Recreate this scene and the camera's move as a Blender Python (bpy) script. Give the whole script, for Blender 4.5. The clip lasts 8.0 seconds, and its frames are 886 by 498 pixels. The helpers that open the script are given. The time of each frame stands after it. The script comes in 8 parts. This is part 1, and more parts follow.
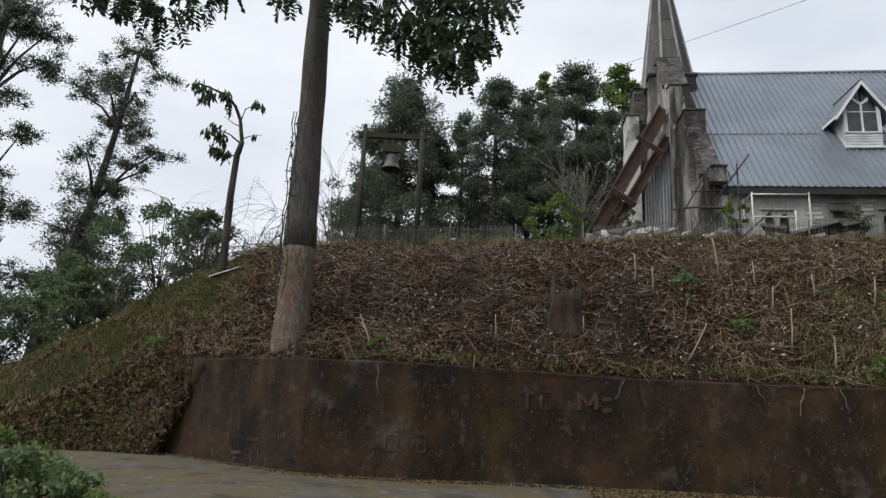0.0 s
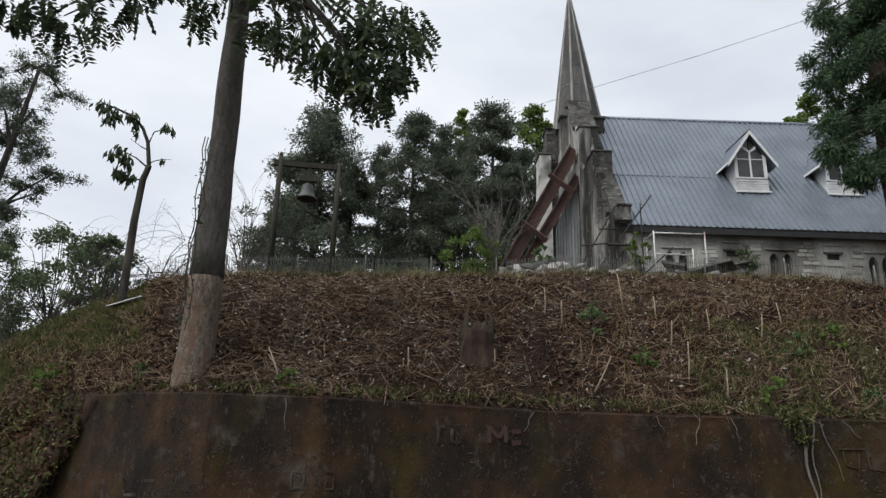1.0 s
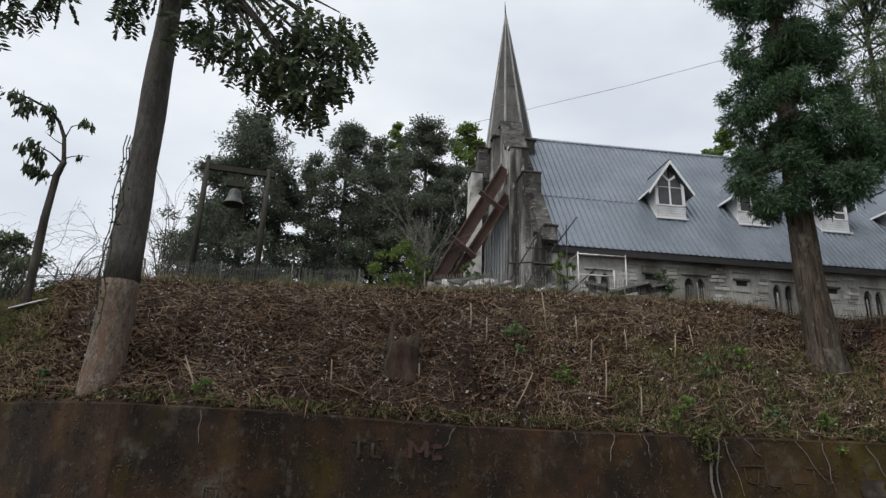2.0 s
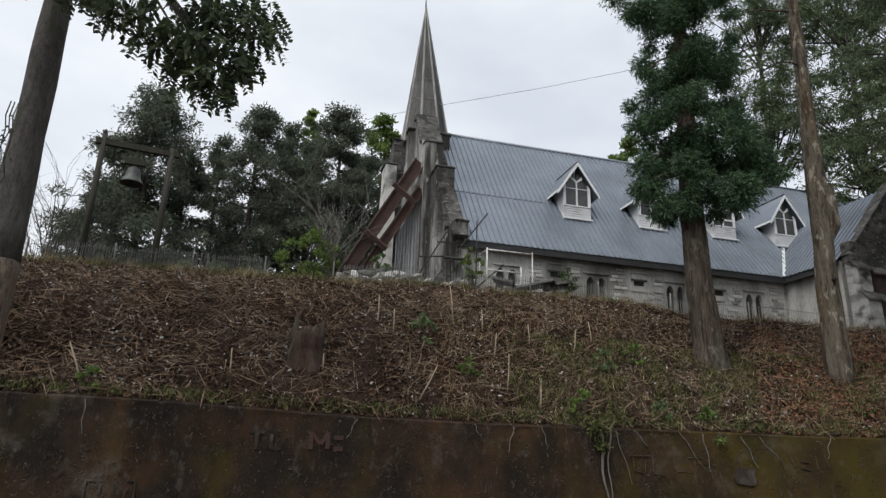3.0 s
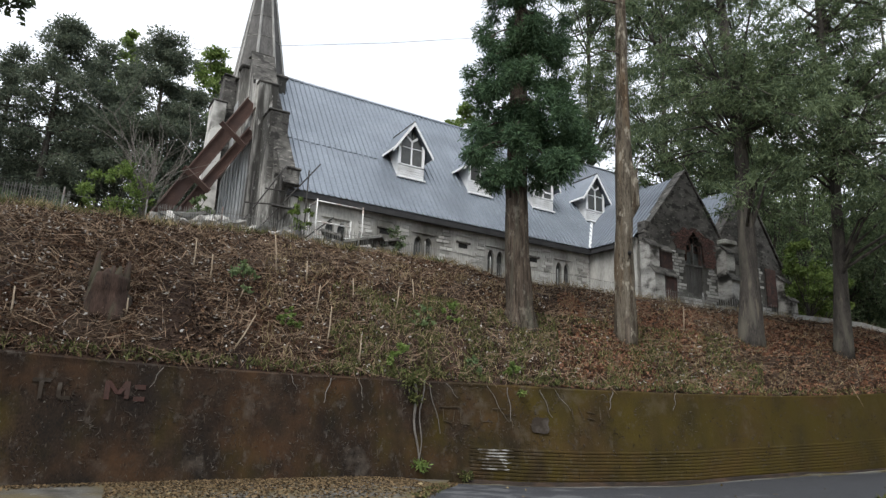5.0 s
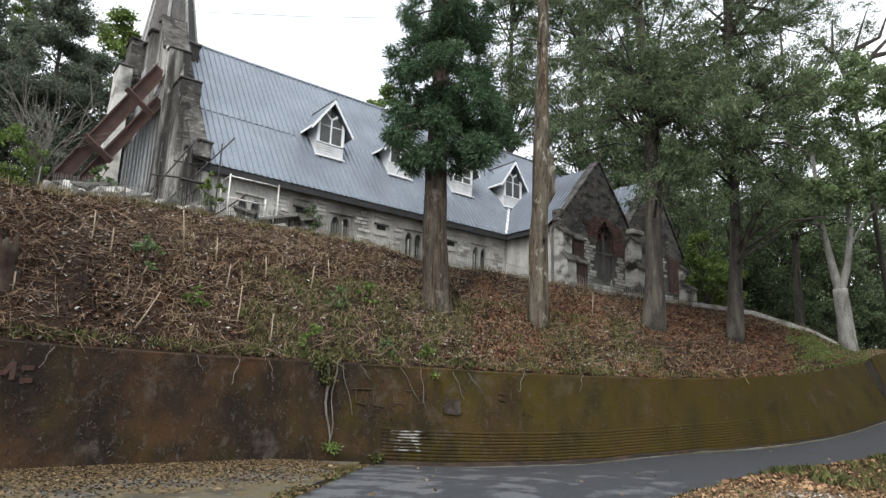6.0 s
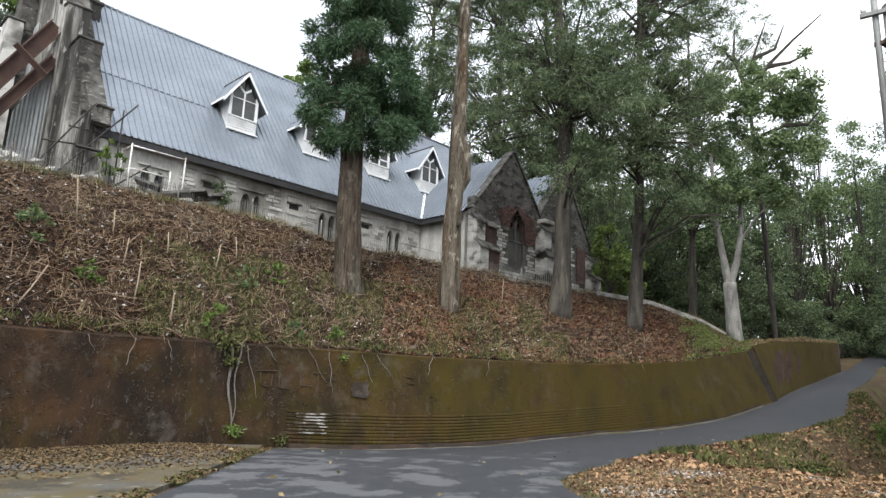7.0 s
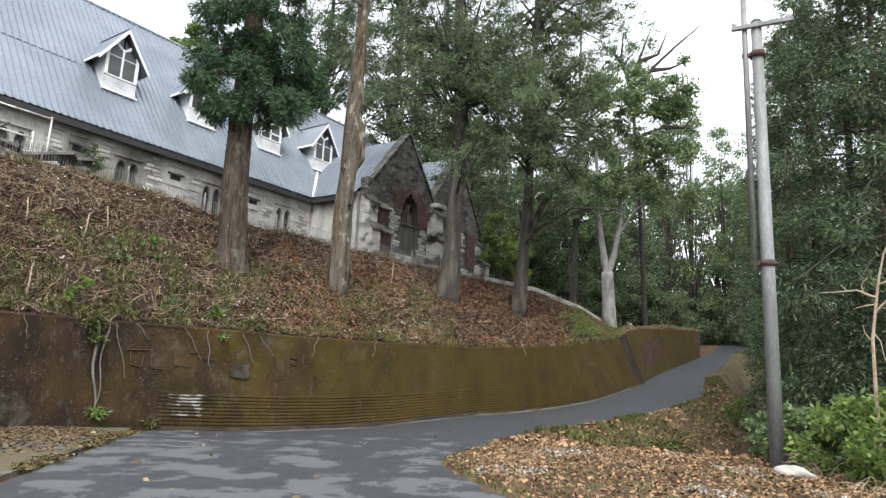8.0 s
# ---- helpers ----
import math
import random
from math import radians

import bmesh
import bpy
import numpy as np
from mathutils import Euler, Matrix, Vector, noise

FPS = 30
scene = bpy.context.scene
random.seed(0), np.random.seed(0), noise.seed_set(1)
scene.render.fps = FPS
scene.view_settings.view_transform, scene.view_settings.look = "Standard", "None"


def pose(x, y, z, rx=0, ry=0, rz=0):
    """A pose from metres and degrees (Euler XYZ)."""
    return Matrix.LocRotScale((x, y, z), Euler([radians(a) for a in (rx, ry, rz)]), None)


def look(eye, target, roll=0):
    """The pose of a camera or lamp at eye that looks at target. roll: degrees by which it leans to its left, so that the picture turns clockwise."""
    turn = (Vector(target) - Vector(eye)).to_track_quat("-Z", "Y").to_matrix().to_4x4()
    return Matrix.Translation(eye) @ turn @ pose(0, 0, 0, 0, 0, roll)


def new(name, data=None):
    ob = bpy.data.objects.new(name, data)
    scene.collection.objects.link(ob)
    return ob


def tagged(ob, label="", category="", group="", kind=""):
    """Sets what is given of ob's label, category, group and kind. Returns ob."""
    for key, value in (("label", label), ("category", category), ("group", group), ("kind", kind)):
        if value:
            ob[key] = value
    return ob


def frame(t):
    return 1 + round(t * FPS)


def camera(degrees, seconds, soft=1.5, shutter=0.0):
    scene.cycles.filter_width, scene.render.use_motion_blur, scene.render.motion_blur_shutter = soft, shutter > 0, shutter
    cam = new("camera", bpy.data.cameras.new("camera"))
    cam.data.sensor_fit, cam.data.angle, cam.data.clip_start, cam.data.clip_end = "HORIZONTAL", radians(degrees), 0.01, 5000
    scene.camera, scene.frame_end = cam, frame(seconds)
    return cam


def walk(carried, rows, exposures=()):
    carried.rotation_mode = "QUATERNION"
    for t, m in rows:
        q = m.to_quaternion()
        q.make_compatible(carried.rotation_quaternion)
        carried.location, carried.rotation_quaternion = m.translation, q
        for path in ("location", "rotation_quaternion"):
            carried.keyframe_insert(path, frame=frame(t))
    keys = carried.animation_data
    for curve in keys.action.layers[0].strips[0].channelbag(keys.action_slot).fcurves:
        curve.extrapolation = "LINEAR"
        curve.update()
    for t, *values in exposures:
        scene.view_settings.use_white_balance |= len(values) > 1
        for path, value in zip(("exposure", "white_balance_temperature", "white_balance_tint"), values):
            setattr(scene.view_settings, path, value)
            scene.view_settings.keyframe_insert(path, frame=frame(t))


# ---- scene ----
cam = camera(68.9, 8.0, soft=1.4)
PATH = [
    (0, (-0.2637, 0.0233, 1.5848), (-0.2607, 1.9702, 2.0428), 2.57),
    (0.5, (-0.2203, 0.0081, 1.5950), (-0.0836, 1.9339, 2.1168), 2.23),
    (1, (-0.1854, -0.0090, 1.6004), (0.0658, 1.8941, 2.1618), 1.68),
    (2.5, (-0.1426, -0.0439, 1.5883), (0.4341, 1.7687, 2.2063), 2.24),
    (3, (-0.0896, -0.0213, 1.5675), (0.6285, 1.7469, 2.1656), 1.87),
    (3.5, (-0.0210, -0.0057, 1.5687), (0.8443, 1.7092, 2.1261), 1.67),
    (4, (0.0001, -0.0001, 1.5502), (0.9851, 1.6601, 2.0730), 1.95),
    (4.5, (-0.0004, 0.0123, 1.5278), (1.0862, 1.6140, 2.0315), 1.86),
    (6, (0.1044, 0.0913, 1.4967), (1.4868, 1.4667, 1.9408), 1.77),
    (6.5, (0.1584, 0.0940, 1.4841), (1.6319, 1.3795, 1.9037), 1.45),
    (7, (0.1834, 0.0753, 1.4756), (1.7442, 1.2580, 1.8819), 2.15),
    (7.5, (0.1959, 0.0585, 1.4741), (1.8608, 1.0972, 1.8604), 2.44),
    (8, (0.2705, 0.0518, 1.4690), (2.0155, 0.9574, 1.8362), 2.59),
]
walk(cam, [(t, look(eye, target, roll)) for t, eye, target, roll in PATH],
     exposures=[(0, 0.43), (1.2, 0.39), (2.5, 0.34), (3.5, 0.53), (4.5, 0.84), (6.0, 1.19), (7.0, 1.40), (8.0, 1.60)])

# ---------------------------------------------------------------- light
world = bpy.data.worlds.new("overcast_sky")
world.use_nodes = True
scene.world = world
wn, wl = world.node_tree.nodes, world.node_tree.links
wn.clear()
sky = wn.new("ShaderNodeTexSky")
sky.sky_type, sky.sun_disc = "NISHITA", False
sky.sun_elevation, sky.sun_rotation = radians(53), radians(241)
sky.air_density, sky.dust_density, sky.ozone_density = 1.0, 6.0, 1.0
hsv = wn.new("ShaderNodeHueSaturation")
hsv.inputs["Saturation"].default_value = 0.12
cloud_co = wn.new("ShaderNodeTexCoord")
cloud_map = wn.new("ShaderNodeMapping")
cloud_map.inputs["Scale"].default_value = (1.0, 1.0, 2.6)
clouds = wn.new("ShaderNodeTexNoise")
clouds.inputs["Scale"].default_value, clouds.inputs["Detail"].default_value = 2.2, 5.0
cloud_ramp = wn.new("ShaderNodeValToRGB")
cloud_ramp.color_ramp.elements[0].position, cloud_ramp.color_ramp.elements[0].color = 0.32, (0.72, 0.75, 0.80, 1)
cloud_ramp.color_ramp.elements[1].position, cloud_ramp.color_ramp.elements[1].color = 0.68, (1.0, 1.0, 1.0, 1)
cover = wn.new("ShaderNodeMix")
cover.data_type = "RGBA"
cover.inputs[0].default_value = 0.8
cover.inputs[7].default_value = (7.4, 7.7, 8.1, 1)
mult = wn.new("ShaderNodeMix")
mult.data_type, mult.blend_type = "RGBA", "MULTIPLY"
mult.inputs[0].default_value = 1.0
back = wn.new("ShaderNodeBackground")
back.inputs["Strength"].default_value = 0.112
out_w = wn.new("ShaderNodeOutputWorld")
wl.new(sky.outputs[0], hsv.inputs["Color"])
wl.new(hsv.outputs[0], cover.inputs[6])
wl.new(cover.outputs[2], mult.inputs[6])
wl.new(cloud_co.outputs["Generated"], cloud_map.inputs[0])
wl.new(cloud_map.outputs[0], clouds.inputs["Vector"])
wl.new(clouds.outputs[0], cloud_ramp.inputs[0])
wl.new(cloud_ramp.outputs[0], mult.inputs[7])
wl.new(mult.outputs[2], back.inputs["Color"])
wl.new(back.outputs[0], out_w.inputs[0])
sun = new("sun", bpy.data.lights.new("sun", "SUN"))
sun.data.energy, sun.data.angle, sun.data.color = 1.5, radians(40), (1.0, 0.97, 0.92)
sun.matrix_world = look((-40, -22, 60), (0, 0, 0))

# ---------------------------------------------------------------- materials
def mat(name, c1, c2, scale=4.0, rough=0.85, bump=0.3, c3=None, fine=30.0, metal=0.0, wave=None, rnd=0.0, coords="Object", spec=0.35, stretch=(1, 1, 1), c3_at=0.62, transl=0.0, bdist=0.03, c3_soft=0.18):
    """Two-scale noise colour with stains (c3) and a bump."""
    m = bpy.data.materials.new(name)
    m.use_nodes = True
    n, l = m.node_tree.nodes, m.node_tree.links
    b = n["Principled BSDF"]
    b.inputs["Roughness"].default_value, b.inputs["Metallic"].default_value = rough, metal
    b.inputs["Specular IOR Level"].default_value = spec
    tc = n.new("ShaderNodeTexCoord")
    mp = n.new("ShaderNodeMapping")
    mp.inputs["Scale"].default_value = stretch
    l.new(tc.outputs[coords], mp.inputs[0])
    big = n.new("ShaderNodeTexNoise")
    big.inputs["Scale"].default_value, big.inputs["Detail"].default_value = scale, 6.0
    small = n.new("ShaderNodeTexNoise")
    small.inputs["Scale"].default_value, small.inputs["Detail"].default_value = fine, 4.0
    for q in (big, small):
        l.new(mp.outputs[0], q.inputs["Vector"])
    addn = n.new("ShaderNodeMath")
    addn.operation = "MULTIPLY_ADD"
    addn.inputs[1].default_value = 0.5
    l.new(small.outputs[0], addn.inputs[0])
    half = n.new("ShaderNodeMath")
    half.operation = "MULTIPLY"
    half.inputs[1].default_value = 0.5
    l.new(big.outputs[0], half.inputs[0])
    l.new(half.outputs[0], addn.inputs[2])
    last = addn.outputs[0]
    if rnd:
        info = n.new("ShaderNodeObjectInfo")
        geo = n.new("ShaderNodeNewGeometry")
        both = n.new("ShaderNodeMath")
        both.operation = "ADD"
        l.new(info.outputs["Random"], both.inputs[0])
        l.new(geo.outputs["Random Per Island"], both.inputs[1])
        fr = n.new("ShaderNodeMath")
        fr.operation = "FRACT"
        l.new(both.outputs[0], fr.inputs[0])
        sh = n.new("ShaderNodeMath")
        sh.operation = "MULTIPLY_ADD"
        sh.inputs[1].default_value = rnd
        l.new(fr.outputs[0], sh.inputs[0])
        l.new(last, sh.inputs[2])
        sb = n.new("ShaderNodeMath")
        sb.operation = "SUBTRACT"
        sb.inputs[1].default_value = rnd / 2
        l.new(sh.outputs[0], sb.inputs[0])
        last = sb.outputs[0]
    ramp = n.new("ShaderNodeValToRGB")
    ramp.color_ramp.elements[0].position, ramp.color_ramp.elements[0].color = 0.36, (*c1, 1)
    ramp.color_ramp.elements[1].position, ramp.color_ramp.elements[1].color = 0.64, (*c2, 1)
    l.new(last, ramp.inputs[0])
    col = ramp.outputs[0]
    if c3:
        st = n.new("ShaderNodeTexNoise")
        st.inputs["Scale"].default_value, st.inputs["Detail"].default_value = scale * 0.45, 8.0
        off = n.new("ShaderNodeMapping")
        off.inputs["Location"].default_value = (7.3, 2.1, 4.4)
        l.new(mp.outputs[0], off.inputs[0])
        l.new(off.outputs[0], st.inputs["Vector"])
        r3 = n.new("ShaderNodeValToRGB")
        r3.color_ramp.elements[0].position, r3.color_ramp.elements[1].position = c3_at - c3_soft * 0.67, c3_at + c3_soft * 0.33
        l.new(st.outputs[0], r3.inputs[0])
        mx = n.new("ShaderNodeMix")
        mx.data_type = "RGBA"
        mx.inputs[7].default_value = (*c3, 1)
        l.new(r3.outputs[0], mx.inputs[0])
        l.new(col, mx.inputs[6])
        col = mx.outputs[2]
    l.new(col, b.inputs["Base Color"])
    if bump:
        bp = n.new("ShaderNodeBump")
        bp.inputs["Strength"].default_value, bp.inputs["Distance"].default_value = bump, bdist
        l.new(addn.outputs[0], bp.inputs["Height"])
        l.new(bp.outputs[0], b.inputs["Normal"])
    if transl:
        tr = n.new("ShaderNodeBsdfTranslucent")
        l.new(col, tr.inputs["Color"])
        ms = n.new("ShaderNodeMixShader")
        ms.inputs[0].default_value = transl
        l.new(b.outputs[0], ms.inputs[1])
        l.new(tr.outputs[0], ms.inputs[2])
        l.new(ms.outputs[0], n["Material Output"].inputs[0])
    return m


def layer(m, colour, scale, at, soft, stretch=(1, 1, 1), shift=(0, 0, 0), amount=1.0):
    """Adds patches of one more colour (stains, lichen, flakes) over a material's own."""
    n, l = m.node_tree.nodes, m.node_tree.links
    base = n["Principled BSDF"].inputs["Base Color"]
    src = base.links[0].from_socket
    tc = next(q for q in n if q.type == "TEX_COORD")
    mp = n.new("ShaderNodeMapping")
    mp.inputs["Scale"].default_value, mp.inputs["Location"].default_value = stretch, shift
    l.new(tc.outputs["Object"], mp.inputs[0])
    tex = n.new("ShaderNodeTexNoise")
    tex.inputs["Scale"].default_value, tex.inputs["Detail"].default_value, tex.inputs["Roughness"].default_value = scale, 7.0, 0.62
    l.new(mp.outputs[0], tex.inputs["Vector"])
    rg = n.new("ShaderNodeMapRange")
    rg.inputs["From Min"].default_value, rg.inputs["From Max"].default_value = at - soft / 2, at + soft / 2
    rg.inputs["To Max"].default_value = amount
    l.new(tex.outputs[0], rg.inputs["Value"])
    mx = n.new("ShaderNodeMix")
    mx.data_type = "RGBA"
    mx.inputs[7].default_value = (*colour, 1)
    l.new(rg.outputs[0], mx.inputs[0])
    l.new(src, mx.inputs[6])
    l.new(mx.outputs[2], base)
    return m


M_SOIL = mat("slope_soil", (0.010, 0.0065, 0.005), (0.048, 0.029, 0.020), 1.6, 0.95, 0.9, (0.045, 0.031, 0.021), 22, spec=0.15, bdist=0.06)
M_ROAD = mat("damp_asphalt", (0.026, 0.028, 0.033), (0.042, 0.044, 0.050), 2.6, 0.6, 0.35, (0.086, 0.089, 0.094), 70, c3_at=0.5, c3_soft=0.022)
rn, rl = M_ROAD.node_tree.nodes, M_ROAD.node_tree.links
[q for q in rn if q.type == "TEX_NOISE"][2].inputs["Roughness"].default_value = 0.66
road_sep = rn.new("ShaderNodeSeparateXYZ")
rl.new(next(q for q in rn if q.type == "TEX_COORD").outputs["Object"], road_sep.inputs[0])
road_dry = rn.new("ShaderNodeMapRange")
road_dry.inputs["From Min"].default_value, road_dry.inputs["From Max"].default_value = 9.0, 19.0
road_dry.inputs["To Min"].default_value, road_dry.inputs["To Max"].default_value = -0.028, -0.16
rl.new(road_sep.outputs["X"], road_dry.inputs["Value"])
road_add = rn.new("ShaderNodeMath")
road_ramp = [q for q in rn if q.type == "VALTORGB"][1]
rl.new(road_ramp.inputs[0].links[0].from_socket, road_add.inputs[0])
rl.new(road_dry.outputs[0], road_add.inputs[1])
rl.new(road_add.outputs[0], road_ramp.inputs[0])
M_VERGE = mat("leafy_verge", (0.034, 0.024, 0.015), (0.105, 0.075, 0.045), 2.0, 0.95, 0.6, (0.085, 0.085, 0.035), 30, spec=0.15)
M_CONC = mat("old_concrete", (0.10, 0.097, 0.09), (0.17, 0.165, 0.15), 1.2, 0.92, 0.4, (0.09, 0.075, 0.04), 30, c3_at=0.52)
M_WALL = mat("stained_retaining_wall", (0.007, 0.005, 0.0042), (0.040, 0.025, 0.015), 2.6, 0.92, 1.0, (0.046, 0.033, 0.005), 34, spec=0.2, c3_at=0.56, stretch=(1, 1, 0.6), c3_soft=0.25)
M_WALLE = M_WALL
# moss thickens eastward along the wall
wall_nodes, wall_links = M_WALL.node_tree.nodes, M_WALL.node_tree.links
wall_sep = wall_nodes.new("ShaderNodeSeparateXYZ")
wall_links.new(next(q for q in wall_nodes if q.type == "TEX_COORD").outputs["Object"], wall_sep.inputs[0])
wall_range = wall_nodes.new("ShaderNodeMapRange")
wall_range.inputs["From Min"].default_value, wall_range.inputs["From Max"].default_value = 3.0, 26.0
wall_range.inputs["To Min"].default_value, wall_range.inputs["To Max"].default_value = -0.12, 0.20
wall_links.new(wall_sep.outputs["X"], wall_range.inputs["Value"])
wall_add = wall_nodes.new("ShaderNodeMath")
wall_ramp = [q for q in wall_nodes if q.type == "VALTORGB"][1]
wall_links.new(wall_ramp.inputs[0].links[0].from_socket, wall_add.inputs[0])
wall_links.new(wall_range.outputs[0], wall_add.inputs[1])
wall_links.new(wall_add.outputs[0], wall_ramp.inputs[0])
layer(M_WALL, (0.062, 0.031, 0.013), 0.55, 0.55, 0.2, (1, 1, 1.4), (3, 1, 0), 0.75)
layer(M_WALL, (0.007, 0.006, 0.0055), 0.8, 0.53, 0.2, (1, 1, 0.6), (9, 4, 2), 0.75)
layer(M_WALL, (0.085, 0.070, 0.055), 1.1, 0.63, 0.12, (1, 1, 1), (4, 7, 5), 0.6)
layer(M_WALL, (0.080, 0.070, 0.058), 5.0, 0.63, 0.10, (1, 1, 0.7), (1, 8, 3), 0.45)
layer(M_WALL, (0.11, 0.10, 0.088), 17.0, 0.665, 0.05, (1, 1, 0.8), (5, 2, 7), 0.8)
layer(M_WALL, (0.10, 0.085, 0.065), 9.0, 0.66, 0.05, (1.6, 1.6, 0.22), (2, 5, 1), 0.45)
moss_before = set(wall_nodes)
layer(M_WALL, (0.047, 0.034, 0.0045), 0.9, 0.40, 0.34, (1, 1, 1.2), (6, 1, 8), 0.85)
moss_mix = next(q for q in wall_nodes if q not in moss_before and q.type == "MIX")
moss_fac = moss_mix.inputs[0].links[0].from_socket
moss_x = wall_nodes.new("ShaderNodeMapRange")
moss_x.inputs["From Min"].default_value, moss_x.inputs["From Max"].default_value = 9.0, 22.0
wall_links.new(wall_sep.outputs["X"], moss_x.inputs["Value"])
moss_gate = wall_nodes.new("ShaderNodeMath")
moss_gate.operation = "MULTIPLY"
wall_links.new(moss_fac, moss_gate.inputs[0])
wall_links.new(moss_x.outputs[0], moss_gate.inputs[1])
wall_links.new(moss_gate.outputs[0], moss_mix.inputs[0])
M_APRON = mat("leaf_stained_concrete", (0.040, 0.038, 0.034), (0.100, 0.095, 0.085), 2.0, 0.94, 0.6, (0.085, 0.066, 0.030), 30, c3_at=0.5)
layer(M_APRON, (0.03, 0.027, 0.022), 1.1, 0.57, 0.08, (1, 1, 1), (2, 2, 0), 0.8)
layer(M_APRON, (0.19, 0.185, 0.17), 4.0, 0.63, 0.06, (1, 1, 1), (8, 1, 0), 0.6)
M_ROOF = mat("blue_grey_sheet_roof", (0.160, 0.184, 0.218), (0.235, 0.265, 0.306), 0.6, 0.38, 0.08, (0.15, 0.17, 0.20), 9, metal=0.35)
M_PLASTER = mat("weathered_plaster", (0.31, 0.304, 0.28), (0.54, 0.53, 0.495), 1.1, 0.92, 0.35, (0.12, 0.115, 0.10), 12, stretch=(1, 1, 0.35))
M_FRONT = mat("black_streaked_plaster", (0.20, 0.195, 0.18), (0.50, 0.49, 0.455), 1.5, 0.94, 0.5, (0.04, 0.039, 0.035), 10, stretch=(1.6, 1.6, 0.28), c3_at=0.50)
M_STONE = mat("blackened_stone", (0.05, 0.05, 0.046), (0.13, 0.128, 0.12), 1.6, 0.95, 0.5, (0.22, 0.22, 0.20), 14)
M_WHITE = mat("white_paint", (0.74, 0.75, 0.76), (0.86, 0.87, 0.88), 3, 0.6, 0.1, None, 30)
M_BARK = mat("grey_bark", (0.07, 0.06, 0.05), (0.17, 0.145, 0.12), 2.5, 0.95, 0.9, (0.09, 0.10, 0.06), 18, stretch=(2.5, 2.5, 0.5), spec=0.15)
M_RUST = mat("rusted_steel", (0.048, 0.028, 0.022), (0.088, 0.050, 0.039), 2, 0.85, 0.4, (0.05, 0.03, 0.025), 25)

# ---------------------------------------------------------------- mesh helpers
def link_mesh(name, verts, faces, material, parent=None, label="", smooth=False):
    me = bpy.data.meshes.new(name)
    me.from_pydata([tuple(v) for v in verts], [], faces)
    me.update()
    if smooth:
        me.shade_smooth()
    for q in (material if isinstance(material, (list, tuple)) else [material]):
        me.materials.append(q)
    ob = new(name, me)
    if parent is not None:
        ob.parent = parent
    if label:
        tagged(ob, label)
    return ob


def part(name, bm, material, parent, label="", smooth=False):
    me = bpy.data.meshes.new(name)
    bm.to_mesh(me)
    bm.free()
    if smooth:
        me.shade_smooth()
    me.materials.append(material)
    ob = new(name, me)
    if parent is not None:
        ob.parent = parent
    if label:
        tagged(ob, label)
    return ob


def box_into(bm, x0, x1, y0, y1, z0, z1, m=None, bevel=0.0):
    vs = [bm.verts.new(Vector(c) if m is None else m @ Vector(c)) for c in
          ((x0, y0, z0), (x1, y0, z0), (x1, y1, z0), (x0, y1, z0), (x0, y0, z1), (x1, y0, z1), (x1, y1, z1), (x0, y1, z1))]
    fs = [bm.faces.new([vs[i] for i in q]) for q in ((0, 3, 2, 1), (4, 5, 6, 7), (0, 1, 5, 4), (1, 2, 6, 5), (2, 3, 7, 6), (3, 0, 4, 7))]
    if bevel:
        es = list({e for f in fs for e in f.edges})
        bmesh.ops.bevel(bm, geom=es, offset=bevel, segments=1, affect="EDGES", clamp_overlap=True)


def box(name, x0, x1, y0, y1, z0, z1, material, parent, bevel=0.015, label=""):
    bm = bmesh.new()
    box_into(bm, x0, x1, y0, y1, z0, z1, None, bevel)
    return part(name, bm, material, parent, label)


def prism_into(bm, outline, y0, y1, m=None):
    """A closed outline of (x, z) pushed from y0 to y1."""
    a = [bm.verts.new((m or Matrix()) @ Vector((x, y0, z))) for x, z in outline]
    b = [bm.verts.new((m or Matrix()) @ Vector((x, y1, z))) for x, z in outline]
    bm.faces.new(a)
    bm.faces.new(b[::-1])
    k = len(a)
    for i in range(k):
        bm.faces.new((a[(i + 1) % k], a[i], b[i], b[(i + 1) % k]))
    bmesh.ops.recalc_face_normals(bm, faces=bm.faces)


def prism(name, outline, y0, y1, material, parent, label="", m=None):
    bm = bmesh.new()
    prism_into(bm, outline, y0, y1, m)
    return part(name, bm, material, parent, label)


def tube_into(verts, faces, path, radii, sides=8, cap=True):
    """A tapering round limb along a list of points."""
    base = len(verts)
    for i, p in enumerate(path):
        p = Vector(p)
        d = (Vector(path[min(i + 1, len(path) - 1)]) - Vector(path[max(i - 1, 0)])).normalized()
        u = d.cross(Vector((0.31, 0.17, 0.94)))
        if u.length < 0.05:
            u = d.cross(Vector((1, 0, 0)))
        u.normalize()
        v = d.cross(u)
        for k in range(sides):
            a = 2 * math.pi * k / sides
            verts.append(p + radii[i] * (math.cos(a) * u + math.sin(a) * v))
    for i in range(len(path) - 1):
        for k in range(sides):
            a, b = base + i * sides + k, base + i * sides + (k + 1) % sides
            faces.append((a, b, b + sides, a + sides))
    if cap:
        faces.append(tuple(base + k for k in range(sides))[::-1])
        faces.append(tuple(base + (len(path) - 1) * sides + k for k in range(sides)))


def tube(name, path, radii, material, parent, sides=8, label=""):
    v, f = [], []
    if not isinstance(radii, (list, tuple)):
        radii = [radii] * len(path)
    tube_into(v, f, path, radii, sides)
    return link_mesh(name, v, f, material, parent, label, smooth=sides > 5)


def empty(name, m, label, category, group="", kind=""):
    e = new(name)
    e.matrix_basis = m
    return tagged(e, label, category, group, kind)


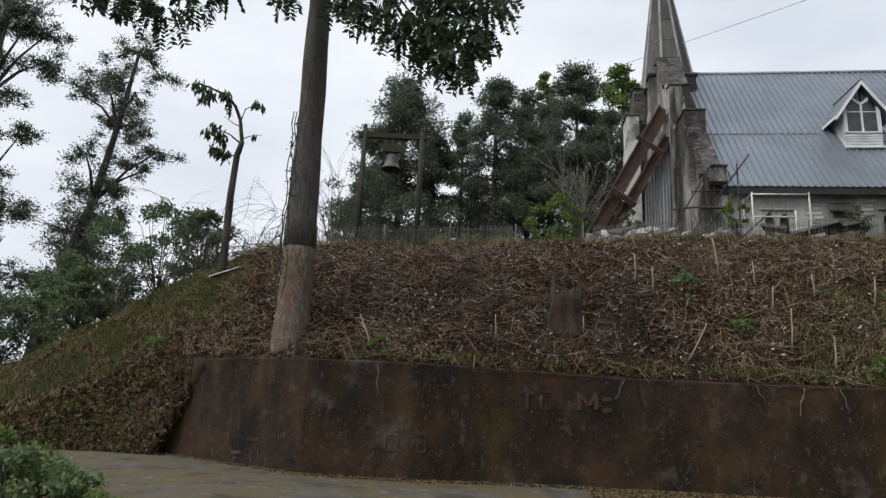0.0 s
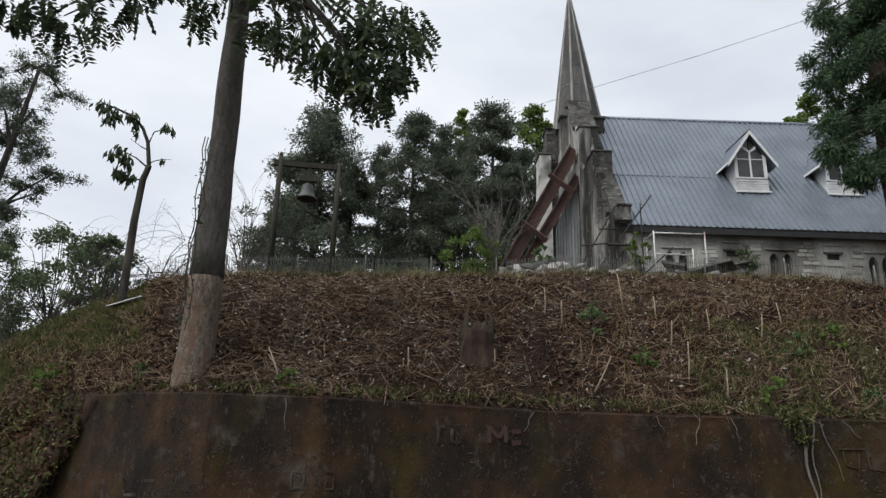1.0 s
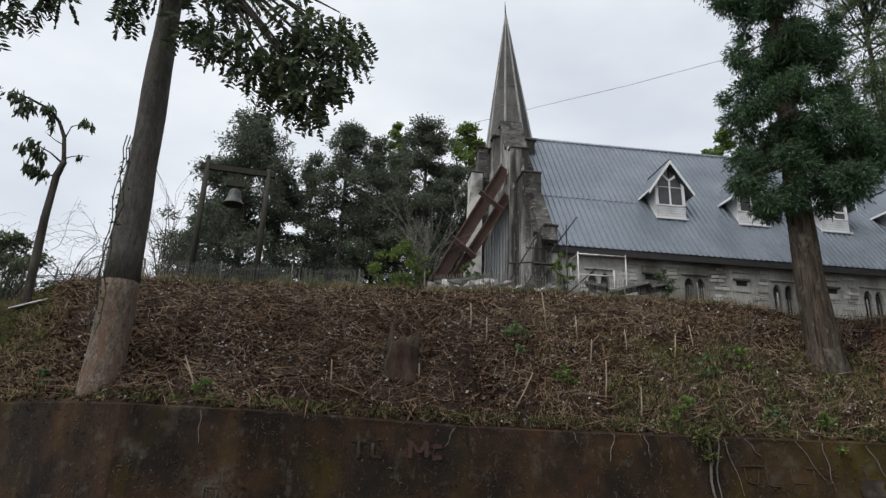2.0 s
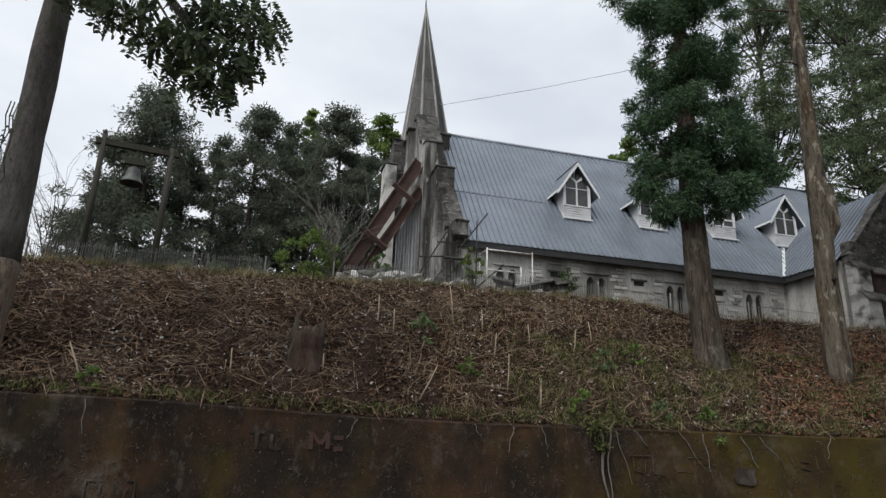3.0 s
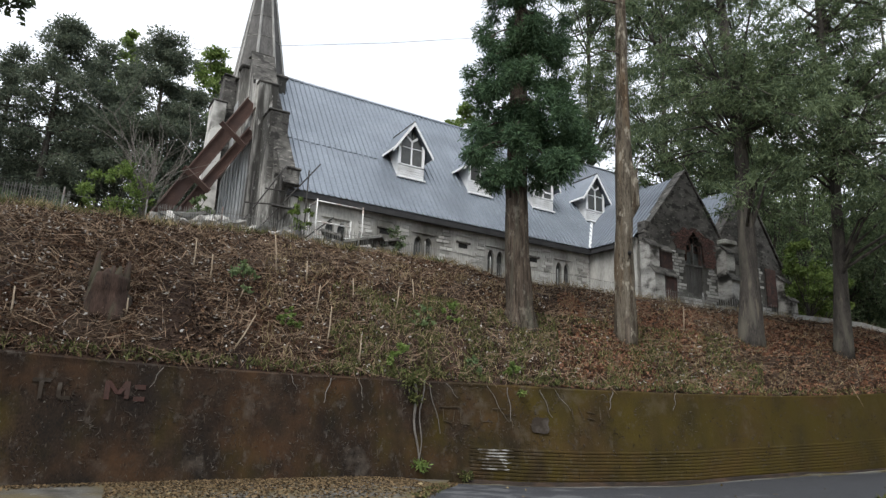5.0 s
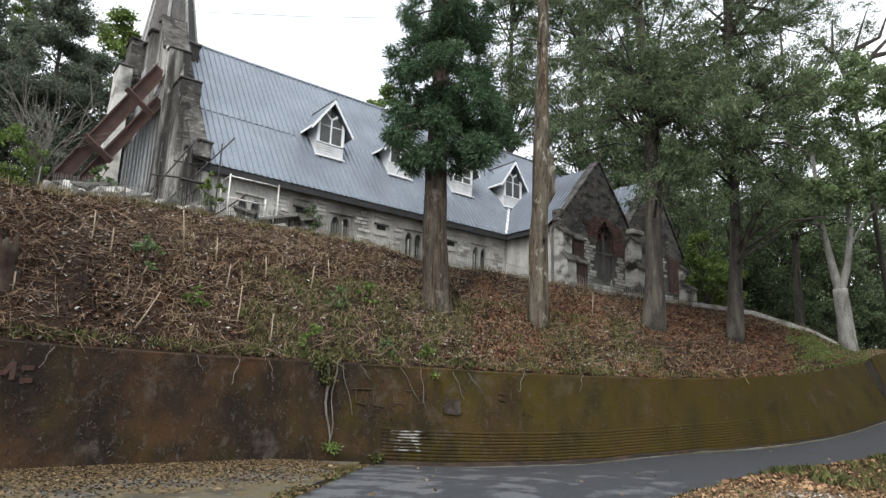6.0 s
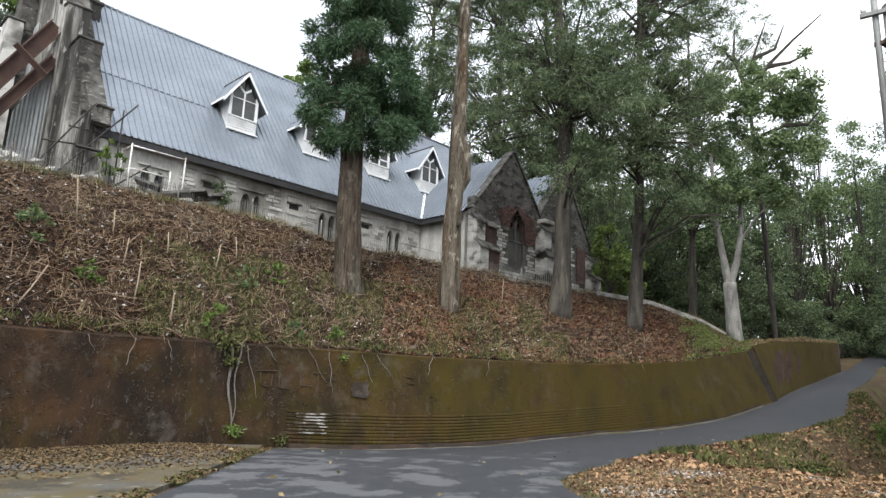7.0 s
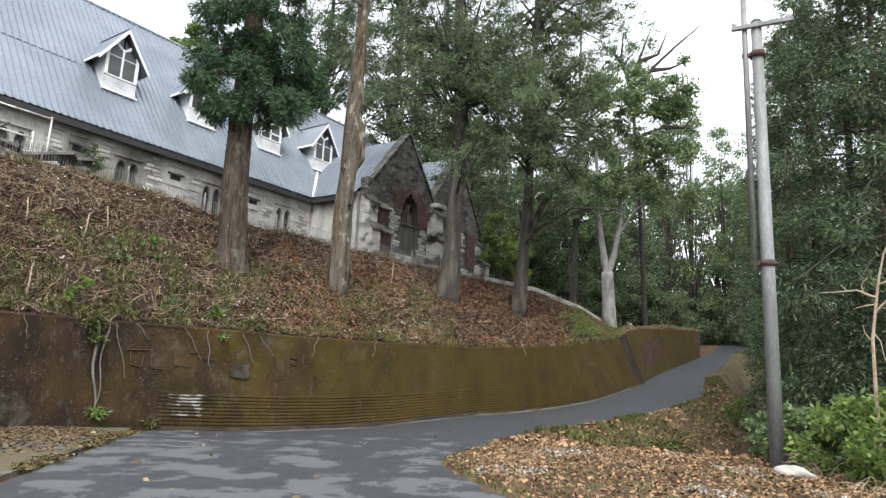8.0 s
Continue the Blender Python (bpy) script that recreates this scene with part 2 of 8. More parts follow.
# ---------------------------------------------------------------- lie of the land
def lerp_table(table, x):
    """Smooth interpolation in rows of (key, value, value...)."""
    if x <= table[0][0]:
        return table[0][1:]
    for a, b in zip(table, table[1:]):
        if x <= b[0]:
            k = (x - a[0]) / (b[0] - a[0])
            return tuple(p + (q - p) * k for p, q in zip(a[1:], b[1:]))
    return table[-1][1:]


# bearing from the road bend: distance and height of the retaining wall's foot, its top, and the brow of the slope
WALL = [(-75, 23.0, -1.1, -0.9), (-45, 22.5, -0.7, -0.4), (-33, 21.6, -0.25, 0.15), (-26, 20.0, -0.1, 0.8), (-23.3, 19.1, 0.0, 1.7), (-22.6, 18.8, 0.0, 2.3), (-22, 18.6, 0.0, 2.35), (-16.7, 15.8, 0.0, 2.38), (-12.2, 14.2, 0.0, 2.36), (-3, 13.6, 0.0, 2.34),
        (5, 13.8, 0.0, 2.3), (15, 14.1, 0.0, 2.22), (25, 14.7, -0.02, 2.2), (35, 15.8, -0.05, 2.2), (40, 16.6, -0.14, 2.22), (45, 17.4, -0.23, 2.21), (50, 18.2, -0.27, 2.2), (54, 19.1, -0.27, 2.2),
        (59, 20.3, -0.2, 2.22), (64, 22.2, -0.06, 2.26), (68.6, 24.8, 0.09, 2.4), (72.5, 28.0, 0.3, 2.62), (75.6, 31.4, 0.47, 2.9), (77.5, 34.3, 0.70, 3.26), (78.7, 36.6, 0.92, 3.5),
        (79.6, 38.2, 1.12, 3.72), (80.2, 40.2, 1.42, 4.2), (80.9, 43.0, 1.8, 4.6), (82.7, 49.0, 2.4, 5.0), (84, 55.0, 3.1, 5.4), (85, 60.0, 3.7, 5.55)]
BROW = [(-75, 40.0, 1.5), (-45, 38.0, 1.8), (-38, 36.0, 1.9), (-33, 32.0, 2.25), (-30, 29.0, 3.3), (-26.4, 26.5, 4.25), (-22.6, 24.8, 5.25), (-19, 23.6, 5.9), (-17, 22.8, 6.4), (-10, 22.3, 6.66), (1, 22.2, 6.95),
        (8.3, 22.2, 7.07), (15.6, 22.4, 7.2), (24.6, 23.1, 7.3), (34.6, 24.6, 7.25), (38, 25.2, 7.2), (45, 27.0, 6.85), (54, 28.8, 6.6),
        (62.4, 33.0, 6.4), (68.2, 38.0, 6.55), (70.8, 40.0, 6.5), (74.8, 42.0, 5.6), (77.5, 43.5, 4.5), (79.6, 45.0, 4.6), (81.5, 52.0, 5.3), (85, 63.0, 5.75)]


def road_z(x, y):
    """Height of the road: level at the bend, falling gently to the west and the wall, climbing to the east."""
    z = 0.0
    if x > 21:
        z += 0.0042 * (x - 21) ** 2 if x < 33 else 0.605 + 0.118 * (x - 33)
    if x < -4:
        z -= 0.02 * (-4 - x)
    # cross-fall towards the gutter under the wall
    along_x = min(1.0, max(0.0, (x - 8) / 4.5)) * min(1.0, max(0.0, (21 - x) / 5))
    return z - 0.24 * along_x * min(1.0, max(0.0, (y - 6.8) / 3.6))

# ---------------------------------------------------------------- ground
AZ_END = 84.4


def polar(az, d):
    a = radians(az)
    return d * math.sin(a), d * math.cos(a)


def bearing(x, y):
    return math.degrees(math.atan2(x, y)), math.hypot(x, y)


def batter_swing(az):
    """Degrees by which the battered top lags behind the foot as the wall curls round to the drain joint."""
    k = min(1.0, max(0.0, (az - 69) / 10.6))
    e = 1.0 - min(1.0, max(0.0, (az - 79.7) / 3.5))
    return 1.6 * k * k * (3 - 2 * k) * e


def wall_top(az):
    """The wall's row whose top edge lies on a bearing."""
    a = az
    for _ in range(12):
        a = 0.5 * a + 0.5 * (az + batter_swing(a))
    return lerp_table(WALL, a)


def slope_z(az, d):
    w, b = wall_top(az), lerp_table(BROW, az)
    top = w[2] - 0.06
    k = (d - w[0] - 0.35) / (b[0] - w[0] - 0.35)
    if k <= 1:
        return top + (b[1] - top) * (k + 0.10 * math.sin(math.pi * k))
    return b[1] + 0.035 * (d - b[0]) * max(0.0, 1 - (d - b[0]) / 60)


def bumpy(x, y, amp):
    return amp * (noise.noise((x * 0.5, y * 0.5, 0)) + 0.5 * noise.noise((x * 1.7, y * 1.7, 3)) + 0.35 * noise.noise((x * 4.1, y * 4.1, 5)))


# the edge between the asphalt and the leafy verge, from the tip eastward and from the tip back towards the west
VERGE = [(8.0, 3.1), (9.3, 4.5), (10.4, 5.25), (13.5, 5.6), (17.3, 5.5), (21.5, 5.35), (25.0, 5.0), (29.2, 4.2), (34.3, 3.4), (38.0, 3.65), (43.0, 4.0), (50.0, 3.6), (62.0, 2.9), (75.0, 1.5)]


def verge_y(x):
    if x < 8:
        return 3.1 - (8 - x) * 0.95
    return lerp_table(VERGE, x)[0]


def far_z(x, y):
    """Road level, the slightly raised verge and the hollow beyond it."""
    z = road_z(x, y) - 0.03
    inside = verge_y(x) - y
    if inside > 0:
        z += 0.10 * min(1, inside / 0.5) + 0.10 * min(1, max(0, inside - 1) / 3) * min(1, max(0, (x - 6) / 5))
        hollow = max(0.0, x - 13.2) if x < 30 else 16.8
        z -= min(2.6, 0.30 * max(0.0, hollow - 0.2)) * min(1, max(0, inside - 0.8) / 2.0)
        z += bumpy(x * 2, y * 2, 0.04)
    return z


def ground_z(x, y):
    """Height of the ground anywhere."""
    az, d = bearing(x, y)
    if -76 < az < AZ_END and d > wall_top(az)[0] + 0.3:
        return slope_z(az, d) + bumpy(x, y, 0.13)
    return far_z(x, y)


azs = [-76 + 0.65 * i for i in range(int((AZ_END + 76) / 0.65) + 1)]
azs[-1] = AZ_END
bands = []
for az in azs:
    w, b = wall_top(az), lerp_table(BROW, az)
    low = lerp_table(WALL, az)[0] + (0.12 if az < 69 else 0.25)
    col = []
    for k in range(22):
        d = 0.3 + (low - 0.3) * k / 21
        x, y = polar(az, d)
        col.append((x, y, far_z(x, y)))
    for k in range(37):
        edge = 0.34 if az < 69 else 0.48
        d = w[0] + edge + (b[0] - w[0] - edge) * k / 36
        x, y = polar(az, d)
        col.append((x, y, slope_z(az, d) + bumpy(x, y, 0.13) * min(1, k / 4)))
    for k in range(1, 13):
        d = b[0] + 1.2 * k + 0.35 * k * k + (300 if k == 12 else 0)
        x, y = polar(az, d)
        col.append((x, y, slope_z(az, d) + bumpy(x, y, 0.13)))
    bands.append(col)
n_col = len(bands[0])
verts = [p for col in bands for p in col]
faces = []
for i in range(len(bands) - 1):
    for j in range(n_col - 1):
        a = i * n_col + j
        faces.append((a, a + n_col, a + n_col + 1, a + 1))
# the rest of the land, east, behind and west
base = len(verts)
rest = [AZ_END + (284 - AZ_END) * i / 140 for i in range(141)]
dists = [0.3, 2, 4, 6, 8, 9, 10, 11, 12, 13, 14, 15, 16, 17, 18.5, 20, 22, 24, 28, 33, 38, 44, 50, 58, 68, 80, 110, 180, 420]
for az in rest:
    for d in dists:
        x, y = polar(az, d)
        verts.append((x, y, far_z(x, y)))
for i in range(len(rest) - 1):
    for j in range(len(dists) - 1):
        a = base + i * len(dists) + j
        faces.append((a, a + len(dists), a + len(dists) + 1, a + 1))
ground = link_mesh("ground", verts, faces, [M_SOIL, M_VERGE], smooth=True)
for poly in ground.data.polygons:
    x, y, z = poly.center
    az, d = bearing(x, y)
    poly.material_index = 0 if (-76 < az < AZ_END and d > lerp_table(WALL, az)[0] + 0.1) else 1
tagged(ground, "brown hillside and leaf-strewn earth round the road", "ground", kind="structure")


# ---------------------------------------------------------------- road, apron, drain
def strip(name, inner, outer, lift, material, label, category, steps=8, skirt=0.12):
    """A paved sheet between two lists of points, laid on the road's height."""
    v, f = [], []
    for (ax, ay), (bx, by) in zip(inner, outer):
        for k in range(steps + 1):
            x, y = ax + (bx - ax) * k / steps, ay + (by - ay) * k / steps
            v.append((x, y, road_z(x, y) + lift))
    m = steps + 1
    for i in range(len(inner) - 1):
        for k in range(steps):
            a = i * m + k
            f.append((a, a + 1, a + m + 1, a + m))
    for edge in (0, steps):
        o = len(v)
        for i in range(len(inner)):
            x, y, z = v[i * m + edge]
            v.append((x, y, z - skirt))
        for i in range(len(inner) - 1):
            f.append((i * m + edge, (i + 1) * m + edge, o + i + 1, o + i))
    return tagged(link_mesh(name, v, f, material, smooth=False), label, category, kind="structure")


def foot(az, inset):
    return polar(az, lerp_table(WALL, az)[0] - inset)


east = [39.6, 42, 45, 48, 51, 54, 57, 60, 63, 66, 68.6, 71, 73, 75, 76.5, 77.5, 78.7, 79.6, 80.6, 81.5, 83, 84, 85]
outer_line = [foot(a, 0.62) for a in east] + [(72, 5.0), (85, 3.5)]
# asphalt: the apron-side edge first, then along the verge
inner_line = [(9.7, 11.8), (9.55, 11.2), (9.4, 10.2), (9.3, 9.0), (9.4, 7.6), (9.9, 6.4), (10.42, 5.15), (13.5, 5.5), (15.5, 5.45), (17.3, 5.4), (19.5, 5.35), (22.0, 5.2), (24.5, 4.95), (27.0, 4.5), (29.2, 4.1), (31.5, 3.7), (34.3, 3.3), (37.0, 3.5),
              (40.0, 3.75), (43.0, 3.9), (47.0, 3.65), (52.0, 3.4), (58.0, 3.0), (72.0, 1.6), (85.0, 0.0)]
strip("road", inner_line, outer_line, 0.0, M_ROAD, "damp dark asphalt lane with pale dry patches", "road")
near_a = [(9.7, 11.8), (8.4, 10.7), (7.1, 9.6), (5.8, 8.6), (4.6, 7.7), (3.4, 6.9), (2.2, 6.1), (0.6, 5.0), (-1.5, 3.4), (-4, 1.4)]
# the road goes on behind the eye
back_a = [(-4, 1.4), (-7, -1.0), (-11, -5), (-17, -12), (-30, -28), (-60, -66)]
back_b = [(2.5, -2.2), (-0.5, -5.0), (-4.5, -9), (-10, -16), (-22, -33), (-52, -72)]
near_b = [(9.705, 11.8), (9.4, 10.2), (9.3, 9.0), (9.4, 7.6), (9.9, 6.4), (10.4, 5.25), (9.3, 4.5), (8.0, 3.1), (6.0, 1.2), (2.5, -2.2)]
strip("road", back_b, back_a, 0.0, M_ROAD, "damp asphalt road winding away", "road")
strip("road", near_b, near_a, 0.0, M_ROAD, "damp dark asphalt of the road's bend", "road")
ap_in = [foot(a, 0.02) for a in (38.8, 36.5, 34, 31, 27, 22, 16, 10, 3, -3, -9, -14, -19, -22, -25, -28, -31, -34, -40, -50)]
ap_out = [(9.35, 11.75), (8.4, 10.85), (7.1, 9.75), (5.8, 8.75), (4.6, 7.85), (3.4, 7.05), (2.2, 6.25), (0.6, 5.2), (-0.6, 4.6), (-1.6, 4.4), (-2.4, 5.2), (-3.0, 6.4),
          (-3.3, 7.8), (-4.0, 9.2), (-5.2, 10.2), (-6.6, 11.0), (-8.0, 11.9), (-9.4, 12.6), (-12.5, 13.0), (-16.5, 12.6)]
strip("pavement", ap_in, ap_out, 0.035, M_APRON, "worn grey concrete apron with leaf litter along the wall", "pavement")
# narrow drain with a pale broken kerb along the foot of the wall
kerb_az = [40 + 0.6 * i for i in range(66)]
for gap in range(0, 66, 6):
    seg = kerb_az[gap:gap + 7]
    if len(seg) < 2:
        continue
    v, f = [], []
    for a in seg:
        for inset, z in ((0.66 if a < 70 else 0.78, -0.05), (0.66 if a < 70 else 0.78, 0.012 if a < 66 else 0.04), (0.54, 0.010 if a < 66 else 0.045), (0.52, -0.05)):
            x, y = foot(a, inset)
            v.append((x, y, road_z(x, y) + z + 0.02 * noise.noise((x * 2, y * 2, 0))))
    for i in range(len(seg) - 1):
        for k in range(3):
            a = i * 4 + k
            f.append((a, a + 4, a + 5, a + 1))
    f += [(0, 1, 2, 3), tuple(len(v) - 4 + k for k in (3, 2, 1, 0))]
    tagged(link_mesh("kerb", v, f, M_CONC), "low broken concrete kerb of the wall drain", "kerb", kind="structure")


# shallow gutter strip; its near-black colour also stands in for a deep channel's shade
gv, gf = [], []
for a in kerb_az:
    for inset, z in ((-0.05, 0.08), (0.05, 0.05 + 0.03 * noise.noise((a, 0, 0))), (0.12, -0.012), (0.53, -0.014)):
        x, y = foot(a, inset)
        gv.append((x, y, road_z(x, y) + z))
for i in range(len(kerb_az) - 1):
    for k in range(3):
        gf.append((i * 4 + k, i * 4 + 4 + k, i * 4 + 5 + k, i * 4 + 1 + k))
tagged(link_mesh("gutter", gv, gf, mat("gutter_mud_and_shade", (0.008, 0.006, 0.005), (0.024, 0.016, 0.011), 3, 0.9, 0.6, (0.045, 0.027, 0.016), 24)), "dark gutter along the foot of the wall, mud and channel shade in its colour", "gutter", kind="structure")
# ---------------------------------------------------------------- retaining walls
def wall_run(az0, az1, name, label, step=0.6, ribs=False, material=None):
    """A battered wall with thickness; ribs: shallow board marks low on its face."""
    v, f = [], []
    count = max(2, int((az1 - az0) / step))
    fine = [az0 + (az1 - az0) * i / count for i in range(count + 1)]
    rows = [0.0, 0.06]
    rib_h = []
    if ribs:
        for k in range(9):
            h = 0.10 + 0.085 * k
            rows += [h, h + 0.02, h + 0.06, h + 0.075]
            rib_h += [0.0, -0.022, -0.022, 0.0]
    rows = sorted(set(rows)) + [0.9, 1.25, 1.6, 2.0]
    m = len(rows) + 5
    for az in fine:
        d, z0, z1 = lerp_table(WALL, az)
        hgt = z1 - z0
        x, y = polar(az, d)
        v.append((x, y, z0 - 0.4))
        for r in rows:
            t = min(r, hgt * 0.93) if r < 2.0 else hgt - 0.10
            rough = 0.03 * noise.noise((x * 0.9, y * 0.9, t)) + 0.012 * noise.noise((x * 4, y * 4, t * 4))
            if ribs and 0.09 < r < 0.88:
                k = ((r - 0.10) % 0.085)
                rough += (-0.018 - 0.010 * noise.noise((x * 0.5, y * 0.5, 4))) if 0.015 < k < 0.065 else 0.0
            q = d + 0.32 * t / hgt + rough
            px, py = polar(az - batter_swing(az) * t / hgt, q)
            v.append((px, py, z0 + t))
        for q, z in ((d + 0.31, z1 - 0.02), (d + 0.36, z1 + 0.015 + 0.02 * noise.noise((x, y, 9))), (d + 0.62, z1 + 0.01), (d + 0.66, z0 - 0.4)):
            px, py = polar(az - batter_swing(az), q)
            v.append((px, py, z))
    for i in range(len(fine) - 1):
        for j in range(m - 1):
            a = i * m + j
            f.append((a, a + m, a + m + 1, a + 1))
    f.append(tuple(range(m)))
    f.append(tuple((len(fine) - 1) * m + k for k in range(m))[::-1])
    return tagged(link_mesh(name, v, f, material or M_WALL, smooth=False), label, "retaining wall", kind="structure")


wall_main = wall_run(-23, 40.5, "retaining_wall", "dark stained retaining wall, brown-black with graffiti traces")
wall_east = wall_run(40.5, 79.62, "retaining_wall", "mossy olive retaining wall with board marks low down", 0.45, True, M_WALLE)
# dark channel that runs down the joint between the two walls
jv = []
for ja, jt in ((79.5, 0.0), (80.15, 0.0), (78.6, 1.0), (77.9, 1.0)):
    jd, j0, j1 = lerp_table(WALL, 79.65)
    for deep in (0.12, 0.7):
        jx, jy = polar(ja, jd + 0.36 * jt + deep)
        jv.append((jx, jy, j0 - 0.1 + (j1 - j0 + 0.12) * jt))
M_GUTTER = mat("near_black_concrete", (0.010, 0.008, 0.006), (0.030, 0.023, 0.016), 2, 0.8, 0.3, (0.045, 0.028, 0.016), 20)
tagged(link_mesh("drain_channel", jv, [(0, 2, 4, 6), (1, 7, 5, 3), (0, 1, 3, 2), (2, 3, 5, 4), (4, 5, 7, 6), (6, 7, 1, 0)], M_GUTTER), "dark drain channel down the joint between the two walls", "drain", kind="structure")
wall_far = wall_run(80.0, 84.2, "retaining_wall", "far mossy retaining wall beyond the drain joint", 0.3, False, M_WALLE)


# earth bank that buries the wall's western end
bank_v, bank_f = [], []
for i in range(61):
    for j in range(13):
        u = j / 12
        az = -46 + (26.6) * i / 60
        w = lerp_table(WALL, az)
        edge = -22.6 + 3.2 * u
        k = min(1.0, max(0.0, (edge - az) / 0.7))
        k = k * k * (3 - 2 * k)
        bulge = 0.75 * k * (1 - 0.75 * u) - 0.16 * (1 - k)
        x, y = polar(az, w[0])
        bulge += 0.16 * k * (noise.noise((x * 0.9, y * 0.9, u * 2)) + 0.6 * noise.noise((x * 2.6, y * 2.6, u * 5)))
        x, y = polar(az, w[0] + 0.42 * u - bulge + (0.25 if j == 12 else 0))
        bank_v.append((x, y, w[1] - 0.12 + (w[2] - w[1] + 0.20) * u))
for i in range(60):
    for j in range(12):
        a = i * 13 + j
        bank_f.append((a, a + 13, a + 14, a + 1))
bank = tagged(link_mesh("earth_bank", bank_v, bank_f, M_SOIL, smooth=True), "dark earth bank burying the end of the wall", "bank", kind="structure")


def on_wall(az, el, proud=0.012):
    """A point on the wall's face, by bearing and rise from the eye height."""
    d, z0, z1 = lerp_table(WALL, az)
    for _ in range(3):
        z = 1.55 + (d + 0.16) * math.tan(radians(el))
        q = d + 0.32 * (z - z0) / (z1 - z0)
        z = 1.55 + q * math.tan(radians(el))
    x, y = polar(az, q - proud)
    return Vector((x, y, z))


def wall_patch(name, az0, az1, el0, el1, material, label, ragged=0.25, proud=0.035, seed=0):
    """A thin skin of plaster or paint with a ragged outline on the wall's face."""
    rnd = random.Random(seed)
    out = []
    for k in range(22):
        a = 2 * math.pi * k / 22
        r = 1 - ragged * rnd.random()
        c, s = math.cos(a), math.sin(a)
        sq = 1 / max(abs(c), abs(s)) ** 0.7
        out.append((0.5 + 0.5 * r * sq * c, 0.5 + 0.5 * r * sq * s))
    v = [on_wall(az0 + (az1 - az0) * u, el0 + (el1 - el0) * w, proud) for u, w in out]
    v += [on_wall(az0 + (az1 - az0) * u, el0 + (el1 - el0) * w, proud - 0.05) for u, w in out]
    f = [tuple(range(22))] + [(k, (k + 1) % 22, 22 + (k + 1) % 22, 22 + k) for k in range(22)]
    return tagged(link_mesh(name, v, f, material), label, "wall patch", kind="structure")


M_PALE = mat("pale_lime_patch", (0.035, 0.028, 0.022), (0.095, 0.083, 0.07), 5, 0.95, 0.4, (0.026, 0.019, 0.013), 16, c3_at=0.5)
M_LIME = mat("white_lime_marks", (0.17, 0.165, 0.15), (0.38, 0.37, 0.345), 6, 0.95, 0.3, (0.055, 0.045, 0.03), 40, c3_at=0.5, c3_soft=0.1)
M_SCRATCH = mat("scratched_plaster", (0.040, 0.030, 0.018), (0.085, 0.067, 0.045), 6, 0.95, 0.3, (0.04, 0.03, 0.016), 30)
M_REDP = mat("faded_red_paint", (0.036, 0.019, 0.015), (0.062, 0.027, 0.021), 4, 0.9, 0.2, (0.04, 0.025, 0.02), 30)
wall_patch("paint_patch", 45.6, 47.2, -1.8, -0.3, M_PALE, "small square of pale plaster on the wall", 0.2, seed=2)
for k in range(7):
    wall_patch("lime_stripe", 41.0 + 0.16 * (k % 3), 44.6 - 0.10 * k - 0.2 * (k % 2), -3.24 - 0.255 * k, -3.08 - 0.255 * k, M_LIME, "white lime stripe between the board marks", 0.45, proud=0.055, seed=20 + k)


def scrawl(strokes, material, label, width=0.05):
    """Illegible painted strokes on the wall, as plain bars."""
    e = empty("graffiti", Matrix(), label, "graffiti", kind="structure")
    for (a0, e0, a1, e1) in strokes:
        p, q = on_wall(a0, e0, 0.035), on_wall(a1, e1, 0.035)
        d = (q - p).normalized()
        side = Vector((0, 0, 1)).cross(d) if abs(d.z) < 0.7 else Vector((d.y, -d.x, 0))
        up = Vector((0, 0, 1)) if abs(d.z) < 0.7 else Vector((math.cos(radians(a0)), -math.sin(radians(a0)), 0))
        n = Vector((-math.sin(radians(a0)), -math.cos(radians(a0)), 0))
        w = up * width / 2
        v = [p - w, q - w, q + w, p + w]
        v += [c - n * 0.04 for c in v]
        link_mesh("stroke", v, [(0, 1, 2, 3), (4, 7, 6, 5), (0, 4, 5, 1), (1, 5, 6, 2), (2, 6, 7, 3), (3, 7, 4, 0)], material, e)


scrawl([(6.2, 1.15, 7.4, 1.15), (6.8, 1.15, 6.8, -0.2), (8.0, 1.0, 8.0, -0.1), (8.0, -0.1, 8.8, -0.1)], M_PALE, "faded pale illegible painted strokes on the wall", 0.07)
scrawl([(11.2, 1.3, 11.2, -0.1), (11.2, 1.3, 12.0, 0.3), (12.0, 0.3, 12.6, 1.3), (12.6, 1.3, 12.6, 0.0), (13.1, 0.0, 13.9, 0.0), (13.1, 0.9, 13.9, 0.9)], M_REDP, "faded red illegible painted strokes on the wall", 0.09)
scrawl([(-19.6, -3.6, -19.2, -4.7), (-18.8, -3.7, -18.4, -4.8), (-17.4, -3.6, -17.4, -4.6), (-17.4, -4.6, -16.6, -4.6), (-16.2, -3.6, -16.2, -4.7), (-16.2, -3.6, -15.5, -3.6)], M_PALE, "pale scratched illegible strokes on the wall", 0.06)
scrawl([(-5.2, -2.8, -1.8, -2.8), (-5.2, -4.1, -1.8, -4.1), (-5.2, -2.8, -5.2, -4.1), (-1.8, -2.8, -1.8, -4.1), (-4.2, -3.1, -4.2, -3.8), (-3.2, -3.1, -3.2, -3.8)], M_PALE, "faint boxed painted strokes on the wall", 0.035)
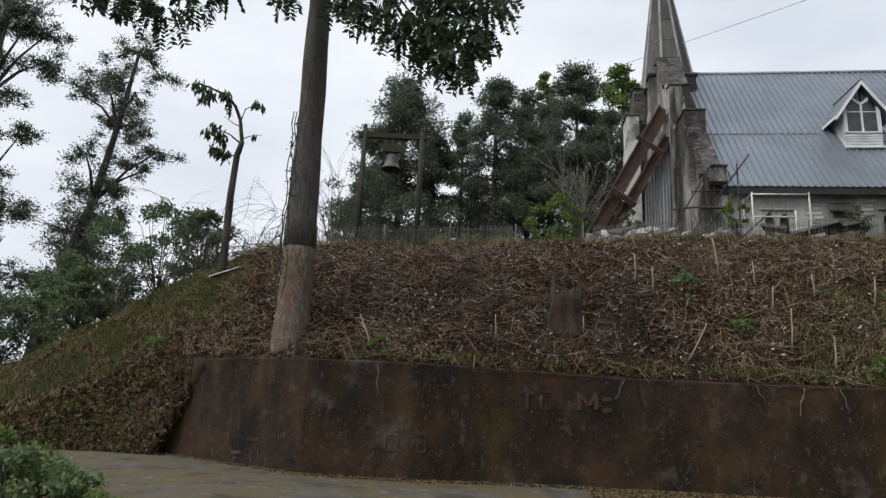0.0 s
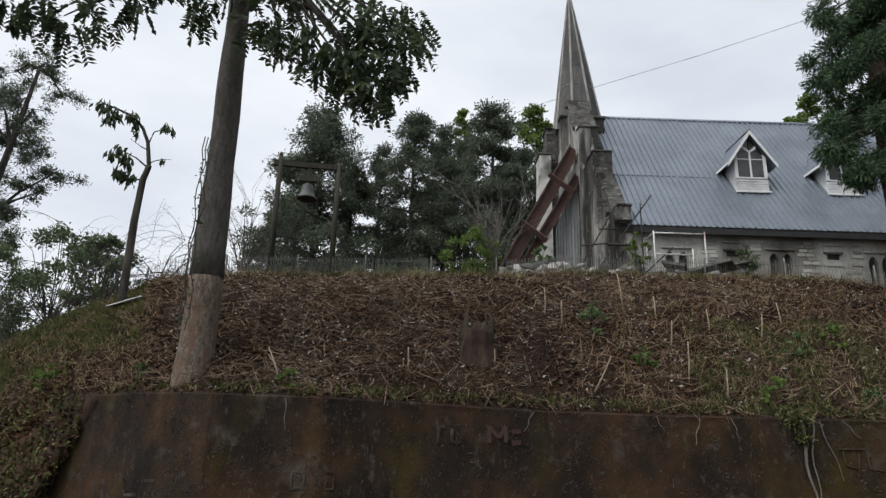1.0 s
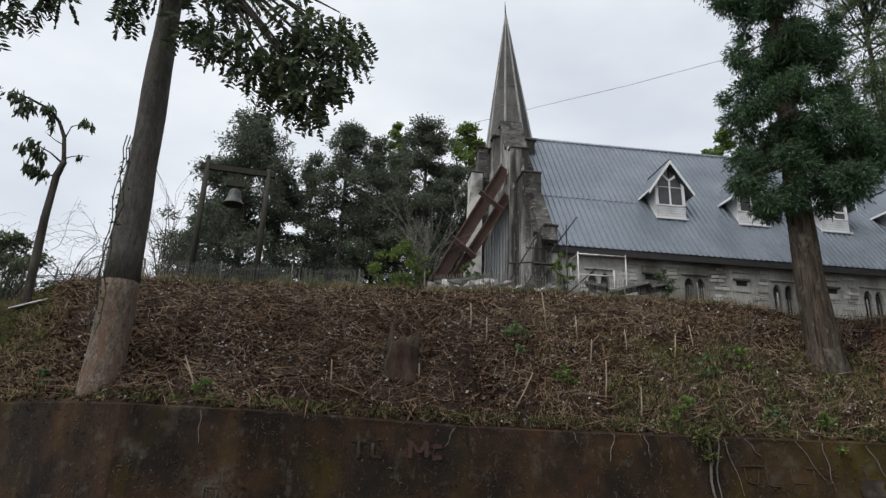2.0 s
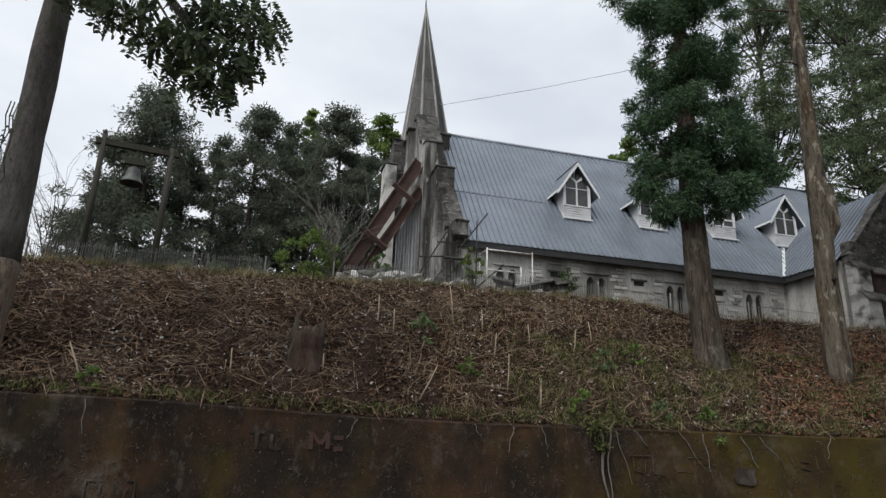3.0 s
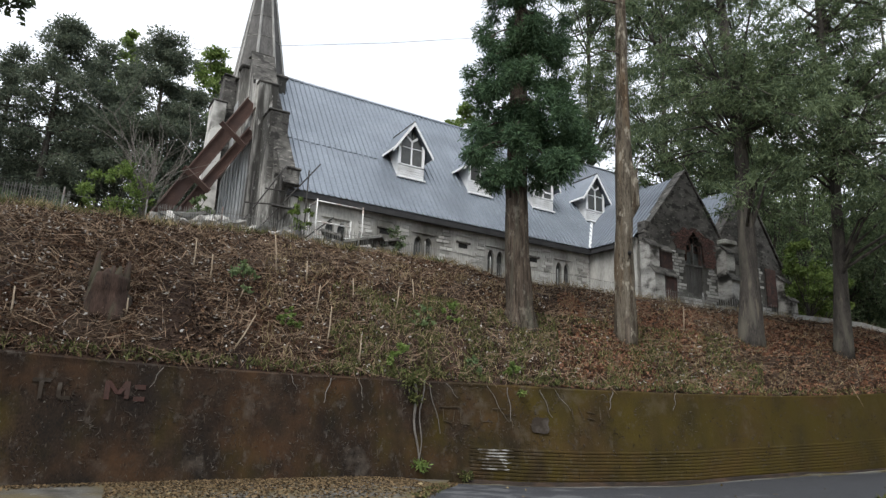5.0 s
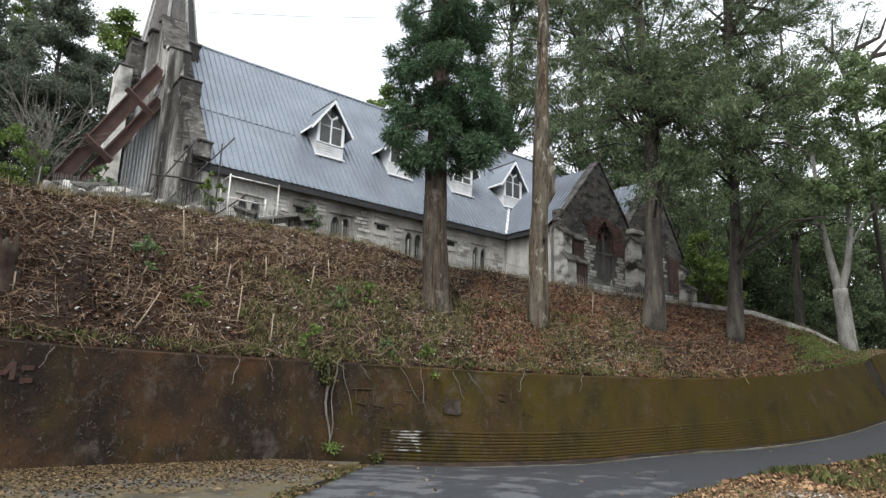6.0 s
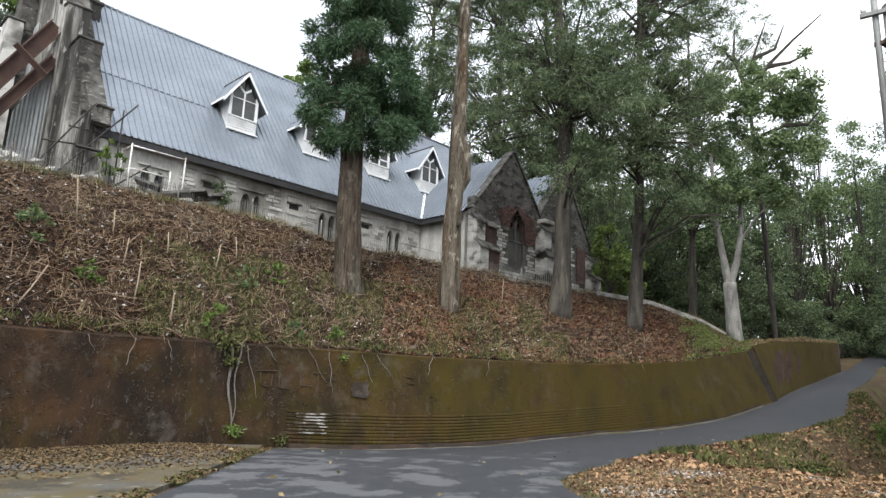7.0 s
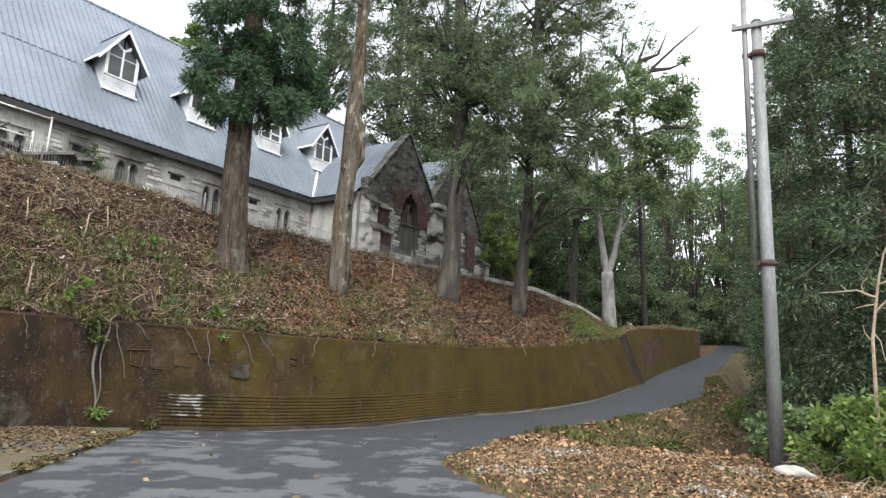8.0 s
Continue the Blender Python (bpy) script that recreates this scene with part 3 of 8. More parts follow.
scrawl([(37.7, 0.2, 39.5, 0.25), (38.1, 0.1, 38.2, -0.8), (38.2, -0.9, 38.9, -1.1), (39.0, -1.0, 39.1, -0.1), (39.6, -0.1, 39.7, -1.1), (39.7, -1.1, 40.5, -1.2), (41.3, 0.1, 41.4, -0.8), (41.4, -0.85, 42.4, -0.9), (42.3, 0.2, 43.5, 0.2), (42.8, 0.1, 42.9, -0.9), (44.0, -0.7, 44.1, -1.4), (44.6, -0.8, 44.7, -1.5)], M_SCRATCH, "thin pale scratches like illegible writing", 0.02)
scrawl([(49.0, 0.5, 49.2, -0.5), (49.6, 0.6, 49.9, -0.2), (50.3, 0.2, 50.9, 0.1), (50.3, -0.3, 50.9, -0.4), (51.3, 0.6, 51.4, -0.4), (51.9, 0.7, 52.1, -0.2)], M_SCRATCH, "row of thin scratched illegible strokes", 0.02)

# ---------------------------------------------------------------- church (local x along the nave, y away from the road)
M_FASCIA = mat("dark_eave_timber", (0.028, 0.028, 0.03), (0.05, 0.05, 0.052), 3, 0.85, 0.2, None, 30)
M_BOARD = mat("white_lap_board", (0.58, 0.59, 0.60), (0.76, 0.77, 0.78), 2.5, 0.7, 0.15, (0.46, 0.46, 0.46), 30)
# mouldy stone; the same black also paints the pier's shaded flank
M_DARKST = mat("mould_and_shade_stone", (0.028, 0.027, 0.025), (0.075, 0.072, 0.066), 2.4, 0.95, 0.8, (0.15, 0.145, 0.13), 16)
layer(M_FRONT, (0.028, 0.026, 0.023), 1.3, 0.56, 0.10, (2.4, 2.4, 0.22), (3, 3, 1), 0.85)
layer(M_FRONT, (0.50, 0.49, 0.46), 2.6, 0.63, 0.08, (1.5, 1.5, 0.5), (1, 6, 2), 0.6)
layer(M_DARKST, (0.105, 0.10, 0.092), 0.9, 0.53, 0.16, (1, 1, 1.6), (1, 2, 3), 0.75)
layer(M_DARKST, (0.22, 0.21, 0.19), 3.5, 0.60, 0.05, (1, 1, 2.2), (4, 0, 1), 0.7)
layer(M_DARKST, (0.016, 0.015, 0.014), 2.2, 0.56, 0.08, (1, 1, 1.8), (7, 3, 5), 0.8)
M_MORTAR = mat("dark_open_joints", (0.045, 0.043, 0.039), (0.11, 0.106, 0.096), 2.0, 0.95, 0.5, (0.16, 0.155, 0.14), 14)
M_BRICKR = mat("red_brick", (0.050, 0.034, 0.031), (0.150, 0.080, 0.066), 5, 0.92, 0.4, (0.045, 0.038, 0.035), 30, rnd=0.25)
M_BLOCK = mat("whitewashed_block", (0.25, 0.243, 0.225), (0.52, 0.512, 0.485), 2.2, 0.93, 0.5, (0.12, 0.118, 0.105), 20, rnd=0.42)
M_WASH = mat("flaking_whitewash", (0.24, 0.235, 0.215), (0.54, 0.53, 0.50), 2.0, 0.93, 0.5, (0.055, 0.052, 0.046), 22, c3_at=0.57, c3_soft=0.10, stretch=(1, 1, 1.6))
M_SHEET = mat("galvanised_sheet", (0.22, 0.23, 0.235), (0.36, 0.37, 0.37), 1.4, 0.5, 0.15, (0.16, 0.14, 0.12), 12, metal=0.4, stretch=(2, 2, 0.3))
M_SLATE = mat("grey_spire_sheet", (0.05, 0.048, 0.046), (0.125, 0.12, 0.114), 1.6, 0.8, 0.2, (0.045, 0.044, 0.042), 12, stretch=(2, 2, 0.4))
M_RIB = mat("pale_spire_rib", (0.20, 0.20, 0.19), (0.36, 0.355, 0.34), 3, 0.85, 0.2, (0.11, 0.108, 0.10), 16, stretch=(1, 1, 0.4))
M_GLASS = mat("dusty_dark_glass", (0.05, 0.052, 0.05), (0.085, 0.088, 0.085), 3, 0.22, 0.0, None, 20, spec=0.6)
# near-black colour that stands in for the shade inside openings
M_HOLE = mat("opening_shade", (0.012, 0.012, 0.012), (0.02, 0.02, 0.019), 3, 0.9, 0.0, None, 20)
M_PIPE = mat("dark_scaffold_tube", (0.03, 0.028, 0.028), (0.06, 0.055, 0.05), 6, 0.6, 0.1, None, 30, metal=0.6)
M_WPIPE = mat("white_scaffold_frame", (0.5, 0.5, 0.49), (0.7, 0.7, 0.69), 6, 0.5, 0.1, (0.35, 0.25, 0.2), 30)
M_WOODG = mat("weathered_grey_door", (0.06, 0.058, 0.055), (0.12, 0.115, 0.108), 3, 0.9, 0.3, None, 30, stretch=(4, 4, 0.5))

church = empty("church", pose(0, 0, 0, 0, 0, -7), "weathered grey church with blue-grey sheet roof and pointed spire", "church")
EP, EZ, RP, RZ = 24.05, 9.9, 29.8, 17.6
SL = (RZ - EZ) / (RP - EP)
WX0, WX1 = 7.25, 36.0


def roof_p(z):
    return EP + (z - EZ) / SL


def ribbed(name, origin, along, up, length, width_at, pitch=0.26, rise=0.05, label="", thick=0.02):
    """A ribbed metal sheet: ribs run up the slope. width_at(s) gives the low and high ends along the slope at s."""
    o, a, u = Vector(origin), Vector(along).normalized(), Vector(up).normalized()
    n = a.cross(u).normalized()
    if n.z < 0:
        n = -n
    v, f = [], []
    s, prof = 0.0, []
    while s < length - 1e-6:
        prof += [(s, 0.0), (min(s + pitch * 0.62, length), 0.0), (min(s + pitch * 0.72, length), rise), (min(s + pitch * 0.88, length), rise)]
        s += pitch
    prof.append((length, 0.0))
    for s, h in prof:
        lo, hi = width_at(s)
        for q in (lo, (lo + hi) / 2, hi):
            v.append(o + a * s + u * q + n * h)
    for i in range(len(prof) - 1):
        for k in range(2):
            b = i * 3 + k
            f.append((b, b + 3, b + 4, b + 1))
    return link_mesh(name, v, f, M_ROOF, church, label)


slope_len = math.hypot(RP - EP, RZ - EZ)
ribbed("roof_sheet", (WX0, EP, EZ), (1, 0, 0), (0, RP - EP, RZ - EZ), 33.6, lambda s: (0.0 if WX0 + s < 23.2 else min(slope_len - 0.1, max(0.0, (WX0 + s - 23.2) * slope_len / (RP - EP))) if WX0 + s < 26.4 else max(0.0, slope_len * (1 - (WX0 + s - 26.4) * 0 / 6) * 0.52), slope_len), label="long blue-grey ribbed roof slope")
ribbed("roof_sheet", (WX0, 2 * RP - EP, EZ), (1, 0, 0), (0, EP - RP, RZ - EZ), 33.6, lambda s: (0.0, slope_len), label="blue-grey ribbed roof slope on the far side")
tube("ridge_cap", [(WX0, RP, RZ + 0.02), (40.9, RP, RZ + 0.02)], 0.09, M_ROOF, church, 6)
# faint joint between the upper and lower sheets
zj = EZ + 0.40 * (RZ - EZ)
box("roof_lap", WX0 + 0.2, 12.0, roof_p(zj) - 0.03, roof_p(zj) + 0.01, zj + 0.0, zj + 0.03, M_ROOF, church, 0.0)
box("eave_board", WX0 - 0.2, 23.25, EP + 0.02, EP + 0.10, EZ - 0.30, EZ - 0.025, M_FASCIA, church, 0.01, "dark eave board under the roof edge")
box("soffit", WX0 - 0.2, 23.25, EP + 0.10, 24.62, EZ - 0.13, EZ - 0.06, M_FASCIA, church, 0.0)

# nave wall with lancet pairs: built in panels between the openings
WIN = [(9.3, 8.95), (13.45, 9.0), (17.4, 9.0), (21.6, 9.0)]
WT = 24.40
segs = []
x = 7.6
for c, zt in WIN:
    segs.append((x, c - 0.54))
    x = c + 0.54
segs.append((x, 23.35))
for a, b in segs:
    box("wall", a, b, WT, WT + 0.55, 5.6, EZ + 0.15, M_PLASTER, church, 0.0, "patched grey plaster wall")


def lancet_outline(w, h, lobes=True):
    """Pointed opening from (0,0), width w, springing at h - w, with a slightly cusped head."""
    pts = [(-w / 2, 0), (w / 2, 0)]
    sp = h - 0.95 * w
    for k in range(0, 6):
        a = k / 5
        pts.append((w / 2 * (1 - a ** 1.6), sp + (h - sp) * math.sin(a * math.pi / 2)))
    for k in range(4, -1, -1):
        a = k / 5
        pts.append((-w / 2 * (1 - a ** 1.6), sp + (h - sp) * math.sin(a * math.pi / 2)))
    return pts


def window_pair(c, zt):
    """Two lancets with a mullion, hood block, frame, dark panes and a sill."""
    win = part("window", bmesh_box(c - 0.54, c + 0.54, WT + 0.14, WT + 0.40, zt - 1.9, zt - 1.75), M_PLASTER, church, "twin lancet window with dusty panes")
    zb = zt - 1.55
    box("wall", c - 0.54, c + 0.54, WT, WT + 0.5, 5.6, zb, M_PLASTER, church, 0.0)
    box("wall", c - 0.54, c + 0.54, WT, WT + 0.5, zt + 0.12, EZ + 0.15, M_PLASTER, church, 0.0)
    for s in (-0.265, 0.265):
        hole = [(c + s + px, zb + pz) for px, pz in lancet_outline(0.40, zt - zb)]
        prism("pane", hole, WT + 0.20, WT + 0.22, M_GLASS, win)
        # stone head, cut to the point, in two halves
        for sign in (-1, 1):
            out = [(c + s + sign * 0.265, zb), (c + s + sign * 0.265, zt + 0.12), (c + s, zt + 0.12)]
            head = [(px, pz) for px, pz in lancet_outline(0.40, zt - zb) if px * sign >= -1e-6]
            head = sorted(head, key=lambda q: -q[1])
            out += [(c + s + px, zb + pz) for px, pz in head]
            prism("jamb", out, WT + 0.03, WT + 0.34, M_PLASTER, win)
        box("glazing_bar", c + s - 0.012, c + s + 0.012, WT + 0.17, WT + 0.198, zb, zt - 0.1, M_PIPE, win, 0.0)
    box("sill", c - 0.60, c + 0.60, WT - 0.07, WT + 0.2, zb - 0.10, zb, M_PLASTER, win, 0.02)
    box("hood_mould", c - 0.64, c + 0.64, WT - 0.06, WT - 0.003, zt + 0.12, zt + 0.19, M_PLASTER, win, 0.015, "flat stone hood over the lancets")


def bmesh_box(*q):
    bm = bmesh.new()
    box_into(bm, *q)
    return bm


for c, zt in WIN:
    window_pair(c, zt)
# small louvred vents and ledges between the windows
for c, zt in ((11.5, 9.3), (15.5, 9.3), (19.6, 9.25)):
    vent = part("wall_vent", bmesh_box(c - 0.33, c + 0.33, WT - 0.05, WT - 0.003, zt - 0.75, zt + 0.12), M_PLASTER, church, "small blocked vent panel with a stone ledge")
    box("ledge", c - 0.38, c + 0.38, WT - 0.13, WT - 0.052, zt - 0.28, zt - 0.20, M_DARKST, vent, 0.01)
    # raised near-black bar paints the shade of a slot
    box("slot", c - 0.24, c + 0.24, WT - 0.058, WT - 0.0525, zt - 0.50, zt - 0.30, M_HOLE, vent, 0.0)
    box("ledge", c - 0.36, c + 0.36, WT - 0.10, WT - 0.052, zt + 0.05, zt + 0.12, M_PLASTER, vent, 0.01)

# ---- dormers
def dormer(e, boarded=False):
    zs, zw, zp = 12.1, 13.68, 14.84
    fp = roof_p(zs)
    hw = 0.70
    d = part("dormer", bmesh_box(e - hw, e + hw, fp + 0.03, fp + 0.08, zs + 0.02, zs + 0.10), M_BOARD, church, "gabled white dormer with a Y-tracery window")
    for sx in (-1, 1):
        x0 = e + sx * hw
        back = roof_p(zw)
        v = [(x0, fp, zs), (x0, fp, zw + 0.1), (x0, back + 0.1, zw + 0.1), (x0 - sx * 0.05, fp, zs), (x0 - sx * 0.05, fp, zw + 0.1), (x0 - sx * 0.05, back + 0.1, zw + 0.1)]
        link_mesh("cheek", v, [(0, 1, 2), (3, 5, 4), (0, 3, 4, 1), (1, 4, 5, 2), (2, 5, 3, 0)], M_BOARD, d, "white boarded dormer cheek")
    zb = zs + 0.62
    for k in range(5):
        z0 = zs + 0.03 + 0.115 * k
        v = [(e - hw, fp - 0.045, z0), (e + hw, fp - 0.045, z0), (e + hw, fp - 0.02, z0 + 0.12), (e - hw, fp - 0.02, z0 + 0.12),
             (e - hw, fp, z0), (e + hw, fp, z0), (e + hw, fp, z0 + 0.12), (e - hw, fp, z0 + 0.12)]
        link_mesh("lap_board", v, [(0, 1, 2, 3), (0, 4, 5, 1), (2, 6, 7, 3), (1, 5, 6, 2), (3, 7, 4, 0)], M_BOARD, d)
    box("flashing", e - hw - 0.06, e + hw + 0.06, fp - 0.16, fp - 0.06, zs - 0.06, zs + 0.02, M_WHITE, d, 0.01, "bright white sill strip")
    # gable front with a pointed window
    win = part("window", bmesh_box(e - hw, e + hw, fp - 0.06, fp + 0.02, zb, zb + 0.06), M_WHITE, d, "pointed white window frame with dusty panes")
    gable = lambda x: zp - 0.14 - abs(x) * (zp - 0.14 - zw) / hw
    for sx in (-1, 1):
        prism("mullion", [(e + sx * hw, zb), (e + sx * hw, zw), (e + sx * (hw - 0.13), gable(hw - 0.13)), (e + sx * (hw - 0.13), zb)], fp - 0.06, fp + 0.02, M_WHITE, win)
        prism("glazing_bar", [(e, zw + 0.30 - 0.06), (e + sx * 0.30, gable(0.34) - 0.08), (e + sx * 0.30, gable(0.30) + 0.02), (e + sx * 0.03, zw + 0.36)][::sx], fp - 0.055, fp + 0.01, M_WHITE, win)
        prism("pane", [(e + sx * 0.03, zb + 0.06), (e + sx * (hw - 0.13), zb + 0.06), (e + sx * (hw - 0.13), zw + 0.10), (e + sx * 0.03, zp - 0.22)][::sx], fp - 0.012, fp, M_GLASS, win)
    box("mullion", e - 0.035, e + 0.035, fp - 0.055, fp + 0.02, zb + 0.06, zw + 0.36, M_WHITE, win, 0.0)
    box("glazing_bar", e - hw + 0.13, e + hw - 0.13, fp - 0.04, fp + 0.01, zw - 0.06, zw - 0.03, M_WHITE, win, 0.0)
    if boarded:
        box("glazing_bar", e - hw + 0.1, e + hw - 0.1, fp - 0.05, fp - 0.013, zb + 0.35, zb + 0.42, M_WHITE, win, 0.0)
    # roof slopes, bargeboards
    over, ez = 0.38, zw - 0.40
    for sx in (-1, 1):
        a, b = (e, zp + 0.02), (e + sx * (hw + over), ez)
        th = 0.06
        v = [(a[0], fp - 0.24, a[1]), (b[0], fp - 0.24, b[1]), (b[0], roof_p(b[1]) + 0.1, b[1]), (a[0], roof_p(a[1]) + 0.1, a[1])]
        v += [(q[0], q[1], q[2] + th) for q in v]
        link_mesh("roof_sheet", v, [(0, 3, 2, 1), (4, 5, 6, 7), (0, 1, 5, 4), (1, 2, 6, 5), (2, 3, 7, 6)], M_ROOF, d)
        v = [(a[0], fp - 0.27, a[1] + 0.07), (b[0], fp - 0.27, b[1] + 0.07), (b[0], fp - 0.27, b[1] - 0.12), (a[0], fp - 0.27, a[1] - 0.13)]
        v += [(q[0], fp - 0.243, q[2]) for q in v]
        link_mesh("bargeboard", v, [(0, 1, 2, 3), (4, 7, 6, 5), (0, 4, 5, 1), (1, 5, 6, 2), (2, 6, 7, 3), (3, 7, 4, 0)], M_WHITE, d, "white gable board")
        # pale edge of the side eave
        box("eave_edge", min(b[0], b[0] + sx * 0.03), max(b[0], b[0] + sx * 0.03), fp - 0.24, roof_p(b[1]), b[1] - 0.02, b[1] + 0.08, M_WHITE, d, 0.0)
    tube("ridge_cap", [(e, fp - 0.27, zp + 0.09), (e, roof_p(zp), zp + 0.09)], 0.045, M_DARKST, d, 6)
    return d


dormer(13.3)
dormer(17.25)
dormer(21.35, True)
dormer(25.15)

# ---- south transept: two stone gables side by side
TP, T0, T1, T2 = 20.8, 23.7, 29.3, 34.45
t_len = math.hypot(3.55, 3.85)
ribbed("roof_sheet", (23.1, TP + 0.3, EZ), (0, 1, 0), (3.55, 0, 3.85), 6.4, lambda s: (max(0, (s - (EP - TP - 0.3)) * t_len / 3.55 * 0.97), t_len), label="blue-grey ribbed transept roof slope")
ribbed("roof_sheet", (30.2, TP + 0.3, EZ), (0, 1, 0), (-3.55, 0, 3.85), 6.4, lambda s: (0.0, t_len))
ribbed("roof_sheet", (28.9, TP + 0.3, 10.3), (0, 1, 0), (2.6, 0, 3.8), 7.4, lambda s: (0.0, 4.6))
ribbed("roof_sheet", (34.3, TP + 0.3, 9.9), (0, 1, 0), (-2.8, 0, 4.2), 7.4, lambda s: (0.0, 5.05))
box("eave_board", 23.15, 23.23, TP + 0.5, EP, EZ - 0.28, EZ - 0.02, M_FASCIA, church, 0.01)
# white valley flashing
va, vb = Vector((23.12, EP - 0.02, EZ + 0.05)), Vector((25.0, EP + 1.75, EZ + 2.32))
link_mesh("valley_flashing", [va + Vector((-0.09, 0, 0.03)), va + Vector((0.09, 0, 0.03)), vb + Vector((0.09, 0, 0.05)), vb + Vector((-0.09, 0, 0.05))] +
          [va + Vector((-0.09, 0.02, -0.02)), va + Vector((0.09, 0.02, -0.02)), vb + Vector((0.09, 0.02, 0)), vb + Vector((-0.09, 0.02, 0))],
          [(0, 1, 2, 3), (0, 4, 5, 1), (1, 5, 6, 2), (3, 2, 6, 7), (0, 3, 7, 4)], M_WHITE, church, "bright white valley flashing")
box("wall", 23.45, 23.95, TP + 0.45, WT + 0.1, 5.6, EZ + 0.1, M_PLASTER, church, 0.0, "short grey plaster return wall")
# first gable: upper field of blackened stone, window bay in the middle
g1 = [(T0, 9.6), (26.5, 9.6), (26.5, 10.1), (27.15, 10.8), (27.8, 10.1), (27.8, 9.6), (T1, 9.6), (T1, 10.6), (26.8, 13.9), (T0, 10.3)]
prism("wall", g1, TP, TP + 0.45, M_DARKST, church, "mould-blackened stone gable")
box("wall", T0, 26.5, TP + 0.05, TP + 0.45, 5.2, 9.6, M_MORTAR, church, 0.0)
box("wall", 27.8, T1, TP + 0.05, TP + 0.45, 5.2, 9.6, M_MORTAR, church, 0.0)
box("wall", 26.5, 27.8, TP + 0.05, TP + 0.45, 5.2, 7.6, M_MORTAR, church, 0.0)
g2 = [(T1, 9.6), (T2, 9.6), (T2, 10.0), (31.75, 14.2), (T1, 10.8)]
prism("wall", g2, TP + 0.02, TP + 0.45, M_DARKST, church, "mould-blackened second stone gable")
box("wall", T1, T2, TP + 0.05, TP + 0.45, 5.2, 9.6, M_MORTAR, church, 0.0)
# courses of red brick laid bare round the window head, with a ragged edge
brick_me = {}
for bw in (0.24, 0.16):
    bm = bmesh.new()
    box_into(bm, 0.006, bw - 0.006, -0.03, 0, 0.006, 0.079, None, 0.006)
    brick_me[bw] = bpy.data.meshes.new("brick")
    bm.to_mesh(brick_me[bw])
    bm.free()
    brick_me[bw].materials.append(M_BRICKR)
panel = prism("brick_panel", [(25.75, 9.5), (26.48, 9.5), (26.48, 10.1), (27.15, 10.85), (27.82, 10.1), (27.82, 9.1), (28.75, 9.1), (28.9, 9.9), (28.2, 10.5), (27.6, 11.0), (26.6, 11.1), (25.9, 10.7)], TP - 0.02, TP - 0.003, M_MORTAR, church, "exposed red brick round the window head")
br = random.Random(44)
for row in range(25):
    z = 8.95 + 0.085 * row
    x = 25.4 + (0.12 if row % 2 else 0.0)
    while x < 29.0:
        bw = 0.24 if br.random() < 0.8 else 0.16
        cx, cz = x + bw / 2 - 27.15, z + 0.04
        inside = abs(cx) < 0.67 and cz < 10.1 or (cz >= 10.1 and abs(cx) < 0.67 * (10.85 - cz) / 0.75)
        edge = 1.55 + 0.35 * noise.noise((z * 1.3, 1 if cx > 0 else 7, 0))
        low = 9.05 if cx > 0.5 else 9.75
        if not inside and low < cz < 11.0 - 0.3 * abs(cx) + 0.25 * noise.noise((cx * 2, 3, 0)) and abs(cx) < edge and br.random() < 0.94:
            q = new("brick", brick_me[bw])
            q.parent = panel
            q.location = (x, TP - 0.02 + br.uniform(-0.004, 0.006), z)
        x += bw
# pointed window of two lights with tracery
tw = part("window", bmesh_box(26.5, 27.8, TP + 0.16, TP + 0.34, 7.5, 7.6), M_STONE, church, "tall pointed window with stone tracery and a boarded foot")
# flat near-black sheet in place of the unlit inside
prism("pane", [(26.5, 7.6), (27.8, 7.6), (27.8, 10.1), (27.15, 10.8), (26.5, 10.1)], TP + 0.28, TP + 0.30, M_HOLE, tw)
for sx in (0, 1):
    for k in range(3):
        b0 = 26.54 + 0.63 * sx + 0.195 * k
        box("board", b0, b0 + 0.185, TP + 0.13 + 0.01 * (k % 2), TP + 0.20, 7.62, 8.98, M_WOODG, tw, 0.008, "weathered grey board in the window" if k == 0 else "")
box("transom", 26.5, 27.8, TP + 0.06, TP + 0.26, 8.98, 9.08, M_STONE, tw, 0.01)
for s in (-0.6, 0.0, 0.6):
    box("mullion", 27.15 + s - 0.05, 27.15 + s + 0.05, TP + 0.08, TP + 0.24, 7.6 if s == 0 else 9.08, 10.15, M_BRICKR if s else M_STONE, tw, 0.01)
for s in (-0.3, 0.3):
    box("pane", 27.15 + s - 0.25, 27.15 + s + 0.25, TP + 0.22, TP + 0.24, 9.08, 9.75, M_GLASS, tw, 0.0)
for s, z in ((-0.3, 9.95), (0.3, 9.95), (0, 10.35)):
    v, f = [], []
    ring = [(27.15 + s + 0.2 * math.cos(k * math.pi / 5), TP + 0.16, z + 0.2 * math.sin(k * math.pi / 5)) for k in range(11)]
    tube_into(v, f, ring, [0.045] * 11, 5, False)
    link_mesh("tracery", v, f, M_BRICKR, tw)
for sx in (-1, 1):
    tube("arch_mould", [(27.15 + sx * 0.68, TP + 0.0, 9.2), (27.15 + sx * 0.66, TP, 10.12), (27.15 + sx * 0.36, TP, 10.58), (27.15, TP, 10.88)], 0.055, M_BRICKR, tw, 6)
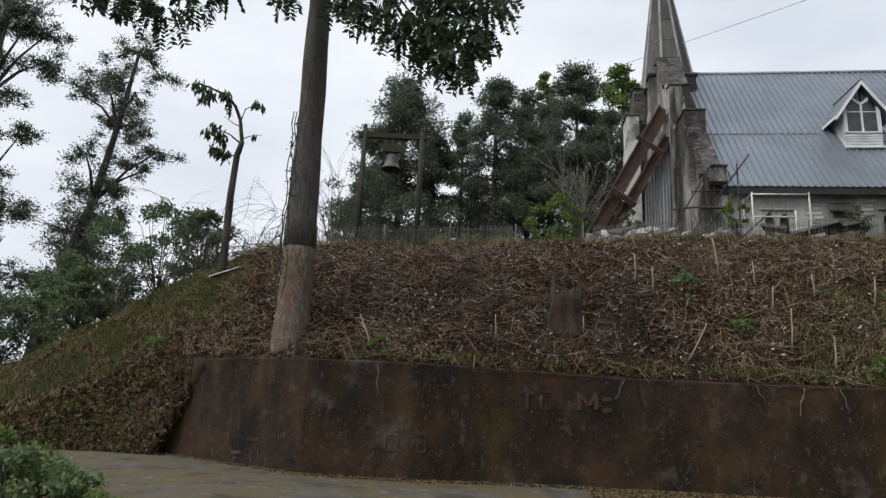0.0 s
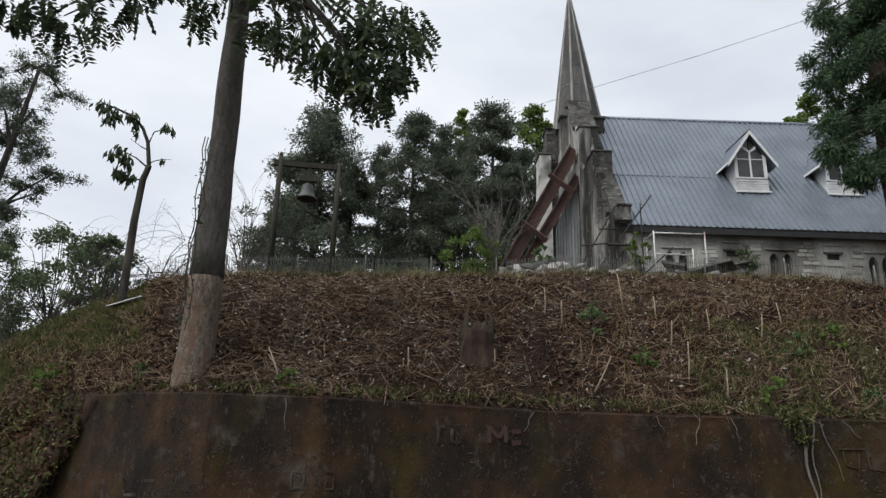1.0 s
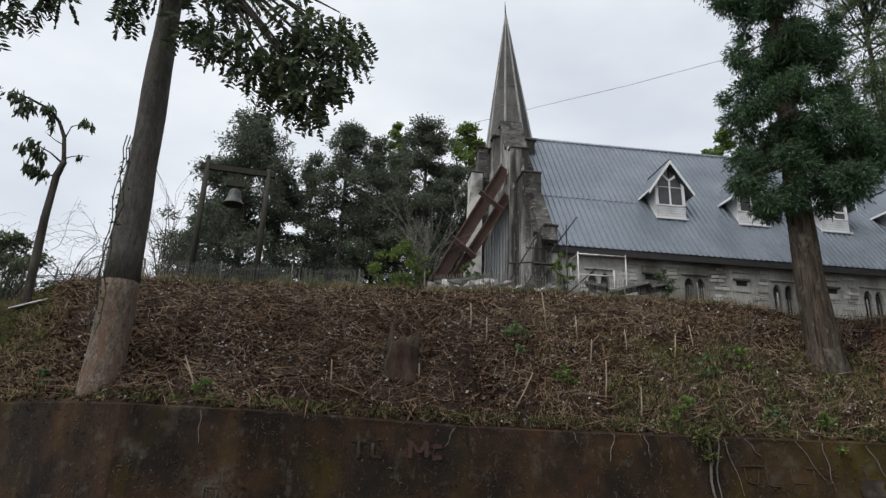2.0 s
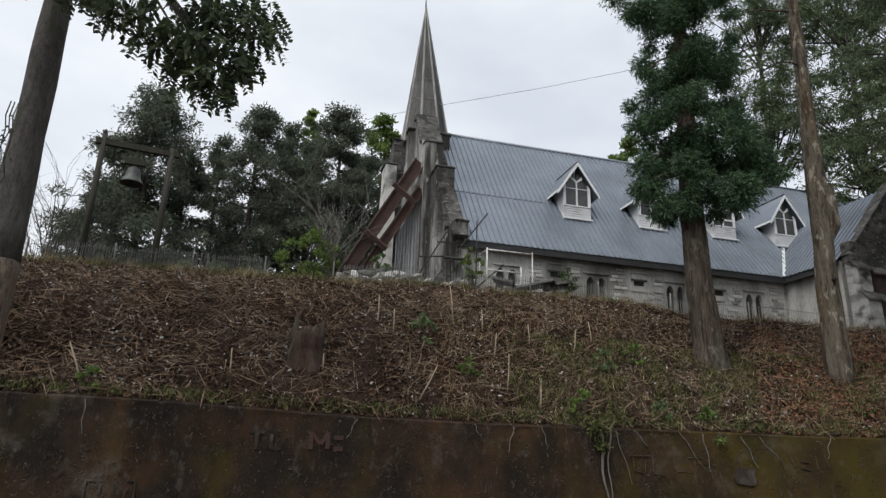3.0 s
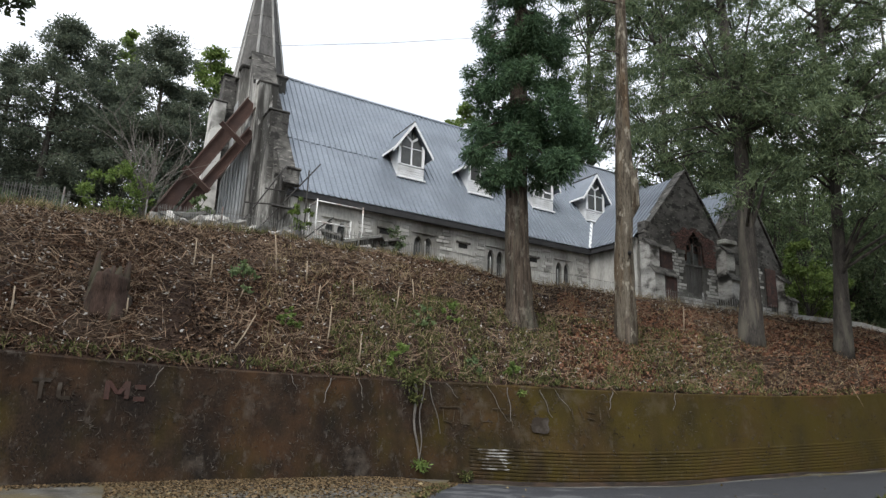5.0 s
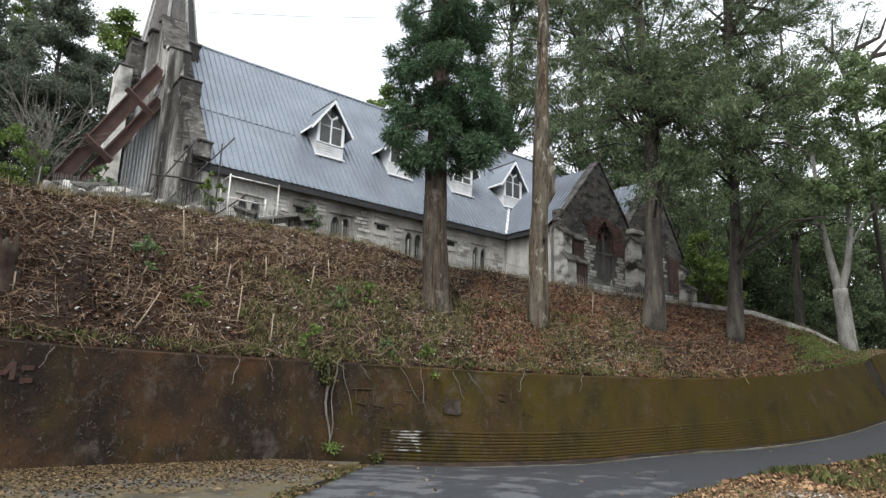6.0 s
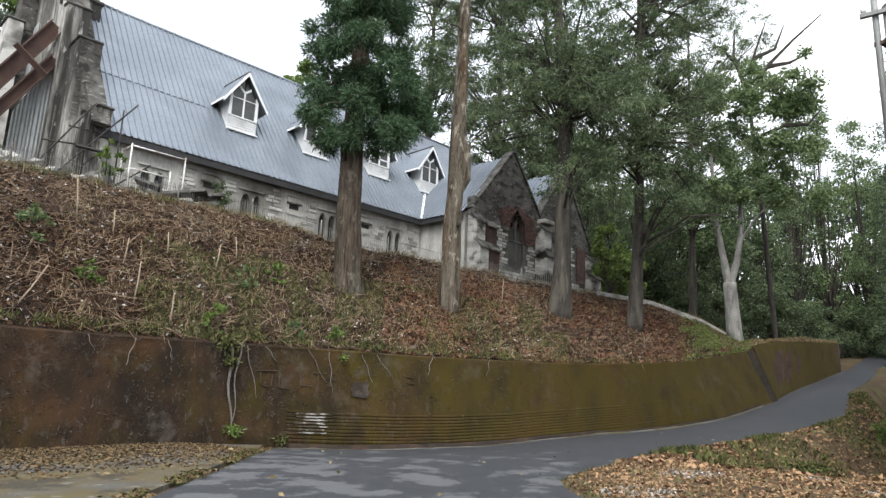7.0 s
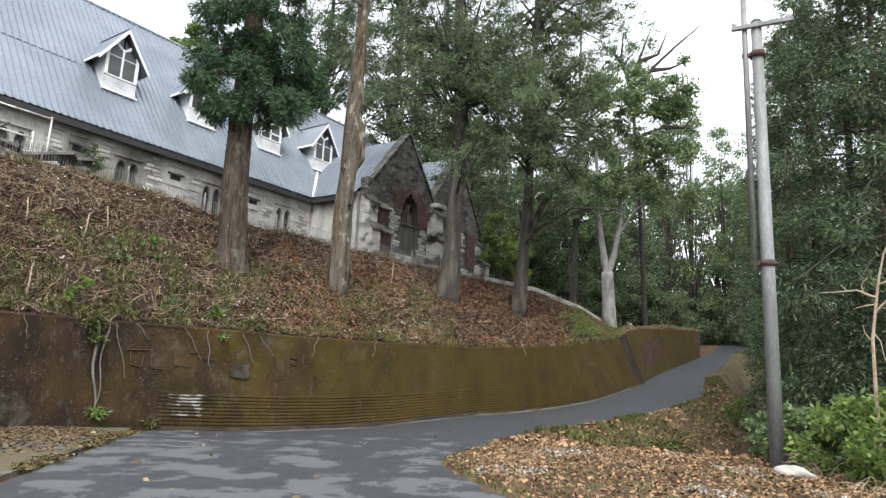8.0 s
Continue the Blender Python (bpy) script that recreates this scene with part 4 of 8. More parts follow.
# gable copings
for (a, b) in (((T0 - 0.2, 10.1), (26.8, 14.0)), ((26.8, 14.0), (T1 + 0.05, 10.75)), ((T1 - 0.05, 10.9), (31.75, 14.3)), ((31.75, 14.3), (T2 + 0.25, 9.85))):
    dx, dz = b[0] - a[0], b[1] - a[1]
    n = Vector((-dz, 0, dx)).normalized() * 0.09
    prism("coping", [a, b, (b[0] + n.x, b[1] + n.z), (a[0] + n.x, a[1] + n.z)], TP - 0.05, TP + 0.55, M_DARKST, church, "blackened stone coping")


def buttress(x0, x1, p_front, z_base, steps, material, label="stepped stone buttress"):
    """Set-off buttress: steps are (height of set-off, how far it draws back)."""
    b = None
    z, p = z_base, p_front
    for k, (zt, back) in enumerate(steps):
        outline = [(p, z), (TP + 0.1, z), (TP + 0.1, zt + 0.35), (p + back, zt + 0.35), (p, zt)]
        m = Matrix(((0, 1, 0, 0), (1, 0, 0, 0), (0, 0, 1, 0), (0, 0, 0, 1)))
        stage = prism("stage" if b else "buttress", outline, x0, x1, material, b or church, label if not b else "", m)
        b = b or stage
        prism("set_off", [(p - 0.10, zt - 0.04), (p + back + 0.02, zt + 0.37), (p + back + 0.02, zt + 0.45), (p - 0.10, zt + 0.05)], x0 - 0.06, x1 + 0.06, M_DARKST, b, "black weathered ledge", m)
        z, p = zt, p + back
    return b


buttress(23.3, 23.95, TP - 0.75, 5.0, [(8.0, 0.25), (9.35, 0.3)], M_WASH)
buttress(24.3, 25.1, TP - 0.5, 5.0, [(8.05, 0.2), (9.3, 0.3)], M_BRICKR, "patched buttress with red brick core")
buttress(28.9, 29.6, TP - 0.75, 5.0, [(8.4, 0.2), (9.9, 0.3)], M_WASH)
buttress(34.0, 34.7, TP - 0.65, 5.0, [(7.9, 0.3), (9.0, 0.3)], M_WASH)
box("brick_panel", 33.0, 33.9, TP - 0.04, TP + 0.02, 7.6, 9.7, M_BRICKR, church, 0.0, "exposed red brick near the corner")
box("coping", 29.0, 30.0, TP - 0.5, TP + 0.2, 10.4, 10.65, M_PLASTER, church, 0.04, "pale corner stone between the gables")
box("wall_vent", 30.2, 30.8, TP - 0.06, TP - 0.003, 7.9, 9.0, M_WOODG, church, 0.01, "weathered shuttered opening")
box("kneeler", 23.5, 23.85, TP - 0.12, TP + 0.4, 9.7, 10.75, M_DARKST, church, 0.04, "blackened kneeler stone at the foot of the gable")

# ---- west front with spire, piers, sheeting
box("wall", 6.85, 7.3, EP + 0.2, 2 * RP - EP - 0.2, 5.8, 10.1, M_FRONT, church, 0.0)
MW = Matrix(((0, 1, 0, 0), (1, 0, 0, 0), (0, 0, 1, 0), (0, 0, 0, 1)))
prism("wall", [(EP + 0.1, 10.1), (2 * RP - EP - 0.1, 10.1), (RP, 17.85)], 6.85, 7.3, M_FRONT, church, "weathered plaster west gable", MW)
for sgn in (1, -1):
    a, b = (RP - sgn * (RP - EP + 0.15), 9.9), (RP, 17.75)
    n = Vector((-(b[1] - a[1]), 0, b[0] - a[0])).normalized() * 0.16 * sgn
    prism("coping", [a, b, (b[0] + n.x, b[1] + n.z), (a[0] + n.x, a[1] + n.z)], 6.75, 7.4, M_DARKST, church, "blackened gable coping", MW)


def pier(e0, e1, p0, p1, z0, zt, material, label, flare=0.25, cap=True):
    """A battered pier with a shoulder and a dark projecting cap."""
    v, f = [], []
    for z, g in ((z0, flare), (z0 + 0.55 * (zt - z0), flare * 0.45), (zt - 1.6, 0.02), (zt - 1.3, 0.0), (zt, 0.0)):
        v += [(e0 - g, p0 - g, z), (e1, p0 - g, z), (e1, p1, z), (e0 - g, p1, z)]
    for i in range(4):
        for k in range(4):
            f.append((i * 4 + k, i * 4 + (k + 1) % 4, i * 4 + 4 + (k + 1) % 4, i * 4 + 4 + k))
    f.append((16, 17, 18, 19))
    b = link_mesh("pier", v, f, material, church, label)
    if cap:
        box("cap", e0 - 0.06, e1 + 0.06, p0 - 0.06, p1 + 0.06, zt, zt + 0.12, M_DARKST, b, 0.04, "black weathered cap stone")
    return b


box("tower", 5.72, 7.85, 28.7, 30.85, 5.8, 17.15, M_FRONT, church, 0.05, "square tower stage under the spire")
# raking parapet that climbs from the piers to the foot of the spire
prism("wall", [(26.95, 6.0), (28.72, 6.0), (28.72, 17.45), (28.25, 17.5), (27.75, 16.6), (26.95, 15.5)], 6.02, 6.95, M_FRONT, church, "black-streaked raking parapet wall", MW)
for a, b in (((28.8, 17.78), (28.15, 17.62)), ((28.2, 17.66), (27.65, 16.66)), ((27.7, 16.70), (27.1, 15.72))):
    prism("coping", [(a[0], a[1]), (b[0], b[1]), (b[0], b[1] - 0.26), (a[0], a[1] - 0.26)], 5.93, 7.02, M_DARKST, church, "blackened raking coping", MW)
pier(6.10, 6.92, 26.55, 27.2, 6.0, 15.35, M_FRONT, "pale weathered pier against the tower", 0.12)
pier(6.38, 7.17, 25.4, 26.5, 6.0, 13.6, M_FRONT, "pale battered buttress pier with black stains", 0.10)
# thin near-black skin: shade of the south face put into colour
box("pier_shade", 6.47, 7.19, 25.36, 25.398, 9.2, 13.58, M_DARKST, church, 0.0, "near-black face that paints the shade on the buttress flank")
pier(7.02, 7.5, 24.15, 24.8, 6.0, 10.7, M_FRONT, "low pale corner pier", 0.08)
prism("wall", [(24.75, 6.0), (25.42, 6.0), (25.42, 12.3), (25.2, 11.5), (24.75, 10.5)], 6.72, 7.2, M_FRONT, church, "curved buttress shoulder down to the corner", MW)
prism("coping", [(24.7, 10.62), (25.15, 11.6), (25.42, 12.55), (25.42, 12.2), (25.2, 11.4), (24.78, 10.42)], 6.64, 7.28, M_DARKST, church, "blackened shoulder coping", MW)
pier(5.15, 5.74, 29.6, 30.6, 6.0, 16.75, M_DARKST, "dark stone pier beside the sheeted porch", 0.06)
pier(4.74, 5.3, 29.3, 30.4, 6.0, 15.2, M_BLOCK, "outer stone buttress of rough blocks", 0.22)


def sheet(e, p0, p1, z0, z1, lean=0.0):
    v, f = [], []
    k = int((p1 - p0) / 0.05)
    for i in range(k + 1):
        off = 0.022 if i % 2 else 0.0
        p = p0 + (p1 - p0) * i / k
        v += [(e - off, p, z0), (e - off + lean, p, z1)]
    for i in range(k):
        f.append((2 * i, 2 * i + 2, 2 * i + 3, 2 * i + 1))
    ob = link_mesh("cladding_sheet", v, f, M_SHEET, church, "streaked corrugated metal sheet hung on the front")
    return ob


def south_sheet(x0, x1, p, z0, z_left, z_right):
    """A corrugated sheet that faces the road, with a raked top edge."""
    v, f = [], []
    k = int((x1 - x0) / 0.055)
    for i in range(k + 1):
        x = x0 + (x1 - x0) * i / k
        q = p - (0.03 if i % 2 else 0.0)
        v += [(x, q, z0), (x, q, z_left + (z_right - z_left) * i / k)]
    for i in range(k):
        f.append((2 * i, 2 * i + 2, 2 * i + 3, 2 * i + 1))
    return link_mesh("cladding_sheet", v, f, M_SHEET, church, "streaked corrugated metal sheet hung on the front")


south_sheet(5.02, 5.42, 27.05, 7.2, 10.6, 11.6)
south_sheet(5.38, 5.78, 27.0, 7.2, 11.9, 12.9)
south_sheet(5.74, 6.12, 26.95, 7.2, 13.2, 14.0)
for k in range(3):
    sheet(5.68, 28.72 + 0.72 * k, 29.40 + 0.72 * k, 9.5, 15.2 - 0.4 * (k % 2), 0.02)

# spire: eight-sided, with raised ribs, lap lines and a finial
sc, s_base, s_top = Vector((6.77, 29.75, 0)), 16.6, 25.3
rad = 1.27
ring0 = [(sc.x + rad * math.cos(radians(22.5 + 45 * k)), sc.y + rad * math.sin(radians(22.5 + 45 * k)), s_base) for k in range(8)]
lean_top = Vector((6.52, 29.75, s_top))
spire = link_mesh("spire", ring0 + [tuple(lean_top)], [(k, (k + 1) % 8, 8) for k in range(8)] + [tuple(range(8))[::-1]], M_SLATE, church, "tall slender grey octagonal spire with pale ribs")
for k in range(8):
    tube("rib", [ring0[k], lean_top], [0.08, 0.035], M_RIB, spire, 5)
for h in (0.28, 0.42):
    band = [tuple(Vector(r).lerp(lean_top, h) + (Vector(r) - Vector((sc.x, sc.y, r[2]))).normalized() * 0.01) for r in ring0]
    v, f = [], []
    tube_into(v, f, band + [band[0]], [0.018] * 9, 4, False)
    link_mesh("lap_band", v, f, M_PLASTER, spire)
tube("finial", [lean_top - Vector((0, 0, 0.3)), lean_top + Vector((-0.04, 0, 0.75))], [0.05, 0.015], M_PIPE, spire, 6)
box("tower_top", 5.64, 7.93, 28.62, 30.93, 16.95, 17.12, M_DARKST, church, 0.05, "dark moulded tower top course")

# ---- raking steel shores
def shore(p_lo, p_hi, wide, label, group="raking shores"):
    s = empty("steel_shore", pose(0, 0, 0, 0, 0, -7), label, "steel shore", group)
    lo, hi = Vector(p_lo), Vector(p_hi)
    d = (hi - lo).normalized()
    side = d.cross(Vector((0, 1, 0.2))).normalized()
    dep = side.cross(d).normalized()
    for off, w, t, nm in ((0.0, wide, 0.04, "web"), (wide / 2, 0.05, 0.30, "flange"), (-wide / 2, 0.05, 0.30, "flange")):
        c = [lo + side * (off + sx * w / 2) + dep * (sy * t / 2) for sx, sy in ((-1, -1), (1, -1), (1, 1), (-1, 1))]
        c += [q + (hi - lo) for q in c]
        link_mesh(nm, c, [(0, 3, 2, 1), (4, 5, 6, 7), (0, 1, 5, 4), (1, 2, 6, 5), (2, 3, 7, 6), (3, 0, 4, 7)], M_RUST, s)
    return s, lo, hi, side


s1, lo1, hi1, side1 = shore((2.42, 25.6, 7.9), (5.95, 27.05, 14.5), 0.50, "rusted steel shore propping the church tower")
s2, lo2, hi2, side2 = shore((3.08, 25.65, 7.9), (6.04, 26.93, 13.1), 0.36, "second rusted steel shore propping the tower")
for c in ((5.10, 26.0, 12.36), (3.88, 25.75, 10.04)):
    a, b = Vector(c) + Vector((-0.52, 0, 0.40)), Vector(c) + Vector((0.52, 0, -0.40))
    tie = tube("tie_plate", [a, b], 0.14, M_RUST, s1, 4, "rusted tie channel across both shores")

# ---- dark tube scaffold at the corner
scaf = empty("scaffold", pose(0, 0, 0, 0, 0, -7), "dark steel tube scaffold at the church corner", "scaffold")
for a, b in (((4.85, 23.8, 7.2), (6.85, 23.8, 10.7)), ((5.45, 23.75, 7.2), (8.2, 23.75, 11.05)), ((5.6, 23.9, 7.2), (5.65, 23.9, 10.2)), ((6.7, 23.9, 7.2), (6.7, 23.9, 10.6)),
             ((7.75, 23.8, 7.2), (7.76, 23.8, 10.7)), ((5.4, 23.85, 8.9), (6.9, 23.85, 9.08)), ((6.1, 23.85, 9.6), (7.2, 23.85, 9.65)), ((7.3, 23.7, 7.4), (8.9, 23.7, 8.9)), ((5.9, 23.95, 7.3), (7.4, 23.95, 9.2))):
    tube("tube", [a, b], 0.028, M_PIPE, scaf, 6)
box("plank", 6.4, 7.4, 23.7, 23.95, 8.95, 9.0, M_WOODG, scaf, 0.0, "grey scaffold plank")
# ---- white welded scaffold frames
frame_s = empty("scaffold", pose(0, 0, 0, 0, 0, -7), "white painted scaffold frame standing before the wall", "scaffold")
fx0, fx1, fy, fz0, fz1 = 8.04, 9.99, 23.3, 7.25, 9.42
for a, b in (((fx0, fy, fz0), (fx0, fy, fz1)), ((fx1, fy, fz0), (fx1, fy, fz1)), ((fx0, fy, fz1 - 0.08), (fx1, fy, fz1 - 0.08)), ((fx0, fy, fz0 + 1.25), (fx1 - 0.5, fy, fz0 + 1.25)), ((fx0, fy, fz0 + 0.75), (fx1 - 0.4, fy, fz0 + 0.75)),
             ((fx1 - 0.5, fy, fz0 + 1.5), (fx1 - 0.5, fy, fz0 + 0.3)), ((fx0, fy + 0.9, fz0), (fx0, fy + 0.9, fz1)), ((fx0, fy, fz0 + 1.25), (fx0, fy + 0.9, fz0 + 1.25)), ((fx0, fy, fz1 - 0.08), (fx0, fy + 0.9, fz1 - 0.08))):
    tube("tube", [a, b], 0.03, M_WPIPE, frame_s, 6)

# ---------------------------------------------------------------- plants
M_LEAF_DK = mat("dark_conifer_leaf", (0.066, 0.086, 0.064), (0.145, 0.170, 0.118), 0.5, 0.75, 0.0, None, 3, rnd=0.5, spec=0.25, transl=0.42)
M_LEAF_CR = mat("cryptomeria_leaf", (0.035, 0.07, 0.038), (0.08, 0.135, 0.065), 0.6, 0.75, 0.0, None, 3, rnd=0.35, spec=0.25, transl=0.25)
M_LEAF_MD = mat("cedar_leaf", (0.066, 0.098, 0.055), (0.145, 0.185, 0.095), 0.5, 0.75, 0.0, None, 3, rnd=0.5, spec=0.25, transl=0.38)
M_LEAF_LT = mat("light_broad_leaf", (0.085, 0.13, 0.058), (0.17, 0.225, 0.10), 0.5, 0.7, 0.0, None, 3, rnd=0.4, spec=0.3, transl=0.35)
M_LEAF_BR = mat("bright_spring_leaf", (0.085, 0.135, 0.032), (0.185, 0.25, 0.07), 0.7, 0.65, 0.0, None, 3, rnd=0.4, spec=0.3, transl=0.4)
M_LEAF_AS = mat("pinnate_leaf", (0.034, 0.052, 0.028), (0.075, 0.103, 0.046), 0.7, 0.6, 0.0, None, 3, rnd=0.4, spec=0.35, transl=0.3)
M_LEAF_RT = mat("lane_conifer_leaf", (0.050, 0.082, 0.046), (0.130, 0.172, 0.088), 0.5, 0.75, 0.0, None, 3, rnd=0.6, spec=0.25, transl=0.35)
M_TWIG = mat("bare_twig", (0.09, 0.08, 0.07), (0.17, 0.155, 0.14), 4, 0.9, 0.1, None, 20)
M_TWIG_DK = mat("dark_twig", (0.03, 0.026, 0.022), (0.06, 0.052, 0.045), 4, 0.9, 0.1, None, 20)
M_BARK_RB = mat("grey_brown_bark", (0.028, 0.021, 0.016), (0.115, 0.090, 0.069), 1.8, 0.95, 1.0, (0.07, 0.066, 0.05), 10, stretch=(5, 5, 0.45), spec=0.15, bdist=0.08)
layer(M_BARK_RB, (0.020, 0.015, 0.012), 2.2, 0.56, 0.10, (4.5, 4.5, 0.35), (3, 1, 0), 0.85)
layer(M_BARK_RB, (0.19, 0.175, 0.145), 3.0, 0.61, 0.12, (1.5, 1.5, 0.8), (6, 3, 2), 0.6)
M_BARK_DT = mat("dead_flaking_bark", (0.054, 0.044, 0.033), (0.155, 0.135, 0.105), 1.8, 0.95, 1.0, (0.11, 0.075, 0.045), 12, stretch=(4, 4, 0.5), spec=0.15, bdist=0.08)
layer(M_BARK_DT, (0.035, 0.026, 0.018), 1.8, 0.56, 0.07, (3.5, 3.5, 0.55), (1, 5, 0), 0.85)
layer(M_BARK_DT, (0.29, 0.265, 0.215), 2.4, 0.60, 0.07, (2, 2, 0.8), (4, 9, 2), 0.8)
M_BARK_DK = mat("dark_wet_bark", (0.022, 0.02, 0.018), (0.07, 0.062, 0.054), 2.0, 0.95, 0.9, (0.10, 0.092, 0.074), 14, stretch=(3, 3, 0.5), spec=0.2)
layer(M_BARK_DK, (0.125, 0.108, 0.086), 2.2, 0.62, 0.12, (2.5, 2.5, 0.7), (2, 6, 1), 0.6)
M_BARK_WH = mat("pale_lichen_bark", (0.15, 0.145, 0.135), (0.33, 0.32, 0.30), 2.0, 0.95, 0.6, (0.09, 0.085, 0.08), 14, stretch=(2, 2, 0.8))
M_PEEL = mat("peeled_wood", (0.07, 0.056, 0.043), (0.185, 0.15, 0.115), 4, 0.9, 0.8, (0.07, 0.055, 0.042), 20, stretch=(4, 4, 0.5), c3_at=0.52)
rng = np.random.default_rng(7)


def branchwork(v, f, material, t, smooth=False):
    """The joined boughs and twigs of one tree, too fine to pick apart."""
    return tagged(link_mesh("branchwork", v, f, material, t, smooth=smooth), kind="stuff")



def leaf_cloud(name, centers, dirs, length, width, material, parent, label="", jitter=0.35):
    """Small pointed leaves at the given places, pointing roughly along dirs."""
    n = len(centers)
    d = dirs + rng.normal(0, jitter, (n, 3))
    d /= np.linalg.norm(d, axis=1, keepdims=True) + 1e-9
    s = np.cross(d, rng.normal(0, 1, (n, 3)))
    s /= np.linalg.norm(s, axis=1, keepdims=True) + 1e-9
    ln = (length * rng.uniform(0.6, 1.3, n))[:, None]
    wd = (width * rng.uniform(0.7, 1.2, n))[:, None]
    p0 = centers - d * ln * 0.5
    v = np.stack([p0, p0 + d * ln * 0.45 + s * wd * 0.5, p0 + d * ln, p0 + d * ln * 0.45 - s * wd * 0.5], 1).reshape(-1, 3)
    me = bpy.data.meshes.new(name)
    me.vertices.add(4 * n)
    me.vertices.foreach_set("co", v.astype(np.float32).ravel())
    me.loops.add(4 * n)
    me.loops.foreach_set("vertex_index", np.arange(4 * n, dtype=np.int32))
    me.polygons.add(n)
    me.polygons.foreach_set("loop_start", np.arange(0, 4 * n, 4, dtype=np.int32))
    me.materials.append(material)
    me.update(calc_edges=True)
    ob = new(name, me)
    if parent is not None:
        ob.parent = parent
    if label:
        tagged(ob, label)
    return ob


def clumps(centres, radii, count, flat=0.7, shell=0.5):
    """Leaf places and outward directions in a set of soft, uneven clumps."""
    c = np.asarray(centres, float)
    r = np.asarray(radii, float)
    w = r ** 2 / (r ** 2).sum()
    pick = rng.choice(len(c), count, p=w)
    u = rng.normal(0, 1, (count, 3))
    u /= np.linalg.norm(u, axis=1, keepdims=True)
    q = (shell + (1 - shell) * rng.random(count)) * (0.75 + 0.5 * rng.random(count))
    off = u * q[:, None] * r[pick][:, None] * np.array([1, 1, flat])
    return c[pick] + off, u


def wiggle(p, q, n, amp, seed):
    rr = random.Random(seed)
    p, q = Vector(p), Vector(q)
    pts = []
    for i in range(n + 1):
        k = i / n
        o = Vector((rr.uniform(-1, 1), rr.uniform(-1, 1), rr.uniform(-0.6, 0.6))) * amp * (0 if i in (0,) else 1)
        pts.append(p.lerp(q, k) + o)
    return pts


def tree_base(name, x, y, label, group="", z=None):
    z = ground_z(x, y) - 0.08 if z is None else z
    return empty(name, pose(x, y, z), label, "tree", group), z


def make_trunk(t, path, radii, material, label="", sides=14, rough=0.06, flutes=0):
    """A trunk with an uneven, slightly fluted surface."""
    v, f = [], []
    pts, rs = [], []
    for (a, ra), (b, rb) in zip(zip(path, radii), zip(path[1:], radii[1:])):
        for k in range(5):
            pts.append(Vector(a).lerp(Vector(b), k / 5))
            rs.append(ra + (rb - ra) * k / 5)
    pts.append(Vector(path[-1]))
    rs.append(radii[-1])
    tube_into(v, f, pts, rs, sides)
    ph = t.location.x * 1.3
    for i, q in enumerate(v):
        c = pts[i // sides]
        d = q - c
        k = 1 + rough * 2 * noise.noise((d.x * 3 / max(0.1, rs[i // sides]) + ph, d.y * 3 / max(0.1, rs[i // sides]), q.z * 0.6)) + flutes * math.cos(5 * math.atan2(d.y, d.x)) * max(0, 1 - q.z / 1.5)
        v[i] = c + d * k
    return link_mesh("trunk", v, f, material, t, label, smooth=True)


def conifer(x, y, height, radius, base_frac, n_leaf, material, label, lean=(0, 0), group="", trunk_r=0.25, leaf=(0.34, 0.07), density=1.0, seed=1, droop=0.25, top_frac=0.25, tiers=None, bark=None, z=None):
    """A conifer: tapering trunk, many short limbs, sprays of narrow leaves in separate clumps."""
    rr = random.Random(seed)
    t, z0 = tree_base("conifer", x, y, label, group, z)
    top = Vector((lean[0], lean[1], height))
    path = [Vector((0, 0, 0)), top * 0.35, top * 0.7, top]
    make_trunk(t, path, [trunk_r * 1.15, trunk_r * 0.8, trunk_r * 0.45, 0.03], bark or M_BARK_DK, sides=10)
    v, f, cen, rad_ = [], [], [], []
    tiers = tiers or int(height * 1.6)
    for i in range(tiers):
        k = base_frac + (1 - base_frac) * (i + rr.random()) / tiers
        s = (k - base_frac) / (1 - base_frac)
        env = radius * (math.sin(math.pi * (0.22 + 0.74 * s)) ** 0.8) * rr.uniform(0.55, 1.12)
        env = max(env, radius * top_frac * (1 - s))
        for _ in range(3):
            if rr.random() > density:
                continue
            a = rr.uniform(0, 2 * math.pi)
            p = top * k
            e = p + Vector((math.cos(a) * env, math.sin(a) * env, -droop * env + rr.uniform(-0.2, 0.5)))
            mid = p.lerp(e, 0.5) + Vector((0, 0, 0.12 * env))
            tube_into(v, f, [p, mid, e], [0.05 * trunk_r / 0.25, 0.035, 0.012], 4, False)
            for j in range(3):
                c = p.lerp(e, 0.35 + 0.3 * j) + Vector((rr.uniform(-0.3, 0.3), rr.uniform(-0.3, 0.3), rr.uniform(-0.2, 0.25))) * radius * 0.35
                cen.append(c)
                rad_.append(radius * rr.uniform(0.14, 0.30))
    branchwork(v, f, M_BARK_DK, t)
    pos, out = clumps(cen, rad_, n_leaf, 0.75, 0.35)
    out = out + np.array([0, 0, -droop])
    leaf_cloud("crown", pos, out, leaf[0], leaf[1], material, t)
    return t


